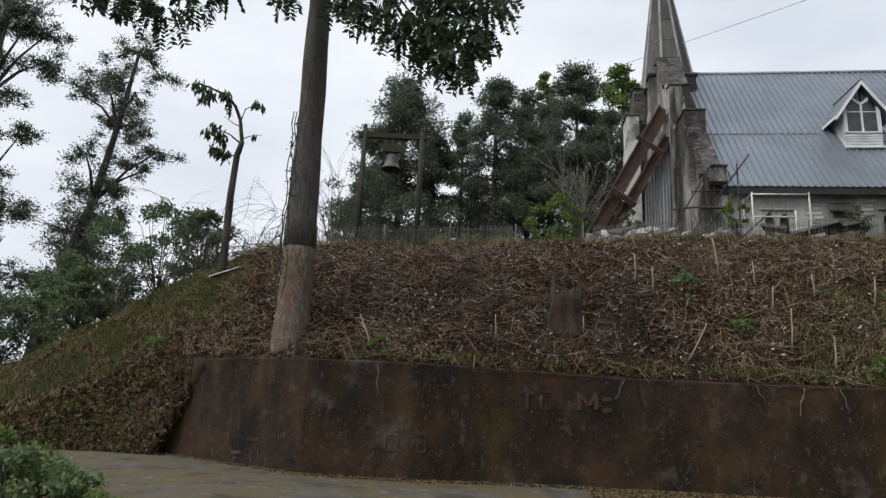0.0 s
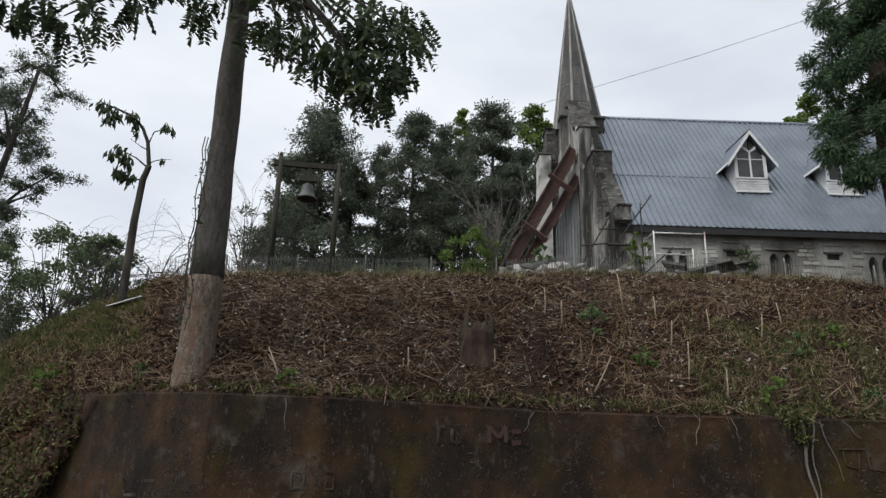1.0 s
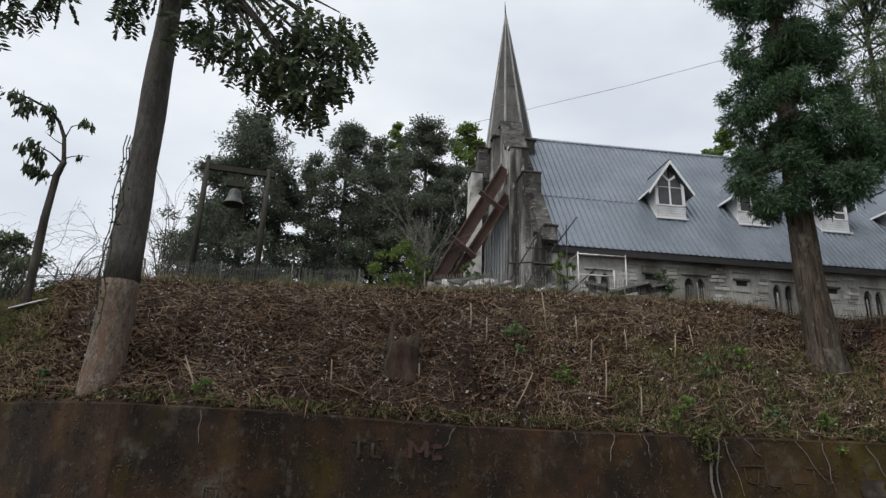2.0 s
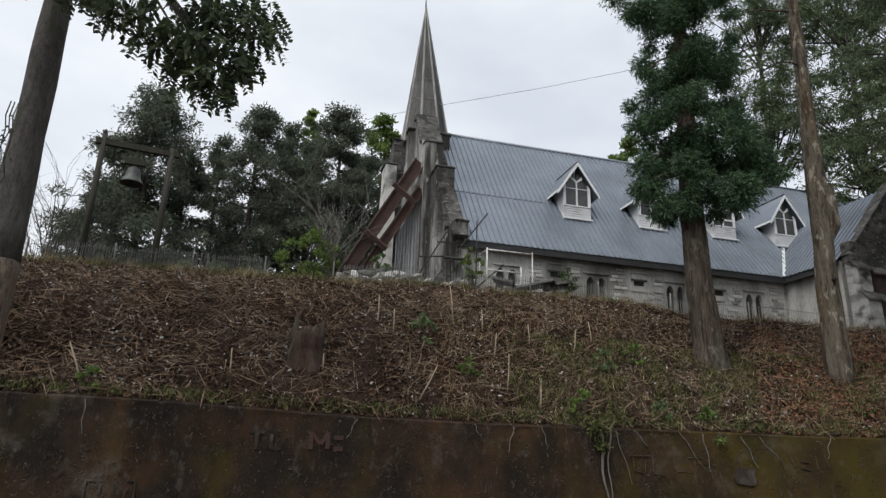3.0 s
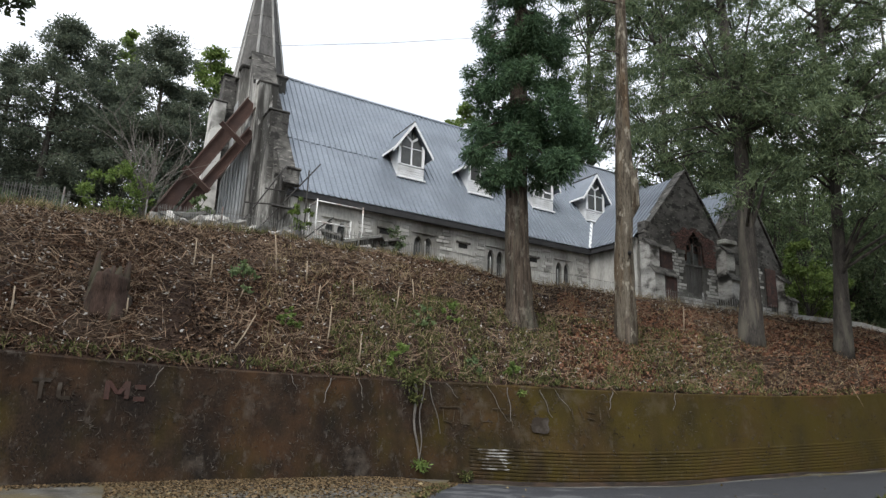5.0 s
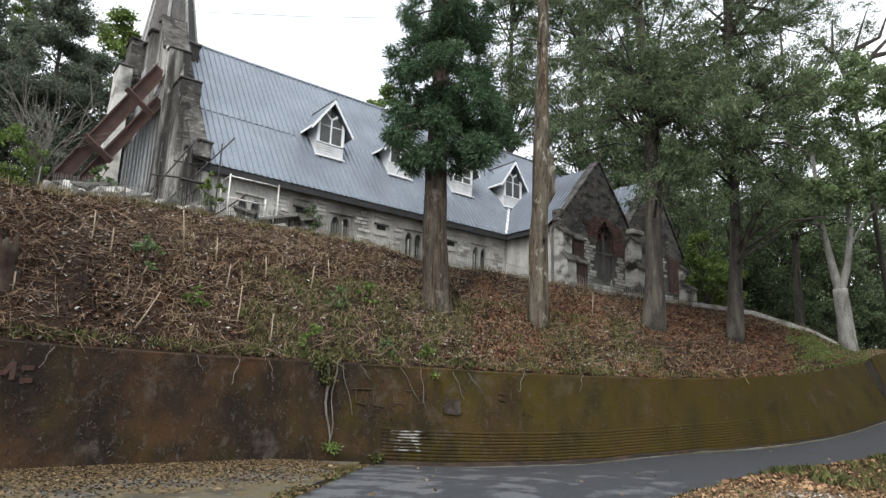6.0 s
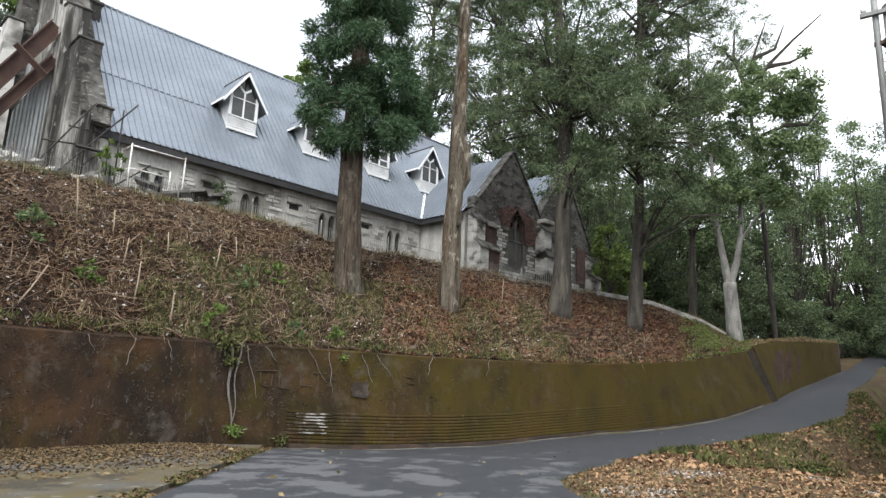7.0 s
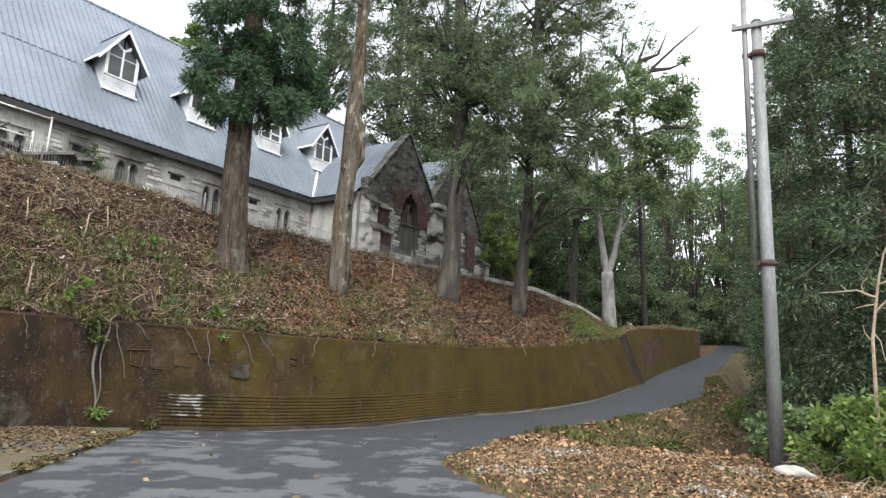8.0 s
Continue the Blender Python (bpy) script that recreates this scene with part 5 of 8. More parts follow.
def broadleaf(name, x, y, height, spread, n_leaf, material, label, crown_base=0.35, trunk_r=0.2, leaf=(0.16, 0.09), seed=1, n_clump=60, clump_r=0.22, bark=None, category="tree", flat=0.75, z=None, shell=0.3):
    """A broadleaf tree or bush: forked limbs ending in uneven clumps of leaves."""
    rr = random.Random(seed)
    t, z0 = tree_base(name, x, y, label, z=z)
    t["category"] = category
    fork = Vector((rr.uniform(-.1, .1), rr.uniform(-.1, .1), 1)) * height * max(0.08, crown_base * 0.9)
    v, f, cen, rad_ = [], [], [], []
    tube_into(v, f, [(0, 0, 0), fork * 0.5, fork], [trunk_r * 1.2, trunk_r, trunk_r * 0.8], 8)
    for i in range(n_clump):
        a, h = rr.uniform(0, 2 * math.pi), rr.random()
        env = spread * math.sin(math.pi * (0.15 + 0.8 * h)) * math.sqrt(rr.random())
        c = Vector((math.cos(a) * env, math.sin(a) * env, height * (crown_base + (1 - crown_base) * h)))
        cen.append(c)
        rad_.append(spread * clump_r * rr.uniform(0.6, 1.3))
        if i % 2 == 0:
            m = fork.lerp(c, 0.5) + Vector((rr.uniform(-1, 1), rr.uniform(-1, 1), 0.5)) * spread * 0.08
            tube_into(v, f, [fork, m, c], [trunk_r * 0.4, trunk_r * 0.22, 0.012], 5, False)
    branchwork(v, f, bark or M_BARK_DK, t, smooth=True)
    pos, out = clumps(cen, rad_, n_leaf, flat, shell)
    leaf_cloud("crown", pos, out, leaf[0], leaf[1], material, t, jitter=0.8)
    return t


def bare(name, x, y, height, spread, label, seed, material, n=16, levels=3, r0=0.05, arch=0.0, z=None, category="tree", stem=True):
    """A leafless tree or shrub: recursive twigs."""
    rr = random.Random(seed)
    t, z0 = tree_base(name, x, y, label, z=z)
    t["category"] = category
    v, f = [], []

    def grow(p, d, ln, r, lev):
        pts = [p]
        q = p
        for k in range(4):
            d = (d + Vector((rr.uniform(-1, 1), rr.uniform(-1, 1), rr.uniform(-0.7, 0.7))) * 0.22 + Vector((0, 0, -arch * (k + 1) * 0.25))).normalized()
            q = q + d * ln / 4
            pts.append(q)
        tube_into(v, f, pts, [r, r * 0.85, r * 0.7, r * 0.55, r * 0.4], 5 if lev > 1 else 4, False)
        if lev > 0:
            for _ in range(rr.randint(3, 5)):
                s = pts[rr.randint(1, 4)]
                e = (d + Vector((rr.uniform(-1, 1), rr.uniform(-1, 1), rr.uniform(-0.3, 0.8))) * 0.85).normalized()
                grow(s, e, ln * rr.uniform(0.45, 0.7), r * 0.5, lev - 1)

    if stem:
        grow(Vector((0, 0, 0)), Vector((0, 0, 1)), height * 0.5, r0, levels)
    for _ in range(n):
        a = rr.uniform(0, 2 * math.pi)
        k = rr.uniform(0.15, 1)
        d = Vector((math.cos(a) * spread / height * k * 1.4, math.sin(a) * spread / height * k * 1.4, 1)).normalized()
        grow(Vector((0, 0, height * (0.25 if stem else 0.0) * rr.random())), d, height * rr.uniform(0.5, 0.85), r0 * 0.6, levels - 1)
    branchwork(v, f, material, t)
    return t


def along(az, d, el):
    """World point by bearing, distance and rise from the eye."""
    x, y = polar(az, d)
    return Vector((x, y, 1.55 + d * math.tan(radians(el))))


# ---- the big pinnate-leaved tree on the wall's edge
x, y = polar(-13.65, 16.0)
M_BARK_UP = mat("upper_bark", (0.045, 0.041, 0.037), (0.130, 0.119, 0.108), 3.0, 0.95, 1.0, (0.06, 0.06, 0.045), 14, stretch=(3, 3, 0.8), bdist=0.05)
t, z0 = tree_base("ash_tree", x, y, "tall straight tree with pale lower bark and feathery leaves", z=2.35)
off = Vector((x, y, z0))
path = [Vector((0, 0, -0.2)), along(-13.66, 16.0, 7.5) - off, along(-13.67, 16.0, 12.5) - off, along(-13.72, 16.0, 24) - off, along(-13.95, 16.0, 33) - off, along(-14.2, 14.5, 42) - off]
make_trunk(t, path[:3], [0.50, 0.405, 0.378], mat("pale_scaly_bark", (0.06, 0.045, 0.035), (0.23, 0.185, 0.145), 3.5, 0.95, 1.0, (0.15, 0.09, 0.062), 14, stretch=(3, 3, 1.1), bdist=0.07, c3_at=0.58), "pale pinkish scaly lower trunk", rough=0.05, flutes=0.06)
up = make_trunk(t, path[2:], [0.382, 0.33, 0.285, 0.22], M_BARK_UP, "grey-brown upper trunk", rough=0.05)
up.name = "upper_trunk"
# hanging limbs and pinnate leaves
limb_v, limb_f = [], []
stems = []
rr = random.Random(5)
crown_c = along(-13.9, 14.5, 38) - off
bunch = [(-33.5, 15.0, 29.6, 0.5), (-31, 15.0, 29.0, 0.5), (-28.6, 15.0, 29.6, 0.5), (-26.8, 15.0, 28.9, 0.5), (-24.6, 15.0, 30.6, 0.5), (-21.6, 14.6, 31.8, 0.5), (-16.4, 14.0, 33.2, 0.35),
         (-11.4, 13.8, 33.0, 0.45), (-9.4, 13.5, 33.0, 0.55), (-7.6, 13.3, 32.8, 0.45), (-5.2, 13.2, 31.2, 0.4), (-3.6, 13.1, 32.4, 0.7), (-3.0, 13.0, 30.4, 0.6), (-1.2, 12.9, 31.0, 0.75), (-0.4, 12.8, 29.6, 0.6), (0.9, 12.8, 29.0, 0.45), (1.0, 12.8, 31.4, 0.75), (2.4, 12.8, 31.6, 0.55), (3.4, 12.9, 33.4, 0.6),
         (-2.2, 13.2, 34.6, 0.9), (0.5, 12.8, 34.6, 0.9), (2.6, 12.8, 35.6, 0.8), (-8, 13.6, 36, 1.2), (-14, 13.2, 37, 1.3), (-18, 14, 35.6, 1.1), (-22, 15.0, 34.6, 1.0), (-26, 15, 33.5, 0.9), (-30, 15, 32.4, 0.8), (-10, 15.5, 40, 1.5), (-16, 15.5, 40, 1.5), (-4, 14.5, 40.5, 1.4), (-34, 15, 32, 0.7), (-37, 15, 31.5, 0.7)]
for az, d, el, r in bunch:
    c = along(az - 1.0, d, el + 0.8) - off
    tube_into(limb_v, limb_f, [crown_c + Vector((0, 0, -0.6)), crown_c.lerp(c, 0.55) + Vector((0, 0, 0.5)), c + Vector((0, 0, 0.35 * r))], [0.09, 0.05, 0.015], 5, False)
    for _ in range(int(25 * r * r + 7)):
        u = Vector((rr.gauss(0, 1), rr.gauss(0, 1), rr.gauss(0, 1))).normalized() * r * (0.2 + 0.62 * rr.random())
        stems.append((c + Vector((u.x, u.y, u.z * 0.8)), Vector((u.x, u.y, -0.25 - 0.3 * rr.random())).normalized()))
branchwork(limb_v, limb_f, M_BARK_DK, t)
cen, dr = [], []
for p, d in stems:
    ln = rr.uniform(0.42, 0.62)
    s = d.cross(Vector((rr.gauss(0, 1), rr.gauss(0, 1), rr.gauss(0, 0.4)))).normalized()
    for k in range(8):
        q = p + d * ln * (k + 1) / 8 + Vector((0, 0, -0.12 * ((k + 1) / 8) ** 2))
        for sg in (-1, 1):
            e = (s * sg + d * 0.6).normalized()
            cen.append(q + e * 0.08)
            dr.append(e)
leaf_cloud("crown", np.array(cen), np.array(dr), 0.20, 0.095, M_LEAF_AS, t, "dark feathery hanging leaves", 0.16)
# creeper hanging beside the trunk
cv, cf = [], []
for k in range(3):
    tube_into(cv, cf, wiggle(along(-15.4 + 0.25 * k, 14.3, 24) - off, along(-15.5 + 0.3 * k, 14.3, 8) - off, 14, 0.06, k), [0.012] * 15, 4, False)
link_mesh("creeper", cv, cf, M_TWIG_DK, t)
pp, oo = clumps([tuple(along(-15.3 + 0.2 * (k % 3), 14.3, 9 + k) - off) for k in range(15)], [0.14] * 15, 240, 1, 0.2)
leaf_cloud("creeper_leaves", pp, oo, 0.07, 0.05, M_LEAF_AS, t)

# ---- thin tree with few large drooping leaves
x, y = polar(-19.55, 22.6)
t, z0 = tree_base("sapling", x, y, "thin dark young tree with few large drooping leaves")
off = Vector((x, y, z0))
P = lambda az, el, d=22.6: along(az, d, el) - off
make_trunk(t, [Vector((0, 0, -0.1)), P(-19.65, 16.3), P(-19.55, 19.6), P(-19.25, 20.8)], [0.14, 0.12, 0.11, 0.09], M_BARK_DK, sides=9)
tv, tf = [], []
for path, r in (([P(-19.25, 20.7), P(-19.64, 22.6), P(-20.2, 23.6), P(-21.0, 24.3), P(-22.5, 24.66), P(-23.6, 24.8)], 0.075), ([P(-19.6, 22.4), P(-19.3, 23.5), P(-18.25, 24.1)], 0.03), ([P(-19.3, 20.6), P(-20.3, 21.2), P(-21.6, 21.6)], 0.035), ([P(-19.6, 19.6), P(-20.35, 19.5), P(-21.6, 19.7)], 0.03),
                ([P(-19.3, 21.0), P(-18.8, 21.3), P(-18.3, 21.5), P(-17.6, 21.6)], 0.02), ([P(-19.55, 22.0), P(-20.2, 22.2), P(-21.0, 22.6)], 0.02)):
    tube_into(tv, tf, path, [r * (1 - 0.7 * i / (len(path) - 1)) for i in range(len(path))], 6, False)
branchwork(tv, tf, M_BARK_DK, t)
pp, oo = clumps([tuple(P(a, e)) for a, e in ((-23.7, 24.5), (-23.0, 24.3), (-22.4, 24.0), (-22.9, 23.6), (-21.2, 24.2), (-20.8, 23.6), (-20.6, 23.0), (-18.5, 23.9), (-18.0, 23.8), (-21.7, 21.5), (-21.2, 21.0), (-20.8, 20.6), (-22.1, 20.9), (-21.6, 19.6), (-21.0, 19.5), (-20.4, 19.3), (-18.3, 21.2))], [0.26, 0.28, 0.24, 0.24, 0.26, 0.2, 0.14, 0.18, 0.16, 0.22, 0.26, 0.22, 0.2, 0.24, 0.28, 0.26, 0.10], 420, 1.0, 0.2)
oo = oo * 0.3 + np.array([0, 0, -1.0])
leaf_cloud("crown", pp, oo, 0.30, 0.11, M_LEAF_AS, t, jitter=0.25)

# ---- two tall ragged pines beyond the western shoulder
def ragged_pine(az0, d, pts, clump_list, label, seed, r0=0.5):
    x, y = polar(az0, d)
    t, z0 = tree_base("pine_tree", x, y, label, z=min(ground_z(x, y), 2.0))
    off = Vector((x, y, z0))
    path = [Vector((0, 0, -0.3))] + [along(a, d, e) - off for a, e in pts]
    make_trunk(t, path, [r0 * (1 - 0.8 * i / (len(path) - 1)) for i in range(len(path))], M_BARK_DK, sides=9)
    rr = random.Random(seed)
    v, f, cen, rd = [], [], [], []
    for _ in range(60):
        k = (0.08 + 0.92 * rr.random() ** 1.5) * (len(path) - 1)
        c = path[int(min(k, len(path) - 2))].lerp(path[int(min(k, len(path) - 2)) + 1], k - int(min(k, len(path) - 2)))
        wide = 1.25 - 0.6 * k / (len(path) - 1)
        cen.append(c + Vector((rr.gauss(0, wide), rr.gauss(0, wide), 0)))
        rd.append(rr.uniform(0.5, 1.1))
    for a, e, r in clump_list:
        c = along(a, d + rr.uniform(-1.5, 1.5), e) - off
        near = min(path, key=lambda q: (q - c).length + 2.0 * max(0, q.z - c.z))
        b = near.lerp(c, 0.5) + Vector((0, 0, 0.4))
        tube_into(v, f, [near, b, c], [0.13, 0.08, 0.03], 5, False)
        for _ in range(7):
            o = Vector((rr.gauss(0, 0.6), rr.gauss(0, 0.6), rr.gauss(0, 0.35))) * r
            cen.append(c + o)
            rd.append(r * rr.uniform(0.45, 0.8))
            tube_into(v, f, [c - o * 0.1, c + o], [0.03, 0.01], 4, False)
    branchwork(v, f, M_BARK_DK, t)
    pp, oo = clumps(cen, rd, 260 * len(cen), 0.7, 0.1)
    leaf_cloud("crown", pp, oo, 0.20, 0.07, M_LEAF_DK, t, jitter=0.6)
    return t


ragged_pine(-32.0, 45, [(-31.5, 5), (-30.8, 9.5), (-29.7, 14), (-28.9, 20), (-28.2, 26)], [(-27.6, 26.3, 1.3), (-29.6, 25.4, 1.0), (-26.4, 24.6, 1.0), (-30.4, 23.4, 1.3), (-31.6, 21.8, 1.1), (-28.0, 23.0, 1.0), (-29.4, 20.6, 1.0), (-27.3, 20.0, 1.0), (-25.6, 18.8, 1.3), (-26.3, 17.2, 0.9), (-30.8, 17.6, 1.0),
              (-31.0, 14.6, 1.3), (-28.4, 15.2, 1.2), (-27.6, 12.8, 0.8), (-31.6, 11.6, 1.7), (-29.6, 12.6, 1.4), (-30.6, 9.5, 1.8), (-32.2, 8.0, 1.6), (-29.0, 9.0, 1.2), (-31.2, 6.6, 2.0), (-29.6, 6.0, 1.6), (-33.4, 5.2, 1.3)], "tall ragged dark pine leaning beyond the slope", 3)
ragged_pine(-38.5, 42, [(-38.3, 10), (-38.0, 20), (-37.6, 30)], [(-36.4, 25.6, 1.7), (-34.6, 23.6, 1.2), (-37.4, 27.8, 1.5), (-35.0, 25.4, 1.1), (-36.8, 20.4, 0.9), (-35.4, 17.8, 0.8), (-37.2, 13.4, 1.2), (-35.6, 12.4, 1.0), (-36.6, 9.8, 1.0), (-38.4, 22.8, 1.3), (-38.2, 16.8, 1.2), (-35.4, 8.2, 0.9), (-38.6, 7.0, 1.2)], "tall ragged pine at the western edge", 4)

# ---- scrub on the western shoulder
for k, (az, d, h, sp, m) in enumerate(((-27.8, 33, 5.0, 2.6, M_LEAF_MD), (-24.2, 31, 4.6, 2.4, M_LEAF_MD), (-21.2, 29, 3.4, 1.8, M_LEAF_MD), (-31.5, 36, 3.6, 2.4, M_LEAF_MD), (-29.5, 31, 2.8, 1.6, M_LEAF_LT), (-34.5, 38, 3.2, 2.6, M_LEAF_DK), (-37.5, 40, 3.4, 2.6, M_LEAF_DK))):
    x, y = polar(az, d)
    broadleaf("bush", x, y, h, sp, 5200, m, "dense green scrub at the crest of the slope", 0.05, 0.08, (0.17, 0.09), seed=20 + k, n_clump=50, category="bush")
for k, (az, d, h, sp) in enumerate(((-24.0, 27, 5.2, 4.0), (-20.8, 26, 5.0, 4.0), (-17.0, 25, 3.8, 3.2), (-26.5, 29, 4.6, 3.4))):
    x, y = polar(az, d)
    bare("bare_shrub", x, y, h, sp, "leafless arching shrub at the crest", 30 + k, M_TWIG_DK, 13, 3, 0.032, 0.42, category="shrub", stem=False)
for k, (az, d, h, sp) in enumerate(((-10.6, 30, 5.6, 1.1), (-9.6, 32, 4.6, 0.9))):
    x, y = polar(az, d)
    bare("bare_tree", x, y, h, sp, "pale leafless small tree behind the fence", 40 + k, M_TWIG_DK, 5, 3, 0.05)

# ---- dark conifers behind the bell frame
for k, (az, d, el, r, bf, n) in enumerate(((-4.6, 40, 27.2, 3.3, 0.06, 26000), (-8.0, 44, 18.5, 2.2, 0.05, 9000), (-1.4, 42, 22.4, 2.4, 0.05, 13000), (1.2, 45, 24.6, 2.2, 0.12, 11000), (4.2, 41, 28.2, 2.4, 0.12, 15000), (7.3, 44, 26.6, 2.6, 0.08, 15000),
                                           (9.4, 47, 26.4, 2.8, 0.05, 15000), (11.8, 40, 28.6, 2.7, 0.05, 20000), (14.3, 43, 25.4, 2.6, 0.03, 17000), (16.6, 46, 23.0, 2.4, 0.03, 12000), (5.8, 50, 22, 2.6, 0.05, 9000), (-6.2, 48, 23, 2.6, 0.05, 9000), (2.6, 48, 19.5, 2.8, 0.02, 9000))):
    x, y = polar(az, d)
    zt = 1.55 + d * math.tan(radians(el))
    zg = ground_z(x, y)
    conifer(x, y, zt - zg, r * 1.15, bf, int(n * 2.1), M_LEAF_DK, "dark dense conifer behind the bell frame", seed=50 + k, group="conifers behind the bell frame", droop=0.12, density=0.95, leaf=(0.22, 0.085))
for k, (az, d, el, sp, h) in enumerate(((15.8, 52, 28.4, 3.2, 9.0), (17.6, 53, 25.6, 2.4, 7.5), (8.9, 55, 28.2, 1.8, 7.0), (39.6, 55, 26.4, 2.6, 8.0), (37.6, 56, 25.2, 1.6, 7.0))):
    x, y = polar(az, d)
    zt = 1.55 + d * math.tan(radians(el))
    broadleaf("broadleaf_tree", x, y, zt - 9.0, sp, 9000, M_LEAF_BR, "bright spring-green broadleaf tree behind the church", 0.45, 0.2, (0.30, 0.18), seed=70 + k, n_clump=70, z=9.0)
for k, (az, d, h, sp) in enumerate(((-0.5, 30, 2.0, 1.5), (2.2, 31, 2.4, 1.6), (5.0, 30, 2.0, 1.6), (7.0, 29, 1.6, 1.2), (-6.0, 30, 1.6, 1.2))):
    x, y = polar(az, d)
    broadleaf("bush", x, y, h, sp, 3000, M_LEAF_MD, "mid-green undergrowth behind the fence", 0.05, 0.05, (0.14, 0.07), seed=80 + k, n_clump=40, category="bush")
x, y = polar(9.8, 23.6)
broadleaf("bush", x, y, 2.4, 1.15, 4200, M_LEAF_BR, "fresh green bush growing at the fence", 0.05, 0.05, (0.12, 0.06), seed=90, n_clump=45, category="bush")
x, y = polar(11.9, 23.8)
bare("bare_shrub", x, y, 4.2, 1.4, "upright leafless shrub beside the shores", 91, M_TWIG, 12, 2, 0.045, category="shrub")
x, y = polar(12.5, 23.2)
t = empty("stub_post", pose(x, y, ground_z(x, y)), "short mossy wooden stub in the bank", "post")
tube("post", [(0, 0, -0.2), (0.03, 0.02, 0.55)], [0.14, 0.11], M_BARK_WH, t, 9)
# small leafy sapling at the church corner
for k, (az, d, h) in enumerate(((24.6, 23.6, 1.9), (16.0, 23.4, 1.5))):
    x, y = polar(az, d)
    broadleaf("bush", x, y, h, 0.5, 420, M_LEAF_BR if k == 0 else M_LEAF_LT, "young leafy shoot before the church front", 0.3, 0.025, (0.2, 0.08), seed=95 + k, n_clump=14, category="bush")
x, y = polar(33.4, 24.9)
broadleaf("bush", x, y, 1.5, 0.8, 1000, M_LEAF_MD, "small bush beside the church wall", 0.05, 0.03, (0.1, 0.06), seed=98, n_clump=24, category="bush")

# ---- cryptomeria on the slope
x, y = polar(44.75, 21.4)
t, z0 = tree_base("cryptomeria", x, y, "tall cryptomeria with fluted brown trunk and dense crown")
off = Vector((x, y, z0))
P = lambda az, el, d=21.4: along(az, d, el) - off
make_trunk(t, [Vector((0, 0, -0.3)), P(44.7, 9), P(44.45, 13), P(44.3, 19), P(44.5, 30), P(45, 42)], [0.62, 0.44, 0.41, 0.37, 0.28, 0.1], M_BARK_RB, "fluted brown bark with an old scar", flutes=0.07)
sv, sf = [], []
tube_into(sv, sf, [P(44.0, 18.9, 21.25), P(43.75, 18.2, 21.1), P(43.7, 17.4, 21.15), P(43.9, 16.2, 21.2)], [0.05, 0.13, 0.11, 0.03], 9)
link_mesh("scar", sv, sf, M_PEEL, t, "pale torn branch scar")
rr = random.Random(12)
cen, rd, lv, lf = [], [], [], []
for i in range(215):
    el = 20.0 + 23 * rr.random() ** 0.9
    s = (el - 20) / 23
    half = (5.5 if el < 34 else 4.8) * (0.82 + 0.18 * math.sin(3.0 * s * math.pi + 0.6)) * (0.8 if s < 0.08 else 1)
    az = 44.9 + rr.uniform(-1, 1) * half
    d = 21.4 + rr.uniform(-1, 1) * 1.6
    c = P(az, el, d)
    cen.append(c)
    rd.append(rr.uniform(0.28, 0.62))
    if i % 2 == 0:
        b = P(44.6, el + 1.2)
        tube_into(lv, lf, [b, b.lerp(c, 0.6) + Vector((0, 0, 0.15)), c], [0.05, 0.035, 0.012], 5, False)
for az, el, r in ((49.8, 24.0, 0.7), (48.8, 23.4, 0.7), (47.8, 22.0, 0.6), (46.6, 21.2, 0.6), (50.6, 22.6, 0.5), (51.4, 22.0, 0.4), (49.6, 21.6, 0.5), (41.4, 20.0, 0.4), (42.2, 19.4, 0.35), (46.2, 19.6, 0.4), (47.6, 20.4, 0.5), (40.2, 27.6, 0.5), (39.8, 29.2, 0.4), (48.6, 22.4, 0.5), (38.9, 38, 0.6), (39.6, 40, 0.7)):
    cen.append(P(az, el))
    rd.append(r)
branchwork(lv, lf, M_BARK_RB, t)
pp, oo = clumps(cen, rd, 125000, 0.85, 0.3)
leaf_cloud("crown", pp, oo * 0.8 + np.array([0, 0, -0.35]), 0.20, 0.038, M_LEAF_CR, t, "dense dark green feathery crown")

# ---- dead standing trunk
x, y = polar(53.7, 22.4)
t, z0 = tree_base("dead_tree", x, y, "tall dead tree trunk with peeling grey-brown bark")
off = Vector((x, y, z0))
P = lambda az, el, d=22.4: along(az, d, el) - off
make_trunk(t, [Vector((0, 0, -0.3)), P(53.75, 13), P(54.0, 20), P(54.3, 34), P(54.6, 44)], [0.37, 0.31, 0.28, 0.2, 0.14], M_BARK_DT, "grey-brown flaking bark", rough=0.14)
sv, sf = [], []
tube_into(sv, sf, [P(54.5, 21.8, 22.3), P(54.85, 19.6, 22.25), P(54.9, 17.6, 22.3), P(54.45, 16.4, 22.35)], [0.02, 0.16, 0.15, 0.05], 8)
tube_into(sv, sf, [P(55.0, 20.0, 22.25), P(55.2, 20.9, 22.2)], [0.08, 0.01], 6)
link_mesh("broken_limb", sv, sf, M_BARK_DT, t, "dark broken limb stub")
# near-black ball set in the bark paints the hole's shade
bm = bmesh.new()
bmesh.ops.create_uvsphere(bm, u_segments=10, v_segments=6, radius=0.07)
part("knot_hole", bm, M_HOLE, t, "knot hole painted as a near-black ball").location = P(54.25, 13.6, 22.12)
link_mesh("peeled_foot", *(lambda vv, ff: (tube_into(vv, ff, [P(53.85, 5.6, 22.2), P(53.8, 7.4, 22.16), P(53.8, 8.6, 22.2), P(53.85, 9.3, 22.25)], [0.15, 0.13, 0.09, 0.02], 9), (vv, ff))[1])([], []), M_PEEL, t, "bare pale wood at the foot")
tv, tf = [], []
rr = random.Random(3)
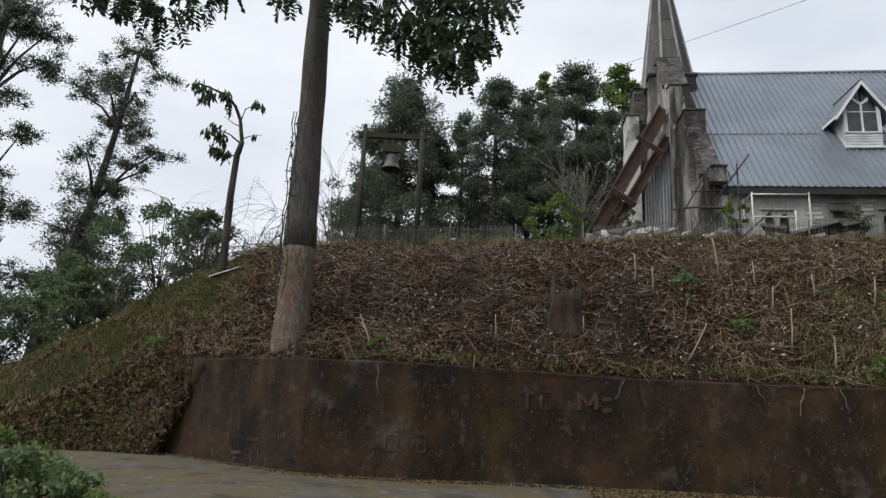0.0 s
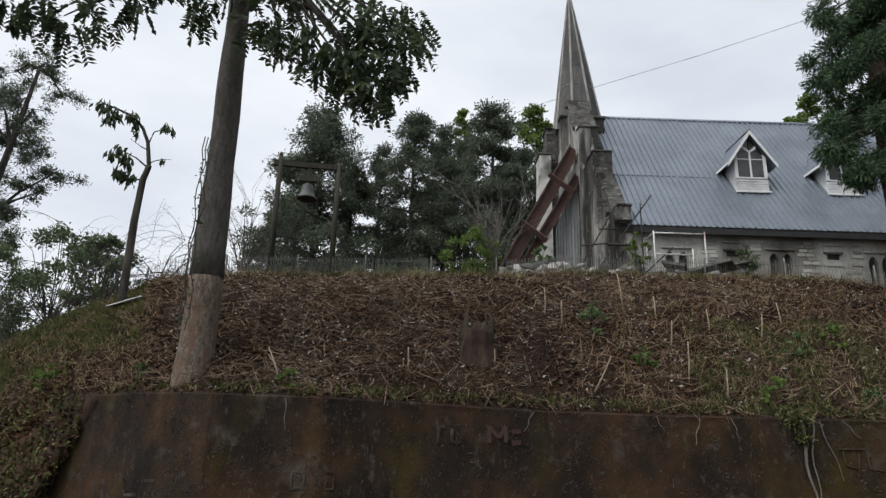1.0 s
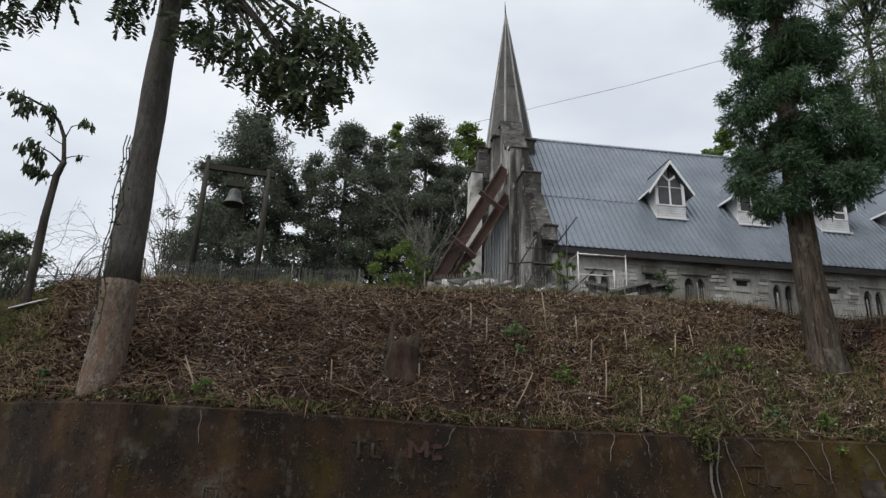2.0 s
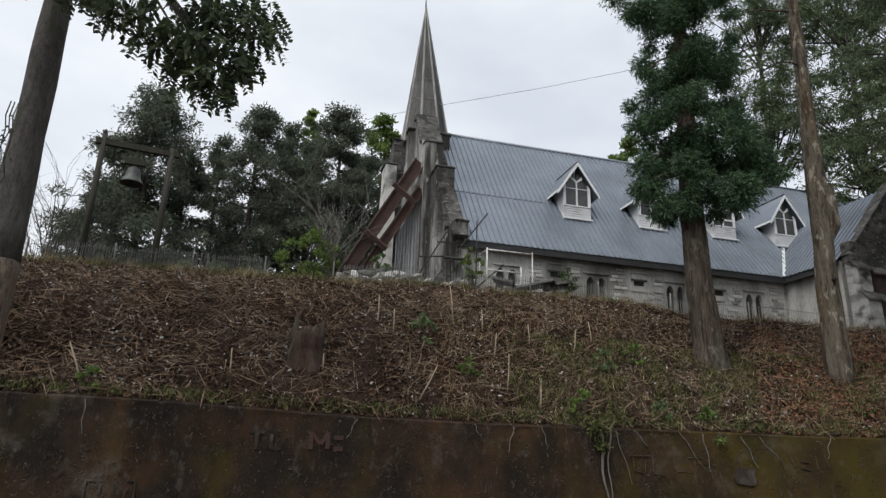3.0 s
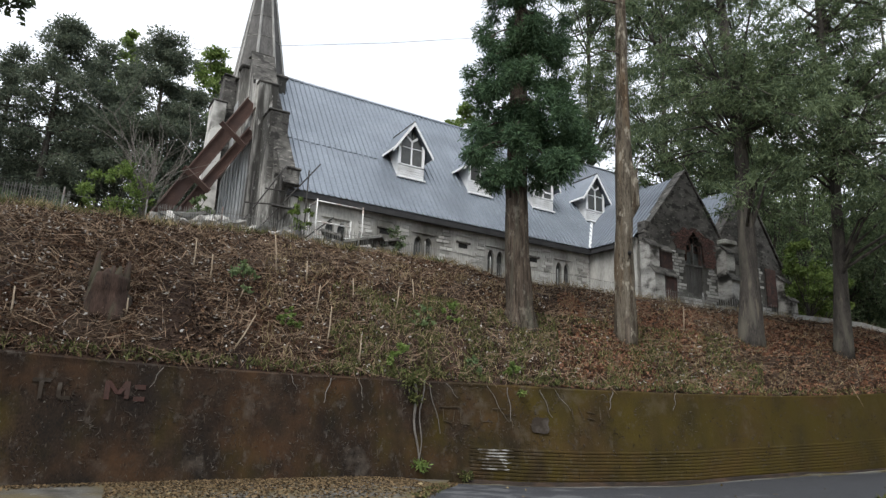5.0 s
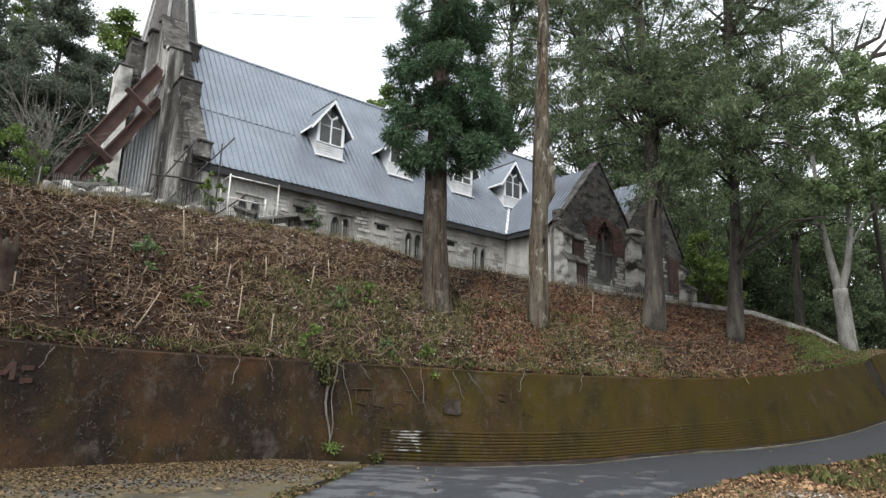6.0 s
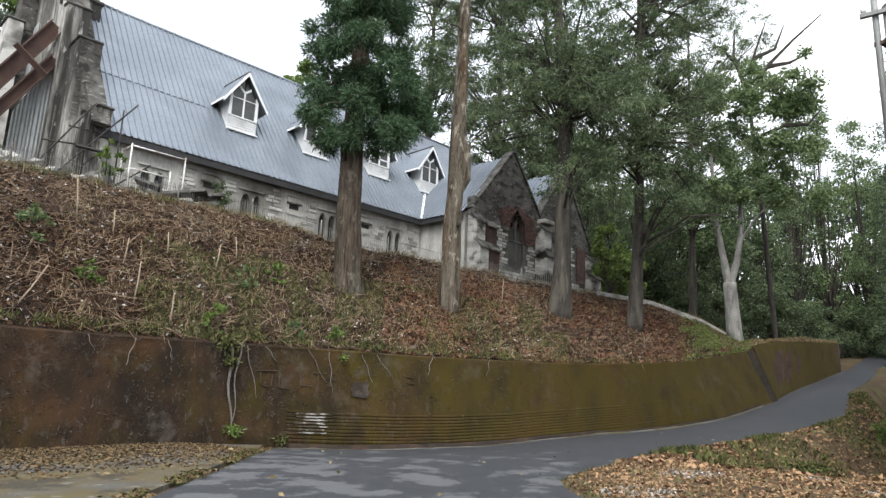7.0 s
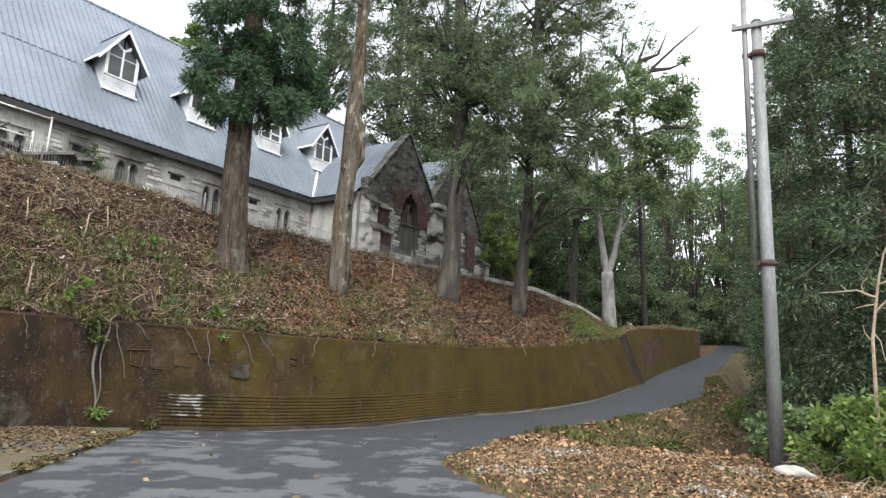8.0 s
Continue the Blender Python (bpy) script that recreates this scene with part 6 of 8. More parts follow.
for k in range(7):
    b = P(54.4, 30 + 2 * k)
    e = b + Vector((rr.uniform(-2.4, 2.4), rr.uniform(-1, 1), rr.uniform(-0.6, 0.8)))
    tube_into(tv, tf, wiggle(b, e, 4, 0.12, k), [0.05, 0.04, 0.03, 0.02, 0.01], 5, False)
branchwork(tv, tf, M_BARK_RB, t)

# ---- cedars on the eastern slope
def cedar(az, d, base_pts, r0, clump_rows, n, label, seed, leaf_m, fol=0.5, size=(0.22, 0.05)):
    x, y = polar(az, d)
    t, z0 = tree_base("cedar", x, y, label)
    off = Vector((x, y, z0))
    path = [Vector((0, 0, -0.3))] + [along(a, d, e) - off for a, e in base_pts]
    make_trunk(t, path, [r0 * (1.25 if i == 0 else 1 - 0.75 * i / (len(path) - 1)) for i in range(len(path))], M_BARK_DK, "dark weathered trunk", flutes=0.05, sides=12)
    rr = random.Random(seed)
    cen, rd, lv, lf = [], [], [], []
    for (a0, a1, e0, e1, m) in clump_rows:
        for _ in range(m):
            a, e = rr.uniform(a0, a1), rr.uniform(e0, e1)
            dd = d + rr.uniform(-3.0, 3.0)
            c = along(a, dd, e) - off
            below = [q for q in path if q.z < c.z + 0.5] or path[:1]
            b = below[-1].lerp(path[min(len(path) - 1, path.index(below[-1]) + 1)], 0.5 * rr.random())
            mid = b.lerp(c, 0.6) + Vector((0, 0, 0.5))
            tube_into(lv, lf, [b, mid, c], [0.075, 0.045, 0.012], 5, False)
            for j in range(6):
                q = mid.lerp(c, j / 4) + Vector((rr.gauss(0, 0.8), rr.gauss(0, 0.8), rr.gauss(0, 0.45)))
                cen.append(q)
                rd.append(rr.uniform(0.3, 0.8) * fol / 0.5)
    branchwork(lv, lf, M_BARK_DK, t)
    pp, oo = clumps(cen, rd, int(n * 1.15), 0.5, 0.0)
    leaf_cloud("crown", pp, oo + np.array([0, 0, -0.5]), size[0], size[1], leaf_m, t, jitter=0.5)
    return t


cedar(63.3, 27.0, [(63.6, 11), (63.75, 21), (63.2, 32), (62.6, 42)], 0.42, [(57, 67, 23, 43, 80), (64, 70, 17.5, 30, 34)], 56000, "cedar with a dark split trunk and airy crown", 5, M_LEAF_MD)
cedar(69.5, 30.5, [(69.9, 10), (70.3, 17), (70.6, 28), (70.8, 36)], 0.33, [(66, 78, 18, 35, 95), (69, 78, 14, 19, 16)], 52000, "slender cedar with drooping dark foliage", 6, M_LEAF_MD)
cedar(74.2, 50.0, [(74.4, 12), (74.6, 20), (74.8, 29)], 0.26, [(70.5, 81, 15, 31, 84), (73, 82, 13, 22, 22)], 50000, "cedar with a broad dark crown", 7, M_LEAF_MD, 0.6)
cedar(57.5, 44.0, [(57.6, 18), (57.8, 28), (58, 38)], 0.3, [(52, 63, 18, 40, 80)], 36000, "cedar standing behind the church", 8, M_LEAF_MD, 0.8, (0.34, 0.08))
cedar(51.0, 46.0, [(51, 20), (51.2, 30), (51.3, 38)], 0.28, [(46.5, 56, 22, 40, 60)], 28000, "cedar behind the church roof", 9, M_LEAF_MD, 0.8, (0.34, 0.08))
cedar(62.5, 46.0, [(62.4, 14), (62.2, 24), (62, 34)], 0.3, [(58, 69, 12, 36, 80)], 34000, "cedar behind the transept", 10, M_LEAF_MD, 0.8, (0.34, 0.08))

# ---- forked pale tree at the wall's end
x, y = polar(77.3, 43.0)
t, z0 = tree_base("forked_tree", x, y, "forked tree with pale lichen-covered bark")
off = Vector((x, y, z0))
P = lambda az, el, d=43.0: along(az, d, el) - off
make_trunk(t, [Vector((0, 0, -0.3)), P(77.2, 6.5), P(77.1, 8.7)], [0.48, 0.40, 0.38], M_BARK_WH, "pale lichened trunk")
tv, tf = [], []
for path, r in (([P(77.05, 8.5), P(76.7, 11), P(76.3, 14), P(76.2, 19)], 0.26), ([P(77.15, 8.5), P(77.8, 10.6), P(78.2, 13), P(78.3, 18)], 0.24), ([P(78.1, 12), P(79.5, 14), P(81.5, 15.5)], 0.09), ([P(76.4, 13), P(75, 15.5)], 0.08)):
    tube_into(tv, tf, path, [r * (1 - 0.6 * i / (len(path) - 1)) for i in range(len(path))], 9, False)
branchwork(tv, tf, M_BARK_WH, t, smooth=True)
rr = random.Random(31)
cen = [tuple(P(rr.uniform(74.5, 84), rr.uniform(14, 26), 43 + rr.uniform(-3, 3))) for _ in range(100)]
pp, oo = clumps(cen, [rr.uniform(0.5, 1.1) for _ in cen], 30000, 0.7, 0.1)
leaf_cloud("crown", pp, oo, 0.26, 0.13, M_LEAF_LT, t, jitter=0.9)
# dead crown above it
x, y = polar(80.2, 48.0)
t, z0 = tree_base("dead_tree", x, y, "bare dead branches above the green crowns", z=4.8)
off = Vector((x, y, z0))
P = lambda az, el, d=48.0: along(az, d, el) - off
tv, tf = [], []
tube_into(tv, tf, [Vector((0, 0, 0)), P(79.8, 16), P(79.3, 24)], [0.17, 0.15, 0.12], 8)
for k, path in enumerate(([P(79.3, 23), P(81, 25.5), P(83, 27.0), P(85.2, 28.4)], [P(81, 25.4), P(82.6, 25.4), P(84, 25.8)], [P(79.3, 23.5), P(79.8, 26), P(81.0, 28.6)], [P(79.3, 23.8), P(78.4, 26.5), P(78.6, 28.6)], [P(79.5, 20), P(82, 20.8), P(84.0, 23.4)], [P(82, 20.8), P(83.6, 20.6), P(84.6, 21.6)], [P(80, 26.2), P(81.6, 26.6), P(82.4, 28.2)], [P(78.6, 26), P(77.2, 27.6)])):
    tube_into(tv, tf, path, [0.19 * (1 - 0.8 * i / (len(path) - 1)) for i in range(len(path))], 5, False)
branchwork(tv, tf, M_TWIG_DK, t)

# ---- background wood to the east
for k, (az, d, el, sp, m, lb) in enumerate(((84.0, 72, 21.5, 4.0, M_LEAF_LT, "light green broadleaf tree over the road"), (86.4, 76, 20.5, 3.8, M_LEAF_LT, "light green broadleaf tree over the road"), (81.8, 70, 22, 3.8, M_LEAF_MD, "grey-green tree at the road's bend"), (88.6, 78, 14, 4.2, M_LEAF_MD, "grey-green tree at the road's bend"),
                                            (79.6, 66, 12.5, 4.0, M_LEAF_MD, "tree in the wood beyond the wall"), (76.4, 62, 13.0, 4.0, M_LEAF_MD, "tree in the wood beyond the wall"), (73.0, 60, 13.5, 4.2, M_LEAF_MD, "tree in the wood beyond the wall"), (70.0, 58, 14, 4.2, M_LEAF_MD, "dark tree in the wood beyond the church"), (65.0, 54, 22, 4.2, M_LEAF_LT, "tree in the wood behind the church"), (67.6, 56, 21, 4.2, M_LEAF_LT, "tree in the wood behind the church"), (70.6, 60, 20, 4.6, M_LEAF_MD, "tree in the wood behind the church"), (73.8, 62, 18, 4.6, M_LEAF_LT, "tree in the wood behind the church"), (77.6, 66, 16, 4.6, M_LEAF_MD, "tree in the wood beyond the wall"))):
    x, y = polar(az, d)
    zg = ground_z(x, y)
    broadleaf("broadleaf_tree", x, y, 1.55 + d * math.tan(radians(el)) - zg, sp, 9000, m, lb, 0.12, 0.25, (0.30, 0.15), seed=110 + k, n_clump=110, z=zg)
for k, (az, d) in enumerate(((67.6, 41), (68.6, 43), (66.6, 44))):
    x, y = polar(az, d)
    zg = ground_z(x, y)
    broadleaf("bush", x, y, 5.0 - k, 1.6, 4200, M_LEAF_BR, "bright green sapling beside the church end", 0.1, 0.06, (0.22, 0.12), seed=130 + k, n_clump=50, category="bush", z=zg)
for k, (az, d, el, r, n, bf) in enumerate(((91.2, 34, 27, 2.3, 18000, 0.1), (93.0, 30, 33, 3.0, 24000, 0.08), (95.6, 27, 33, 3.2, 24000, 0.12), (97.6, 25, 34, 3.2, 22000, 0.1), (101, 26, 34, 3.4, 16000, 0.1), (91.6, 42, 25, 2.8, 16000, 0.05), (93.4, 40, 28, 3.4, 16000, 0.05), (97, 38, 30, 3.6, 14000, 0.05), (90.4, 54, 20, 2.8, 12000, 0.05), (89.4, 62, 15, 2.6, 9000, 0.02), (89.9, 46, 25, 2.3, 14000, 0.05), (88.4, 70, 17, 3.0, 11000, 0.04))):
    x, y = polar(az, d)
    zg = ground_z(x, y)
    conifer(x, y, 1.55 + d * math.tan(radians(el)) - zg, r, bf, int(n * 1.15), M_LEAF_RT, "tall green conifer beyond the lane", seed=140 + k, group="conifers beyond the lane", droop=0.45, density=0.85, leaf=(0.22, 0.06), z=zg, trunk_r=0.22, bark=M_BARK_RB)
for k, (az, d, h, sp) in enumerate(((82.5, 66, 4.0, 3.0), (84.6, 72, 4.5, 3.4), (86.6, 74, 4.5, 3.6), (88.8, 72, 5.0, 3.6), (91.0, 66, 5.0, 3.4), (80.6, 64, 4.5, 3.0), (85.6, 80, 6.0, 4.0), (87.8, 82, 6.0, 4.0), (78.2, 62, 4.5, 3.0), (76.0, 58, 4.0, 2.8), (73.6, 56, 4.0, 2.8))):
    x, y = polar(az, d)
    broadleaf("bush", x, y, h, sp, 5200, M_LEAF_MD, "dark green undergrowth at the edge of the wood", 0.02, 0.06, (0.26, 0.14), seed=160 + k, n_clump=50, category="bush")
# distant wooded hill that closes the view, one soft mass of leaves
fv = []
for k in range(560):
    az = rng.uniform(64, 112)
    d = rng.uniform(84, 104)
    x, y = polar(az, d)
    fv.append((x, y, rng.uniform(2, 1.55 + d * math.tan(radians(16)))))
pp, oo = clumps(fv, [rng.uniform(1.5, 3.5) for _ in fv], 100000, 0.8, 0.2)
tagged(leaf_cloud("far_woods", pp, oo, 0.7, 0.4, M_LEAF_RT, None, jitter=0.9), "dark distant woodland closing the lane", "woodland", kind="stuff")

# ---------------------------------------------------------------- litter and growth on the slope
M_LIT = mat("dead_leaf_litter", (0.015, 0.009, 0.006), (0.142, 0.088, 0.054), 0.8, 0.95, 0.0, (0.07, 0.036, 0.022), 6, rnd=0.7, spec=0.15)
M_STICK = mat("cut_twig", (0.036, 0.023, 0.016), (0.205, 0.148, 0.102), 0.8, 0.95, 0.0, None, 6, rnd=0.8, spec=0.15)
M_STAKE = mat("pale_cut_stick", (0.20, 0.155, 0.11), (0.36, 0.29, 0.21), 4, 0.9, 0.3, None, 20)
M_CHIP = mat("pale_chip", (0.14, 0.125, 0.11), (0.36, 0.34, 0.31), 2, 0.9, 0.0, None, 10, rnd=0.5)
M_GRASS = mat("dull_green_weed", (0.045, 0.055, 0.018), (0.13, 0.135, 0.05), 0.8, 0.85, 0.0, None, 6, rnd=0.7, spec=0.2, transl=0.3)
M_STRAW = mat("dry_straw", (0.13, 0.10, 0.05), (0.30, 0.24, 0.14), 0.8, 0.9, 0.0, None, 6, rnd=0.7, spec=0.2, transl=0.2)
M_REDL = mat("russet_leaf", (0.085, 0.04, 0.025), (0.19, 0.095, 0.055), 0.8, 0.9, 0.0, None, 6, rnd=0.7, spec=0.2)


def on_slope(n, az0=-40, az1=83, k0=0.0, k1=1.05, bias=None):
    """Random places on the slope with the slope's own tilt."""
    pos, tan = [], []
    while len(pos) < n:
        az = rng.uniform(az0, az1)
        k = rng.uniform(k0, k1)
        if bias is not None and rng.random() > bias(az, k):
            continue
        w, b = wall_top(az), lerp_table(BROW, az)
        d = w[0] + 0.45 + (b[0] - w[0] - 0.45) * k
        x, y = polar(az, d)
        pos.append((x, y, slope_z(az, d) + bumpy(x, y, 0.13) * min(1, k * 9)))
        g = (b[1] - w[2]) / (b[0] - w[0]) * (1.0 if k < 1 else 0.1)
        a = rng.uniform(0, 2 * math.pi)
        tan.append((math.cos(a), math.sin(a), g * math.cos(a - radians(90 - az))))
    return np.array(pos), np.array(tan)


def patchy(scale, cut, seed=0):
    return lambda az, k: 1.0 if noise.noise((az * scale, k * 5 * scale * 2, seed)) > cut else 0.15


def slope_at(az, el):
    """The distance at which the slope rises to a given angle from the eye."""
    d = lerp_table(WALL, az)[0] + 0.5
    while d < 60 and math.degrees(math.atan2(slope_z(az, d) - 1.55, d)) < el:
        d += 0.1
    return d


p, d = on_slope(85000, bias=patchy(0.22, -0.12, 21))
tagged(leaf_cloud("leaf_litter", p + np.array([0, 0, 0.04]), d, 0.125, 0.062, M_LIT, None, jitter=0.5), "brown dead leaves and chopped litter over the slope", "leaf litter", kind="stuff")
p, d = on_slope(30000, bias=patchy(0.35, -0.15, 4))
tagged(leaf_cloud("brushwood", p + np.array([0, 0, 0.07]), d, 0.55, 0.020, M_STICK, None, jitter=0.3), "cut twigs and brushwood strewn over the slope", "brushwood", kind="stuff")
p, d = on_slope(5000, -22, 78)
tagged(leaf_cloud("brushwood", p + np.array([0, 0, 0.10]), d, 1.1, 0.024, M_STICK, None, jitter=0.25), "long cut branches lying on the slope", "brushwood", kind="stuff")
p, d = on_slope(7000)
d[:, 2] += 1.0
tagged(leaf_cloud("stubble", p + np.array([0, 0, 0.12]), d, 0.36, 0.022, M_STICK, None, jitter=0.35), "short upright cut stems on the slope", "stubble", kind="stuff")
p, d = on_slope(3600, -16, 62, bias=patchy(0.3, -0.05, 7))
tagged(leaf_cloud("wood_chips", p + np.array([0, 0, 0.08]), d, 0.115, 0.055, M_CHIP, None, jitter=0.5), "pale chips and stones among the litter", "wood chips", kind="stuff")


def weeds(n, az0, az1, k0, k1, material, ln, wd, label, cut=-0.05, seed=0):
    p, d = on_slope(n, az0, az1, k0, k1, patchy(0.5, cut, seed))
    d = d * 0.5 + np.array([0, 0, 1.0])
    return tagged(leaf_cloud("weeds", p + np.array([0, 0, ln * 0.35]), d, ln, wd, material, None, jitter=0.35), label, "weeds", kind="stuff")


weeds(15000, -40, -18, 0.25, 1.05, M_GRASS, 0.34, 0.028, "rough green grass on the western shoulder", 0.0, 1)
weeds(5000, -40, -17, 0.0, 1.05, M_STRAW, 0.3, 0.025, "dry straw on the western shoulder", -0.1, 2)
weeds(9000, 28, 64, 0.0, 0.45, M_GRASS, 0.22, 0.035, "low green weeds above the wall", -0.05, 3)
weeds(5500, 22, 80, 0.0, 0.8, M_STRAW, 0.30, 0.02, "dry grass on the eastern slope", -0.1, 4)
weeds(2500, -20, 78, 0.0, 0.035, M_GRASS, 0.22, 0.03, "weeds along the top of the wall", -0.15, 5)
weeds(3000, -18, 78, 0.92, 1.08, M_STRAW, 0.5, 0.018, "tall dry grass along the crest", -0.1, 6)
weeds(2200, -20, 40, 0.93, 1.1, M_GRASS, 0.4, 0.02, "green grass along the fence", 0.0, 7)
weeds(4200, 73.2, 78.4, 0.0, 0.95, M_LEAF_BR, 0.2, 0.09, "bright green creeper below the path", 0.05, 8)
weeds(3200, 78.4, 84.3, 0.0, 1.0, M_STRAW, 0.3, 0.05, "yellowed turf on the far wall", -0.6, 9)
p, d = on_slope(16000, 48, 77, 0.0, 0.85, patchy(0.3, -0.1, 12))
tagged(leaf_cloud("leaf_litter", p + np.array([0, 0, 0.06]), d, 0.15, 0.08, M_REDL, None, jitter=0.4), "russet fallen leaves under the cedars", "leaf litter", kind="stuff")
bk, bd = [], []
for _ in range(9000):
    az = rng.uniform(-42, -22.3)
    d = lerp_table(WALL, az)[0] + rng.uniform(-0.35, 1.6)
    x, y = polar(az, d)
    bk.append((x, y, max(ground_z(x, y), road_z(x, y)) + 0.05 + (rng.random() * 0.2 if d > lerp_table(WALL, az)[0] else 0)))
    a = rng.uniform(0, 2 * math.pi)
    bd.append((math.cos(a), math.sin(a), rng.uniform(-0.5, 0.9)))
for _ in range(6000):
    i = int(rng.integers(0, 56))
    j = int(rng.integers(0, 12))
    q = Vector(bank_v[i * 13 + j]).lerp(Vector(bank_v[(i + 1) * 13 + j + 1]), rng.random()).lerp(Vector(bank_v[(i + 1) * 13 + j]), rng.random())
    out = Vector((-q.x, -q.y, 0)).normalized()
    bk.insert(0, tuple(q + out * 0.05)) if rng.random() < 0.55 else bk.append(tuple(q + out * 0.07))
    bd.append((rng.normal(0, 0.7), rng.normal(0, 0.7), rng.uniform(-0.9, 0.5)))
bk, bd = np.array(bk), np.array(bd)
tagged(leaf_cloud("leaf_litter", bk[:9000], bd[:9000], 0.16, 0.08, M_LIT, None, jitter=0.5), "brown litter on the foot of the western bank", "leaf litter", kind="stuff")
tagged(leaf_cloud("weeds", bk[9000:], bd[9000:] * 0.5 + np.array([0, 0, 0.7]), 0.2, 0.06, M_GRASS, None, jitter=0.5), "green weeds on the foot of the western bank", "weeds", kind="stuff")
# single leafy weeds that stand out
for k, (az, kk, h, m) in enumerate(((20.4, 0.32, 0.7, M_LEAF_LT), (24.6, 0.18, 0.45, M_LEAF_BR), (36.2, 0.25, 0.55, M_LEAF_LT), (38.6, 0.3, 0.5, M_LEAF_BR), (-6.0, 0.03, 0.35, M_LEAF_BR), (-23.5, 0.2, 0.6, M_LEAF_BR), (34.2, 0.02, 0.6, M_LEAF_BR), (40.8, 0.04, 0.4, M_LEAF_LT), (44.0, 0.03, 0.35, M_LEAF_BR), (-17.5, 0.08, 0.35, M_LEAF_LT))):
    w, b = lerp_table(WALL, az), lerp_table(BROW, az)
    x, y = polar(az, w[0] + 0.45 + (b[0] - w[0] - 0.45) * kk)
    broadleaf("weed", x, y, h * 1.3, h * 0.75, 300, m, "leafy green weed sprouting on the slope", 0.1, 0.012, (0.13, 0.06), seed=200 + k, n_clump=12, category="weed")
# standing cut sticks
for k, (az, e0, e1, d, tilt) in enumerate(((4.0, 5.4, 7.8, 15.8, 0.0), (20.0, 4.2, 7.3, 15.6, 0.5), (11.6, 6.2, 7.6, 16.4, 0.05), (20.0, 8.2, 9.6, 16.9, 0.35), (27.8, 4.8, 8.4, 16.2, 0.05), (26.6, 8.0, 10.2, 18.4, 0.1), (25.6, 10.3, 12.2, 20.0, -0.02), (29.8, 8.8, 11.0, 19.0, -0.05),
                                           (23.0, 10.8, 14.2, 20.6, -0.1), (16.2, 10.4, 13.2, 20.2, 0.0), (17.6, 9.6, 12.0, 18.8, 0.02), (33.6, 8.4, 10.4, 19.6, 0.1), (35.2, 9.4, 11.2, 20.4, -0.1), (-6.6, 4.0, 7.2, 15.4, -0.4), (58.3, 6.6, 9.0, 25.5, 0.05), (30.6, 3.4, 6.0, 15.8, 0.05))):
    d = slope_at(az, e0)
    p, q = along(az, d, e0), along(az, d, e1)
    x, y = p.x, p.y
    p.z = ground_z(x, y) - 0.1
    q = Vector((x + tilt * math.cos(radians(az)) * (q.z - p.z), y - tilt * math.sin(radians(az)) * (q.z - p.z), max(q.z, p.z + 0.5)))
    s = tagged(tube("stick", [p, p.lerp(q, 0.5) + Vector((0.02, 0, 0)), q], [0.022, 0.02, 0.014], M_STAKE, None, 6), "pale cut stick standing in the litter", "stick", "standing sticks")
# the old stump
M_STUMP = mat("rotten_stump", (0.022, 0.014, 0.011), (0.075, 0.046, 0.034), 3, 0.95, 0.8, (0.06, 0.055, 0.035), 16, stretch=(3, 3, 0.6))
x, y = polar(10.2, slope_at(10.2, 7.0))
st, z0 = tree_base("tree_stump", x, y, "old dark rotten tree stump on the slope")
st["category"] = "stump"
make_trunk(st, [Vector((0, 0, -0.3)), Vector((0, 0, 0.35)), Vector((0.02, 0, 0.72))], [0.58, 0.46, 0.43], M_STUMP, "dark rotten bark", rough=0.3, flutes=0.16)
for k, (sx, sy, hh, sr) in enumerate(((-0.30, 0.0, 1.25, 0.13), (-0.12, -0.2, 0.86, 0.14), (0.12, -0.15, 0.95, 0.12), (0.30, -0.05, 1.12, 0.12), (0.05, 0.2, 1.0, 0.14), (-0.22, 0.18, 0.9, 0.12), (0.24, 0.2, 0.8, 0.1))):
    tube("splinter", [(sx, sy, 0.45), (sx * 1.02, sy, 0.72), (sx * 1.05 + 0.02, sy, hh)], [sr, sr * 0.8, sr * 0.25], M_STUMP, st, 7)
# hanging roots and creepers over the wall's face
for k, (az, e0, e1, sway, r) in enumerate(((35.5, 2.6, -4.6, 0.6, 0.04), (36.3, 2.4, -4.4, -0.1, 0.022), (36.8, 2.2, -2.0, 1.2, 0.014), (43.6, 2.0, -0.8, 0.4, 0.014), (46.4, 1.9, -0.4, 1.0, 0.014), (41.9, 2.1, -0.6, 1.6, 0.01), (28.4, 2.3, 0.2, -0.5, 0.016), (52.4, 1.9, 0.4, -0.3, 0.014), (14.9, 2.5, 0.9, -0.7, 0.012), (57.4, 1.9, 0.5, -0.2, 0.012), (30.8, 2.3, 0.8, 0.4, 0.01), (38.4, 2.2, 1.0, 0.9, 0.01), (-6.2, 3.0, 0.5, 0.1, 0.01), (25.0, 2.4, 1.2, 0.6, 0.01), (47.6, 1.9, 0.2, 1.4, 0.01))):
    pts = [on_wall(az + sway * i / 8 + (0.16 if r > 0.02 else 0.07) * math.sin(1.1 * i + k), e0 + (e1 - e0) * i / 8, 0.06) for i in range(9)]
    root = tagged(tube("hanging_root", pts, [r * (1 - 0.06 * i) for i in range(9)], M_TWIG, None, 5), "dry root hanging over the retaining wall", "root", "hanging roots")
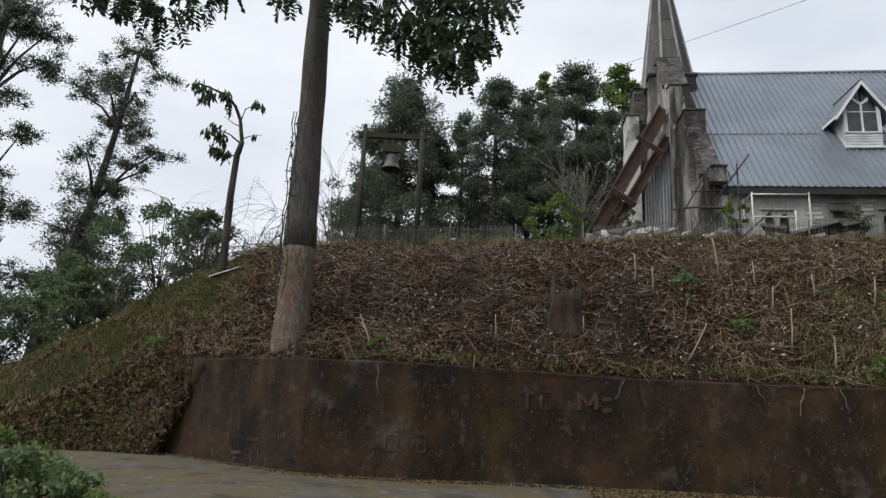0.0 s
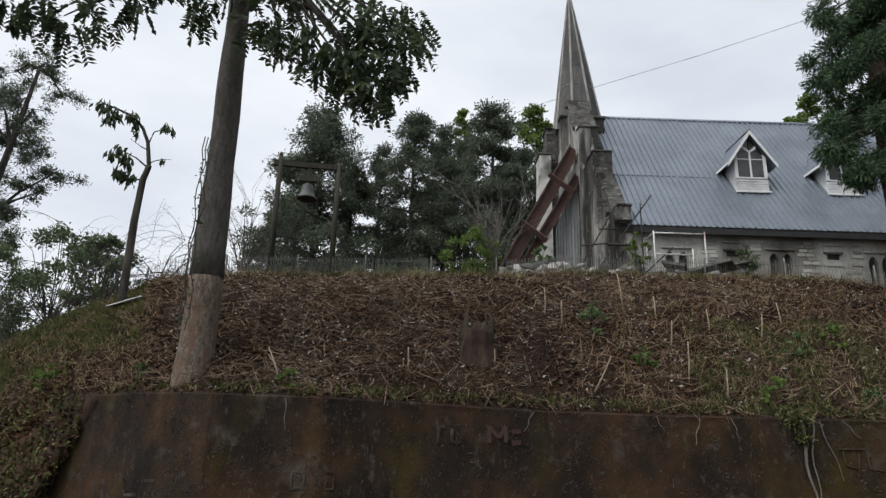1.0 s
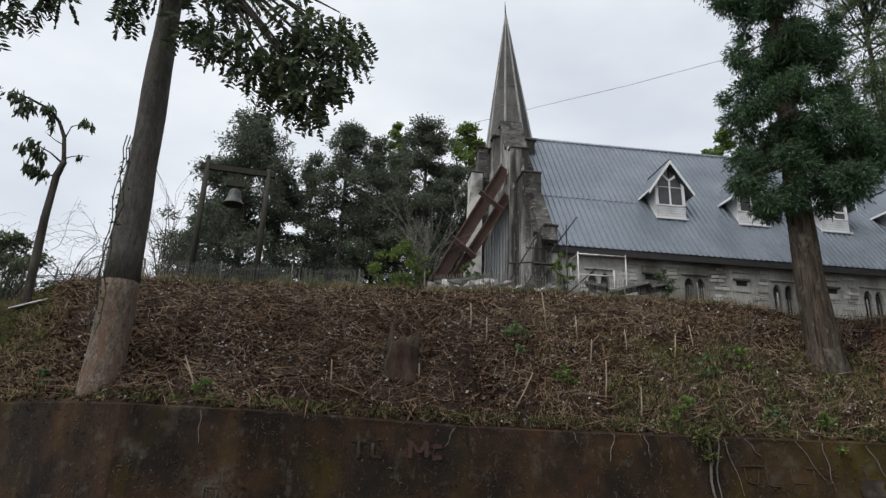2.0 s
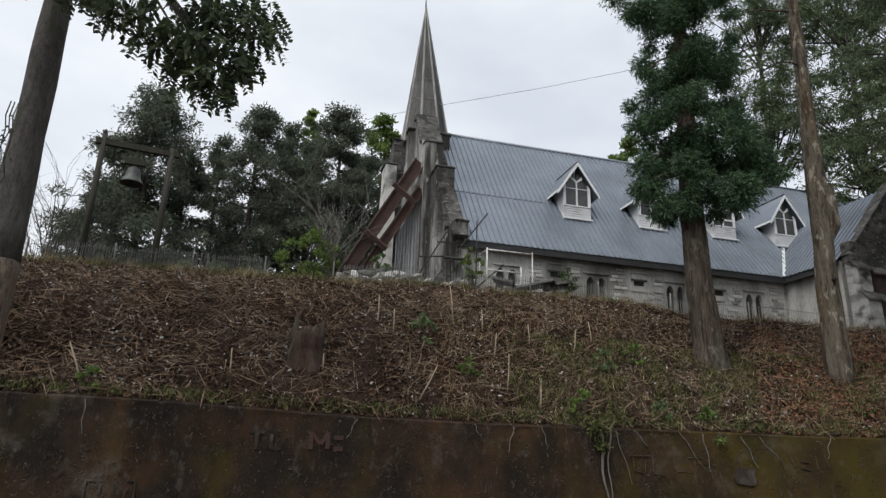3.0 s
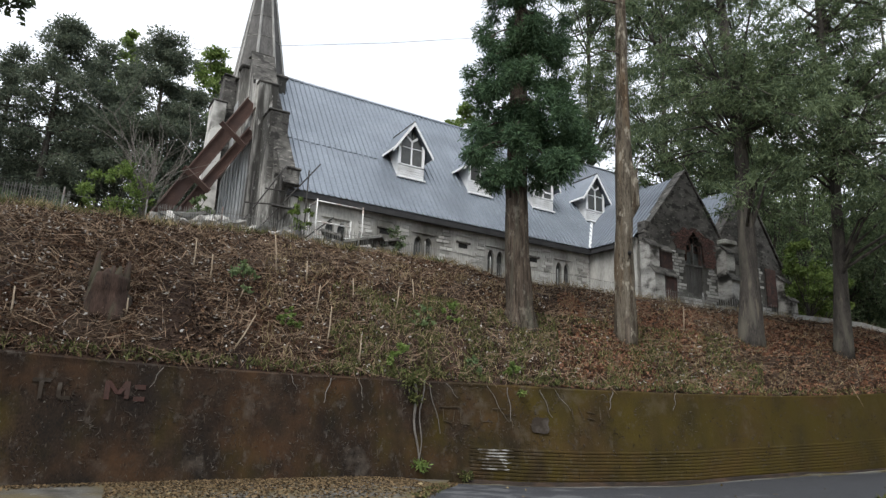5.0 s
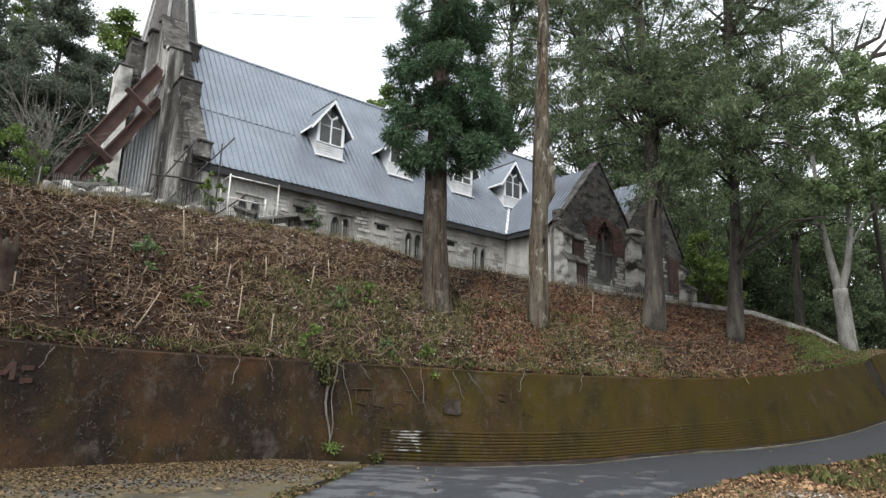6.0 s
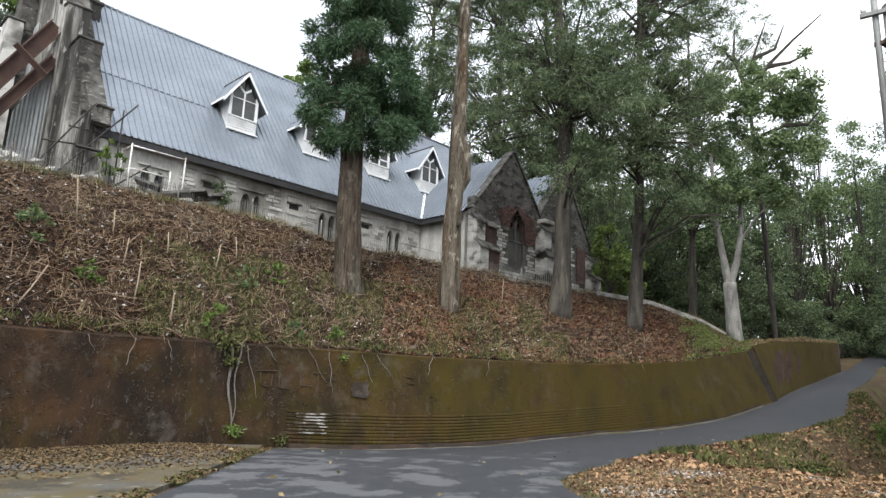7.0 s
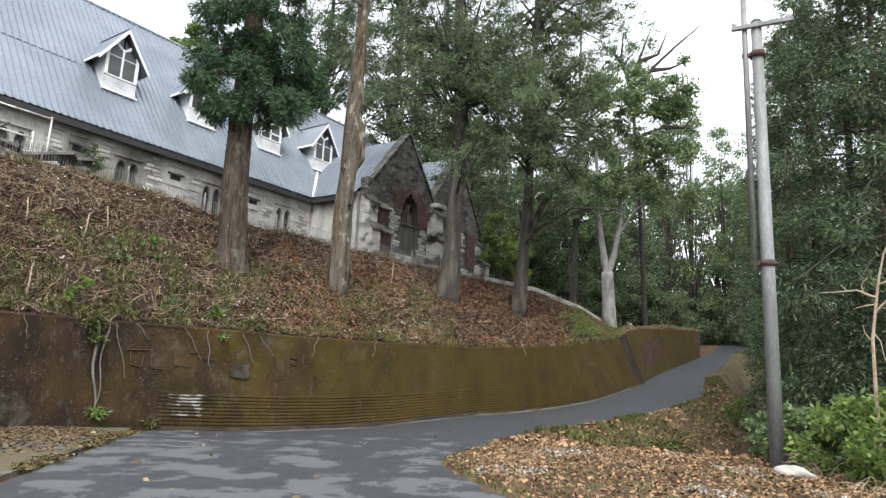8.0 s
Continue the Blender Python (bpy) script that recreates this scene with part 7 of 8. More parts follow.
for k, (az, el, r, n, m) in enumerate(((36.4, -4.6, 0.22, 130, M_LEAF_BR), (35.3, 2.4, 0.45, 260, M_GRASS), (35.6, 0.8, 0.22, 90, M_GRASS), (40.2, -5.3, 0.2, 100, M_GRASS), (44.8, 1.6, 0.15, 40, M_LEAF_BR))):
    c = on_wall(az, el, 0.15)
    pp, oo = clumps([tuple(c)], [r], n, 0.8, 0.1)
    tagged(leaf_cloud("wall_plant", pp, oo, 0.11, 0.05, m, None), "small plant rooted in the retaining wall", "plant", kind="stuff")

# lichen flecks and dry rootlets clinging to the walls
fl, fd = [], []
for k in range(5200):
    az, u = rng.uniform(-22, 79), rng.random() ** 0.8
    if noise.noise((az * 0.4, u * 3, 11)) < -0.1:
        continue
    w = lerp_table(WALL, az)
    q = on_wall(az, math.degrees(math.atan2(w[1] + (w[2] - w[1]) * u - 1.55, w[0])), 0.03)
    fl.append(tuple(q))
    a = rng.uniform(0, math.pi)
    fd.append((math.cos(radians(az)) * math.cos(a), -math.sin(radians(az)) * math.cos(a), -abs(math.sin(a))))
tagged(leaf_cloud("lichen_flecks", np.array(fl), np.array(fd), 0.10, 0.022, M_PALE, None, jitter=0.12), "pale lichen flecks and rootlets on the wall face", "lichen", kind="stuff")

# ---------------------------------------------------------------- verge, leaves on the road edges
M_APL = mat("sodden_fallen_leaf", (0.038, 0.026, 0.014), (0.165, 0.115, 0.062), 0.8, 0.9, 0.0, None, 6, rnd=0.8, spec=0.2)
M_DRYL = mat("tan_fallen_leaf", (0.075, 0.042, 0.025), (0.31, 0.195, 0.11), 0.8, 0.9, 0.0, None, 6, rnd=0.7, spec=0.2)


def scatter(n, test, box2, lift=0.02):
    pos, tan = [], []
    while len(pos) < n:
        x, y = rng.uniform(box2[0], box2[1]), rng.uniform(box2[2], box2[3])
        if not test(x, y):
            continue
        pos.append((x, y, max(far_z(x, y), road_z(x, y) + (0.035 if y > 3 and x < 9 else -9)) + lift))
        a = rng.uniform(0, 2 * math.pi)
        tan.append((math.cos(a), math.sin(a), 0.0))
    return np.array(pos), np.array(tan)


on_verge = lambda x, y: verge_y(x) - y > rng.uniform(0.0, 0.25) and y > -6
p, d = scatter(30000, lambda x, y: on_verge(x, y) and noise.noise((x * 0.35, y * 0.35, 8)) > -0.2 - 0.3 * rng.random(), (7, 22, -4, 7))
tagged(leaf_cloud("fallen_leaves", p, d, 0.078, 0.042, M_DRYL, None, jitter=0.4), "tan and russet fallen leaves on the verge", "leaf litter", kind="stuff")
p, d = scatter(12000, lambda x, y: on_verge(x, y) and x > 13, (13, 40, -6, 7), 0.05)
tagged(leaf_cloud("fallen_leaves", p, d, 0.16, 0.09, M_DRYL, None, jitter=0.5), "fallen leaves down the bank of the hollow", "leaf litter", kind="stuff")
p, d = scatter(9000, lambda x, y: on_verge(x, y) and x > 14 and noise.noise((x * 0.4, y * 0.4, 2)) > 0.05, (14, 42, -6, 7), 0.1)
tagged(leaf_cloud("weeds", p, d * 0.5 + np.array([0, 0, 0.8]), 0.22, 0.06, M_GRASS, None, jitter=0.5), "low green weeds on the bank", "weeds", kind="stuff")
p, d = scatter(14000, on_verge, (7, 34, -4, 7))
tagged(leaf_cloud("verge_grass", p, d * 0.5 + np.array([0, 0, 0.8]), 0.14, 0.018, M_STRAW, None, jitter=0.4), "short dry grass on the verge", "grass", kind="stuff")
edge = lambda x, y: abs(verge_y(x) - y - 0.15) < 0.22
p, d = scatter(1300, edge, (7, 40, 2, 7))
tagged(leaf_cloud("verge_grass", p, d * 0.5 + np.array([0, 0, 0.8]), 0.13, 0.018, M_GRASS, None, jitter=0.4), "green fringe of grass at the asphalt edge", "grass", kind="stuff")
p, d = scatter(900, lambda x, y: on_verge(x, y) and noise.noise((x * 0.8, y * 0.8, 3)) > 0.2, (9, 14, -1, 4))
tagged(leaf_cloud("gravel", p, d, 0.06, 0.05, M_CHIP, None, jitter=0.6), "grey gravel showing through on the verge", "gravel", kind="stuff")


def by_wall(x, y):
    az, dd = bearing(x, y)
    w = lerp_table(WALL, az)[0]
    return 0.1 < w - dd < (0.4 if az < 12 else 4.2) * rng.random() ** 1.6 + 0.3 and az < 39.5 + 2 * rng.random() - (w - dd) * 1.4


p, d = scatter(13000, by_wall, (-8, 11, 9, 18), 0.015)
tagged(leaf_cloud("fallen_leaves", p, d, 0.07, 0.03, M_APL, None, jitter=0.25), "fallen leaves gathered along the foot of the wall", "leaf litter", kind="stuff")
p, d = scatter(46, lambda x, y: verge_y(x) - y < -0.3 and bearing(x, y)[1] < lerp_table(WALL, bearing(x, y)[0])[0] - 0.6, (2, 26, 3, 12), 0.01)
tagged(leaf_cloud("fallen_leaves", p + np.array([0, 0, 0.03]), d, 0.11, 0.055, M_STRAW, None, jitter=0.15), "few stray leaves on the asphalt", "leaf litter", kind="stuff")
# moss, tufts and leaves along the apron's broken edge
ep = []
for _ in range(2600):
    i = int(rng.integers(0, 7))
    u = rng.random()
    x = ap_out[i][0] + (ap_out[i + 1][0] - ap_out[i][0]) * u + rng.normal(0, 0.10)
    y = ap_out[i][1] + (ap_out[i + 1][1] - ap_out[i][1]) * u + rng.normal(0, 0.10)
    if noise.noise((x * 1.3, y * 1.3, 6)) > -0.15:
        ep.append((x, y, road_z(x, y) + 0.045))
ep = np.array(ep)
ed = rng.normal(0, 1, (len(ep), 3)) * np.array([1, 1, 0.3])
tagged(leaf_cloud("verge_grass", ep[::2], ed[::2] * 0.6 + np.array([0, 0, 0.6]), 0.10, 0.022, M_GRASS, None, jitter=0.4), "tufts of moss and grass along the apron edge", "grass", kind="stuff")
tagged(leaf_cloud("fallen_leaves", ep[1::2], ed[1::2] * np.array([1, 1, 0.2]), 0.09, 0.05, M_APL, None, jitter=0.2), "sodden leaves along the apron edge", "leaf litter", kind="stuff")
# low weeds at the western road edge near the eye
for k, (az, d, h) in enumerate(((-32, 9.0, 1.0), (-29.5, 8.2, 0.85), (-26.6, 7.8, 0.62), (-24.2, 7.4, 0.55), (-34.5, 10.5, 1.2), (-21.6, 7.2, 0.45), (-36, 9, 1.1), (-31, 8.6, 0.9), (-28, 7.2, 0.62), (-25.4, 7.2, 0.5), (-22.8, 6.8, 0.42), (-33.2, 8.4, 1.05), (-19.8, 7.0, 0.3))):
    x, y = polar(az, d)
    broadleaf("weed", x, y, h * 0.97, 0.65, 1700, M_LEAF_BR if k % 2 == 0 else M_LEAF_LT, "green roadside weeds in a low clump", 0.02, 0.01, (0.085, 0.042), seed=230 + k, n_clump=26, category="weed")
# brambles and shrubs in the hollow
for k, (az, d, h, sp, m, n) in enumerate(((84.0, 20, 0.9, 1.1, M_GRASS, 1800), (86.8, 18.5, 1.0, 1.2, M_GRASS, 2200), (81.5, 23, 0.8, 1.0, M_GRASS, 1600), (86.6, 25, 1.2, 1.5, M_GRASS, 3000), (91.0, 17.5, 1.4, 1.3, M_LEAF_RT, 3200), (90.4, 30, 4.0, 2.2, M_LEAF_RT, 5000),
                                          (92.9, 12.6, 0.95, 0.8, M_LEAF_BR, 2000), (95.2, 12.0, 1.2, 1.0, M_LEAF_BR, 2600), (97.6, 11.4, 1.4, 1.1, M_LEAF_BR, 2600), (90.6, 13.6, 1.1, 0.8, M_LEAF_LT, 1400), (87.6, 34, 1.6, 1.4, M_LEAF_BR, 2200))):
    x, y = polar(az, d)
    broadleaf("bush", x, y, h, sp, n, m, "leafy roadside bush in the hollow beside the lane" if m != M_LEAF_BR else "bright green roadside shrub behind the pole", 0.03, 0.03, (0.13, 0.07), seed=250 + k, n_clump=44, category="bush")
for k, (az, d, h, sp) in enumerate(((85.0, 17, 1.2, 1.6), (88.4, 15.5, 1.0, 1.6), (92.5, 11.8, 0.9, 1.4), (95.4, 10.8, 0.8, 1.5), (84.6, 22, 1.2, 1.8), (87.4, 21, 1.3, 1.8))):
    x, y = polar(az, d)
    bare("bramble", x, y, h, sp, "tangle of dry bramble stems", 280 + k, M_STAKE if k > 1 else M_TWIG, 20, 2, 0.012, 0.5, category="shrub", stem=False)
x, y = polar(95.9, 11.5)
t, z0 = tree_base("dead_shrub", x, y, "pale dead shrub with crooked branches", z=far_z(x, y) - 0.05)
t["category"] = "shrub"
off = Vector((x, y, z0))
P = lambda az, el, d=11.5: along(az, d, el) - off
tv, tf = [], []
for path, r in (([Vector((0, 0, 0)), P(95.9, -0.1), P(95.95, 3.1), P(96.25, 5.3), P(96.6, 7.5), P(97.0, 9.2), P(97.8, 11.0)], 0.03), ([P(96.35, 6.1), P(95.95, 6.25), P(95.2, 6.65), P(94.1, 6.55), P(92.9, 6.5)], 0.02), ([P(95.6, 6.4), P(95.5, 7.0), P(95.9, 7.6)], 0.012), ([P(96.3, 5.6), P(95.6, 5.5), P(94.9, 5.3)], 0.014),
                ([P(96.2, 5.0), P(97.0, 5.9), P(97.8, 6.3)], 0.018), ([P(96.0, 3.6), P(96.4, 3.0), P(96.6, 1.6)], 0.014), ([P(96.5, 7.0), P(97.4, 7.4), P(98.4, 7.2)], 0.016), ([P(94.6, 6.6), P(94.2, 7.1)], 0.008), ([P(96.0, 2.8), P(95.5, 3.6), P(95.4, 4.2)], 0.01)):
    tube_into(tv, tf, path, [r * (1 - 0.65 * i / (len(path) - 1)) for i in range(len(path))], 6, False)
branchwork(tv, tf, M_STAKE, t)

# ---------------------------------------------------------------- utility pole
M_GALV = mat("galvanised_pole", (0.13, 0.135, 0.135), (0.24, 0.245, 0.24), 3, 0.65, 0.15, (0.12, 0.12, 0.115), 20, metal=0.25, stretch=(2, 2, 0.5))
x, y = polar(89.45, 12.0)
zb = far_z(x, y)
pole = empty("utility_pole", pose(x, y, zb), "grey galvanised utility pole with clamped extension and crossarm", "utility pole")
H = 1.55 + 12.0 * math.tan(radians(27.3)) - zb
tube("shaft", [(0, 0, -0.3), (0, 0, 3.0), (0, 0, H)], [0.112, 0.105, 0.088], M_GALV, pole, 18)
tube("pole_cap", [(0, 0, H), (0, 0, H + 0.05)], [0.10, 0.06], M_GALV, pole, 18)
ez = 1.55 + 12 * math.tan(radians(8.3)) - zb
tube("extension", [(-0.02, 0.19, ez), (-0.02, 0.19, H + 1.6)], 0.048, M_GALV, pole, 12, "slim steel extension tube clamped to the pole")
for h in (ez + 0.12, H - 0.62):
    tube("clamp", [(0, 0.0, h - 0.05), (0, 0.0, h + 0.05)], [0.128, 0.128], M_RUST, pole, 16, "rusty band clamp")
    box("clamp_arm", -0.06, 0.03, 0.10, 0.25, h - 0.035, h + 0.035, M_RUST, pole, 0.008)
    tube("bolt", [(0.0, -0.17, h), (0.0, -0.10, h)], 0.018, M_RUST, pole, 6)
box("crossarm", -0.12, -0.05, -0.58, 0.40, H - 0.14, H - 0.06, M_GALV, pole, 0.008, "steel channel crossarm")
for yy in (-0.52, 0.34):
    ins = tube("insulator", [(-0.085, yy, H - 0.06), (-0.085, yy, H - 0.01), (-0.085, yy, H + 0.05), (-0.085, yy, H + 0.10)], [0.03, 0.05, 0.045, 0.02], M_WHITE, pole, 10)
bm = bmesh.new()
bmesh.ops.create_icosphere(bm, subdivisions=3, radius=0.22)
for q in bm.verts:
    q.co = Vector((q.co.x * 0.9, q.co.y * 1.3, max(-0.05, q.co.z * 0.55))) * (1 + 0.35 * noise.noise(q.co * 4))
stone = part("stone", bm, M_CHIP, None)
xs, ys = polar(90.5, 11.4)
stone.matrix_basis = pose(xs, ys, far_z(xs, ys) + 0.03)
tagged(stone, "pale grey stone lying at the foot of the pole", "stone")


def sagging(name, a, b, sag, r, label):
    a, b = Vector(a), Vector(b)
    pts = [a.lerp(b, k / 20) - Vector((0, 0, sag * 4 * (k / 20) * (1 - k / 20))) for k in range(21)]
    ob = tagged(tube(name, pts, r, M_PIPE, None, 4), label, "wire")
    return ob


top = Vector((x - 0.085, y - 0.52, zb + H + 0.02))
sagging("overhead_wire", top, along(106, 30, 19.5), 0.3, 0.012, "thin overhead wire leaving the pole's crossarm")
line = [along(a, 40, e) for a, e in ((9, 26.6), (13, 28.0), (15.8, 28.8), (21.4, 30.0), (31.6, 31.4), (41, 32.2), (50, 32.3), (56, 32.0))]
tagged(tube("overhead_wire", line, 0.016, M_PIPE, None, 4), "thin overhead wire crossing above the church", "wire")

# ---------------------------------------------------------------- bell frame
M_BELL = mat("dull_bronze_bell", (0.045, 0.047, 0.046), (0.095, 0.097, 0.094), 3, 0.55, 0.1, (0.10, 0.12, 0.10), 20, metal=0.5)
M_POST = mat("mossy_timber", (0.022, 0.021, 0.017), (0.05, 0.047, 0.036), 3, 0.92, 0.4, (0.04, 0.043, 0.026), 20, stretch=(3, 3, 0.5))
bx0, by0 = polar(-8.35, 24.3)
bx1, by1 = polar(-3.0, 24.3)
bell_frame = empty("bell_frame", pose(0, 0, 0), "weathered timber bell frame with a hanging bronze bell", "bell frame")
for (bx, by) in ((bx0, by0), (bx1, by1)):
    zg = ground_z(bx, by) - 0.15
    tube("post", [(bx, by, zg), (bx, by, 12.05)], [0.125, 0.10], M_POST, bell_frame, 8, "tapering mossy timber post")
    tube("cap", [(bx, by, 12.05), (bx, by, 12.22)], [0.10, 0.05], M_POST, bell_frame, 8)
def beam(nm, p, q, w, h, m, par):
    p, q = Vector(p), Vector(q)
    d = (q - p).normalized()
    s = d.cross(Vector((0, 0, 1))).normalized() * w / 2
    u = Vector((0, 0, h / 2))
    c = [p - s - u, p + s - u, p + s + u, p - s + u]
    c += [k + (q - p) for k in c]
    return link_mesh(nm, c, [(0, 3, 2, 1), (4, 5, 6, 7), (0, 1, 5, 4), (1, 2, 6, 5), (2, 3, 7, 6), (3, 0, 4, 7)], m, par)
ext = Vector((bx1 - bx0, by1 - by0, 0)).normalized() * 0.25
beam("crossbeam", Vector((bx0, by0, 11.75)) - ext, Vector((bx1, by1, 11.85)) + ext, 0.16, 0.22, M_POST, bell_frame)
bc = along(-5.7, 24.3, 0)
prof = [(0.0, 0.62), (0.10, 0.61), (0.19, 0.55), (0.235, 0.42), (0.26, 0.25), (0.31, 0.10), (0.40, 0.0), (0.42, -0.03), (0.36, -0.02), (0.22, 0.25), (0.0, 0.5)]
bv, bf = [], []
for k in range(24):
    a = 2 * math.pi * k / 24
    bv += [(r * math.cos(a), r * math.sin(a), z) for r, z in prof]
for k in range(24):
    for j in range(len(prof) - 1):
        p0, p1 = k * len(prof) + j, ((k + 1) % 24) * len(prof) + j
        bf.append((p0, p1, p1 + 1, p0 + 1))
bell = link_mesh("bell", bv, bf, M_BELL, bell_frame, "dull bronze bell with a flared rim", smooth=True)
bell.location = (bc.x, bc.y, 10.42)
tube("headstock", [(bc.x, bc.y, 11.0), (bc.x, bc.y, 11.72)], [0.09, 0.07], M_POST, bell_frame, 6)
beam("headstock", (bc.x - 0.35, bc.y, 11.25), (bc.x + 0.35, bc.y, 11.25), 0.16, 0.25, M_POST, bell_frame)
tube("clapper", [(bc.x, bc.y, 10.9), (bc.x, bc.y, 10.36)], [0.02, 0.05], M_PIPE, bell_frame, 6)

# ---------------------------------------------------------------- rubble, slabs
rubble = empty("rubble_heap", Matrix(), "heap of broken pale stone and slabs before the church front", "rubble")
stone_meshes = []
for k in range(5):
    bm = bmesh.new()
    bmesh.ops.create_icosphere(bm, subdivisions=1, radius=0.25)
    for q in bm.verts:
        q.co = Vector((q.co.x * 1.3, q.co.y, q.co.z * 0.65)) * (1 + 0.6 * noise.noise(q.co * 5 + Vector((k * 9, 0, 0))))
    me = bpy.data.meshes.new("stone")
    bm.to_mesh(me)
    bm.free()
    me.materials.append(M_BLOCK if k % 2 else M_STONE)
    stone_meshes.append(me)
rr = random.Random(77)
for k in range(230):
    az = rr.choice((rr.uniform(12.5, 24), rr.uniform(13, 20), rr.uniform(24, 33)))
    d = lerp_table(BROW, az)[0] + rr.uniform(0.4, 1.7)
    x, y = polar(az, d)
    crest = 0.55 * math.exp(-((d - lerp_table(BROW, az)[0] - 1.1) / 0.6) ** 2) * (1.0 if az < 25 else 0.6)
    s = new("stone", stone_meshes[k % 5])
    s.parent = rubble
    s.matrix_basis = pose(x, y, ground_z(x, y) + rr.random() * crest + 0.05, rr.uniform(-40, 40), rr.uniform(-40, 40), rr.uniform(0, 360)) @ Matrix.Diagonal((*[rr.uniform(0.5, 1.25)] * 3, 1))
for k, (az, d, w, tl) in enumerate(((27.6, 24.2, 0.9, -18), (30.4, 24.4, 1.6, 8), (32.4, 24.6, 1.2, 5), (15.4, 23.6, 1.3, 6), (24.0, 23.9, 0.9, 30), (17.6, 23.8, 1.0, -9))):
    x, y = polar(az, d)
    bm = bmesh.new()
    box_into(bm, -w / 2, w / 2, -0.25, 0.25, -0.06, 0.06, None, 0.02)
    s = part("slab", bm, M_STONE if k % 2 else M_DARKST, rubble)
    s.matrix_basis = pose(x, y, ground_z(x, y) + 0.55, 8, tl, 90 - az + 75)
# pale sheet lying by the sapling
x, y = polar(-19.0, 22.0)
bm = bmesh.new()
box_into(bm, -0.6, 0.6, -0.3, 0.3, -0.015, 0.015, None, 0.004)
s = part("metal_sheet", bm, M_WHITE, None)
s.matrix_basis = pose(x, y, ground_z(x, y) + 0.18, 10, -14, -20)
tagged(s, "pale bent metal sheet lying on the crest", "sheet")
# concrete edge of the path along the eastern crest
v, f = [], []
line = [(66.5, 36.2), (68.7, 37.6), (71, 39.4), (73, 40.6), (75, 41.6), (76.6, 42.4)]
for az, d in line:
    for off_d, z in ((-0.1, 0.0), (-0.1, 0.28), (0.25, 0.30), (0.25, 0.0)):
        x, y = polar(az, d + off_d)
        v.append((x, y, slope_z(az, d) + z))
for i in range(len(line) - 1):
    for k in range(3):
        a = i * 4 + k
        f.append((a, a + 4, a + 5, a + 1))
tagged(link_mesh("kerb", v, f, M_BLOCK), "pale concrete edge of the churchyard path", "kerb", kind="structure")

# ---------------------------------------------------------------- wire picket fence along the crest
M_FENCE = mat("dull_fence_wire", (0.10, 0.10, 0.095), (0.19, 0.19, 0.18), 6, 0.7, 0.0, (0.10, 0.06, 0.045), 20, metal=0.3)
M_FENCEP = mat("pale_fence_wire", (0.25, 0.25, 0.24), (0.40, 0.40, 0.38), 6, 0.7, 0.0, None, 20, metal=0.2)
pv, pf = [], []
tube_into(pv, pf, [(0, 0, -0.2), (0, 0, 0.66), (0.0, 0, 0.72)], [0.010, 0.010, 0.003], 4, False)
pk_mesh = bpy.data.meshes.new("picket")
pk_mesh.from_pydata([tuple(q) for q in pv], [], pf)
pk_mesh.materials.append(M_FENCE)
fence = empty("fence", Matrix(), "low wire picket fence along the crest of the slope", "fence")
rest_v, rest_f = [], []
rail_lo, rail_hi = [], []
az, count = -18.0, 0
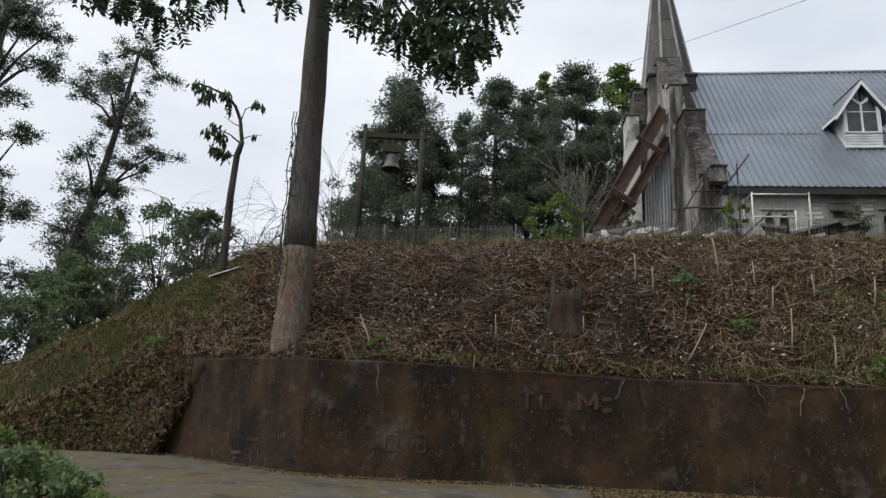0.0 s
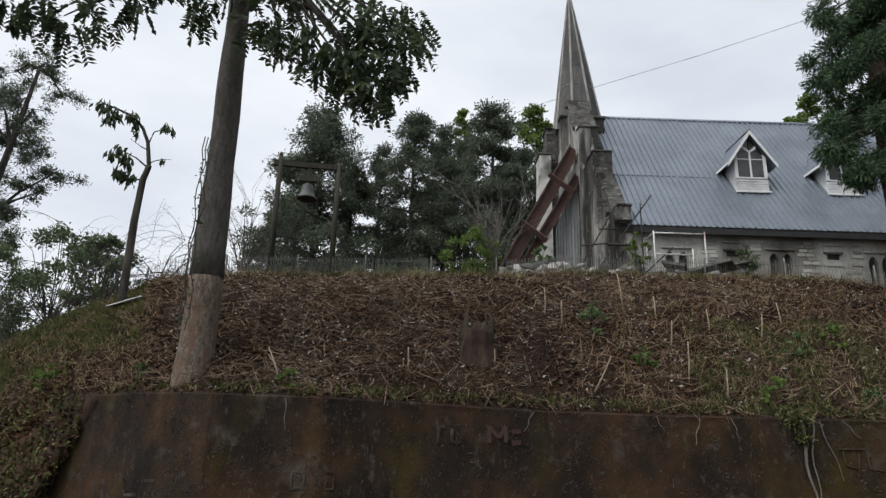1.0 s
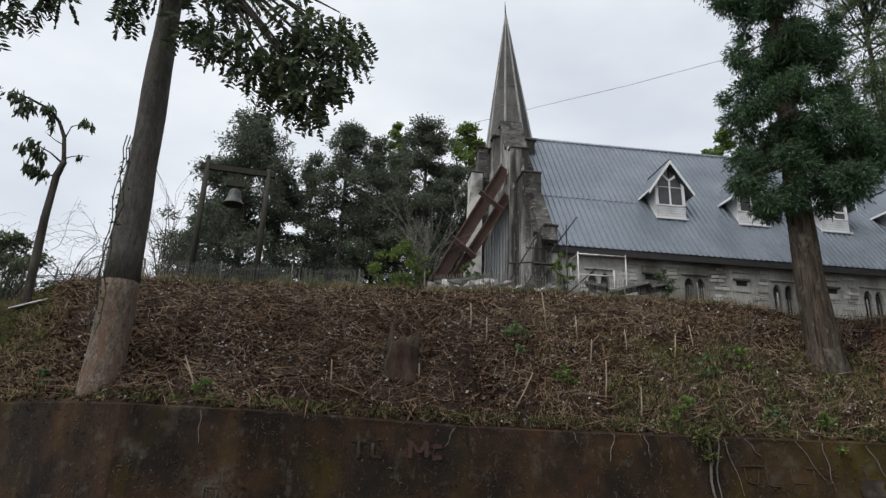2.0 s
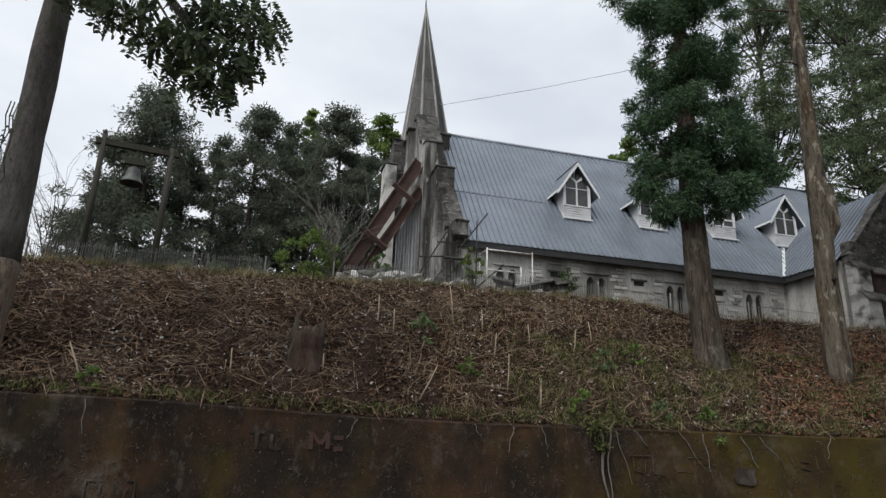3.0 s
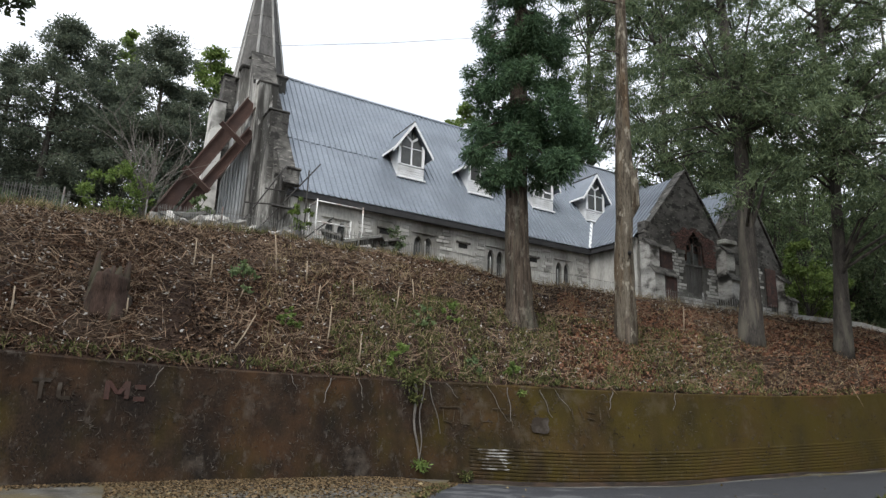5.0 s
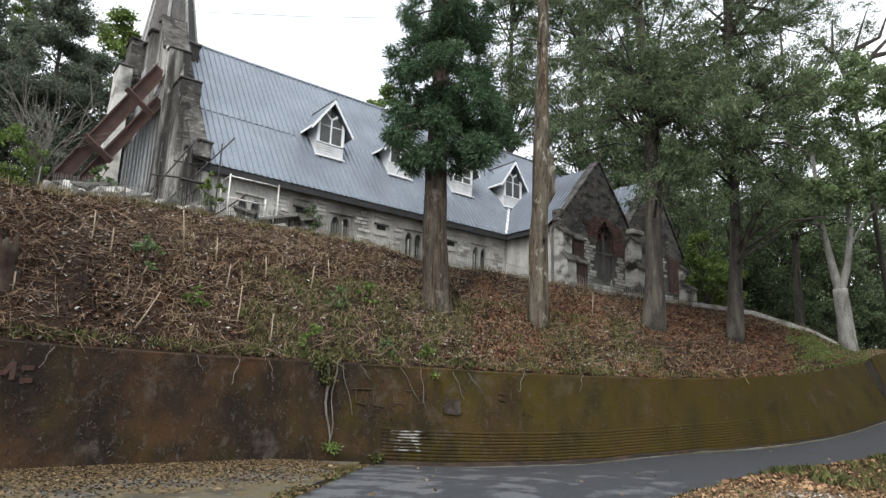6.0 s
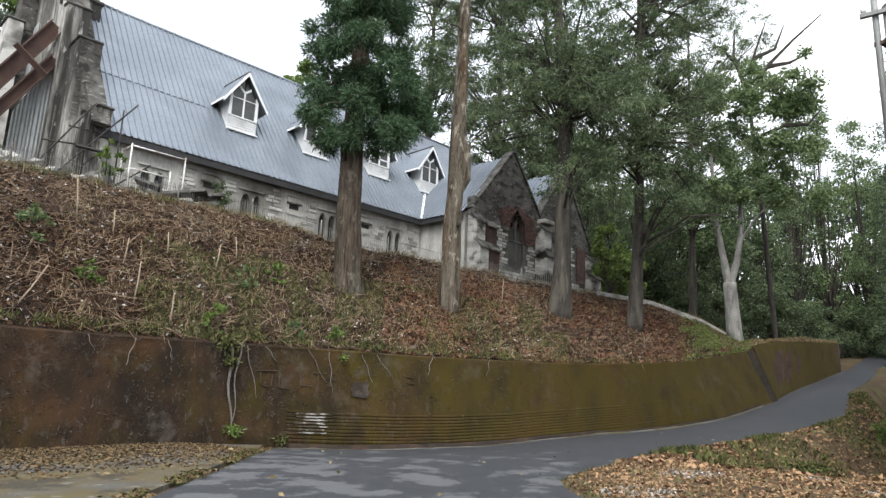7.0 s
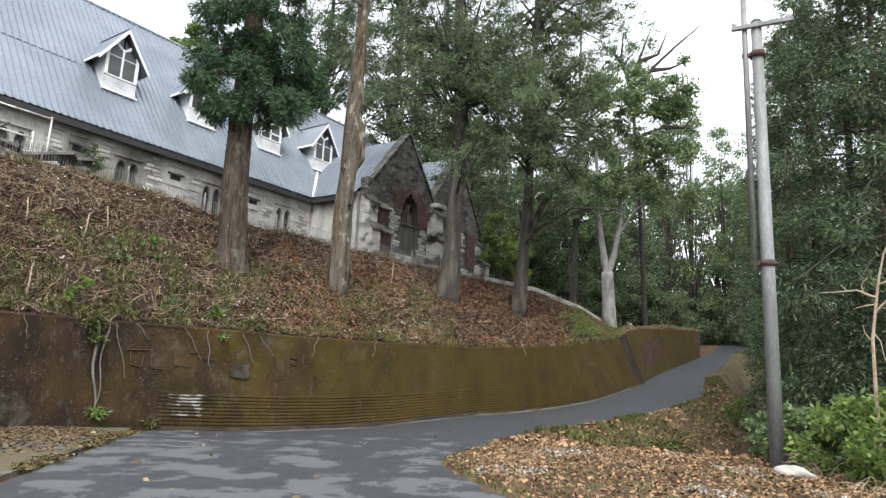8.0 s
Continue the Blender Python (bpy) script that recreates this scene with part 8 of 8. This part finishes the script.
while az < 66:
    d = lerp_table(BROW, az)[0] + 0.05
    x, y = polar(az, d)
    z = ground_z(x, y)
    tilt = 4 * noise.noise((az * 0.7, 0, 0)) + rr.uniform(-2.5, 2.5)
    if -18 <= az < 36 and count < 290 and not (6.5 < az < 12.8):
        s = new("picket", pk_mesh)
        s.parent = fence
        s.matrix_basis = pose(x, y, z, rr.uniform(-3, 3), tilt, -az)
        count += 1
    elif az >= 36:
        tube_into(rest_v, rest_f, [(x, y, z - 0.1), (x + 0.01 * tilt * 0.3, y, z + 0.62)], [0.009, 0.007], 4, False)
    if int(az * 10) % 12 == 0:
        rail_lo.append((x, y, z + 0.14))
        rail_hi.append((x, y, z + 0.58))
    az += 0.155 + (0.02 if count % 3 else 0.0)
tagged(link_mesh("picket_run", rest_v, rest_f, M_FENCEP, fence), kind="stuff")
tube("rail", rail_lo, 0.008, M_FENCE, fence, 4)
tube("rail", rail_hi, 0.008, M_FENCE, fence, 4)
for a in range(-18, 66, 6):
    d = lerp_table(BROW, a)[0] + 0.06
    x, y = polar(a, d)
    tube("post", [(x, y, ground_z(x, y) - 0.2), (x, y, ground_z(x, y) + 0.8)], 0.025, M_FENCE if a < 34 else M_FENCEP, fence, 6)

# ---------------------------------------------------------------- wall blocks (pieces of the church walls)
def block_mesh(w, h, dep):
    bm = bmesh.new()
    box_into(bm, 0.014, w - 0.014, -dep, 0, 0.016, h - 0.016, None, 0.012)
    me = bpy.data.meshes.new("block")
    bm.to_mesh(me)
    bm.free()
    me.materials.append(M_BLOCK)
    return me


blocks = {w: block_mesh(w, 0.165, 0.05) for w in (0.34, 0.46, 0.58)}
rr = random.Random(9)


def lay_blocks(x0, x1, z0, z1, p, skip, limit):
    laid, z = 0, z0
    while z < z1 - 0.1:
        x = x0 - rr.random() * 0.3
        while x < x1 - 0.3:
            w = rr.choice((0.34, 0.46, 0.58))
            if x > x0 and x + w < x1 and not skip(x, x + w, z) and laid < limit and rr.random() < 0.93:
                b = new("block", blocks[w])
                b.parent = church
                b.location = (x, p + rr.uniform(-0.004, 0.02), z)
                laid += 1
            x += w
        z += 0.165


def near_openings(a, b, z):
    return any(a < c + 0.6 and b > c - 0.6 for c, _ in WIN) or any(a < c + 0.4 and b > c - 0.4 for c in (11.5, 15.5, 19.6))


lay_blocks(10.0, 23.4, 7.4, 9.55, WT, near_openings, 300)
lay_blocks(25.1, 28.95, 6.2, 9.6, TP + 0.05, lambda a, b, z: (a < 27.85 and b > 26.45 and z > 7.35), 300)
lay_blocks(29.65, 33.95, 6.2, 9.6, TP + 0.05, lambda a, b, z: (a < 31 and b > 30 and z > 7.6) or (b > 32.9 and z > 7.4), 200)
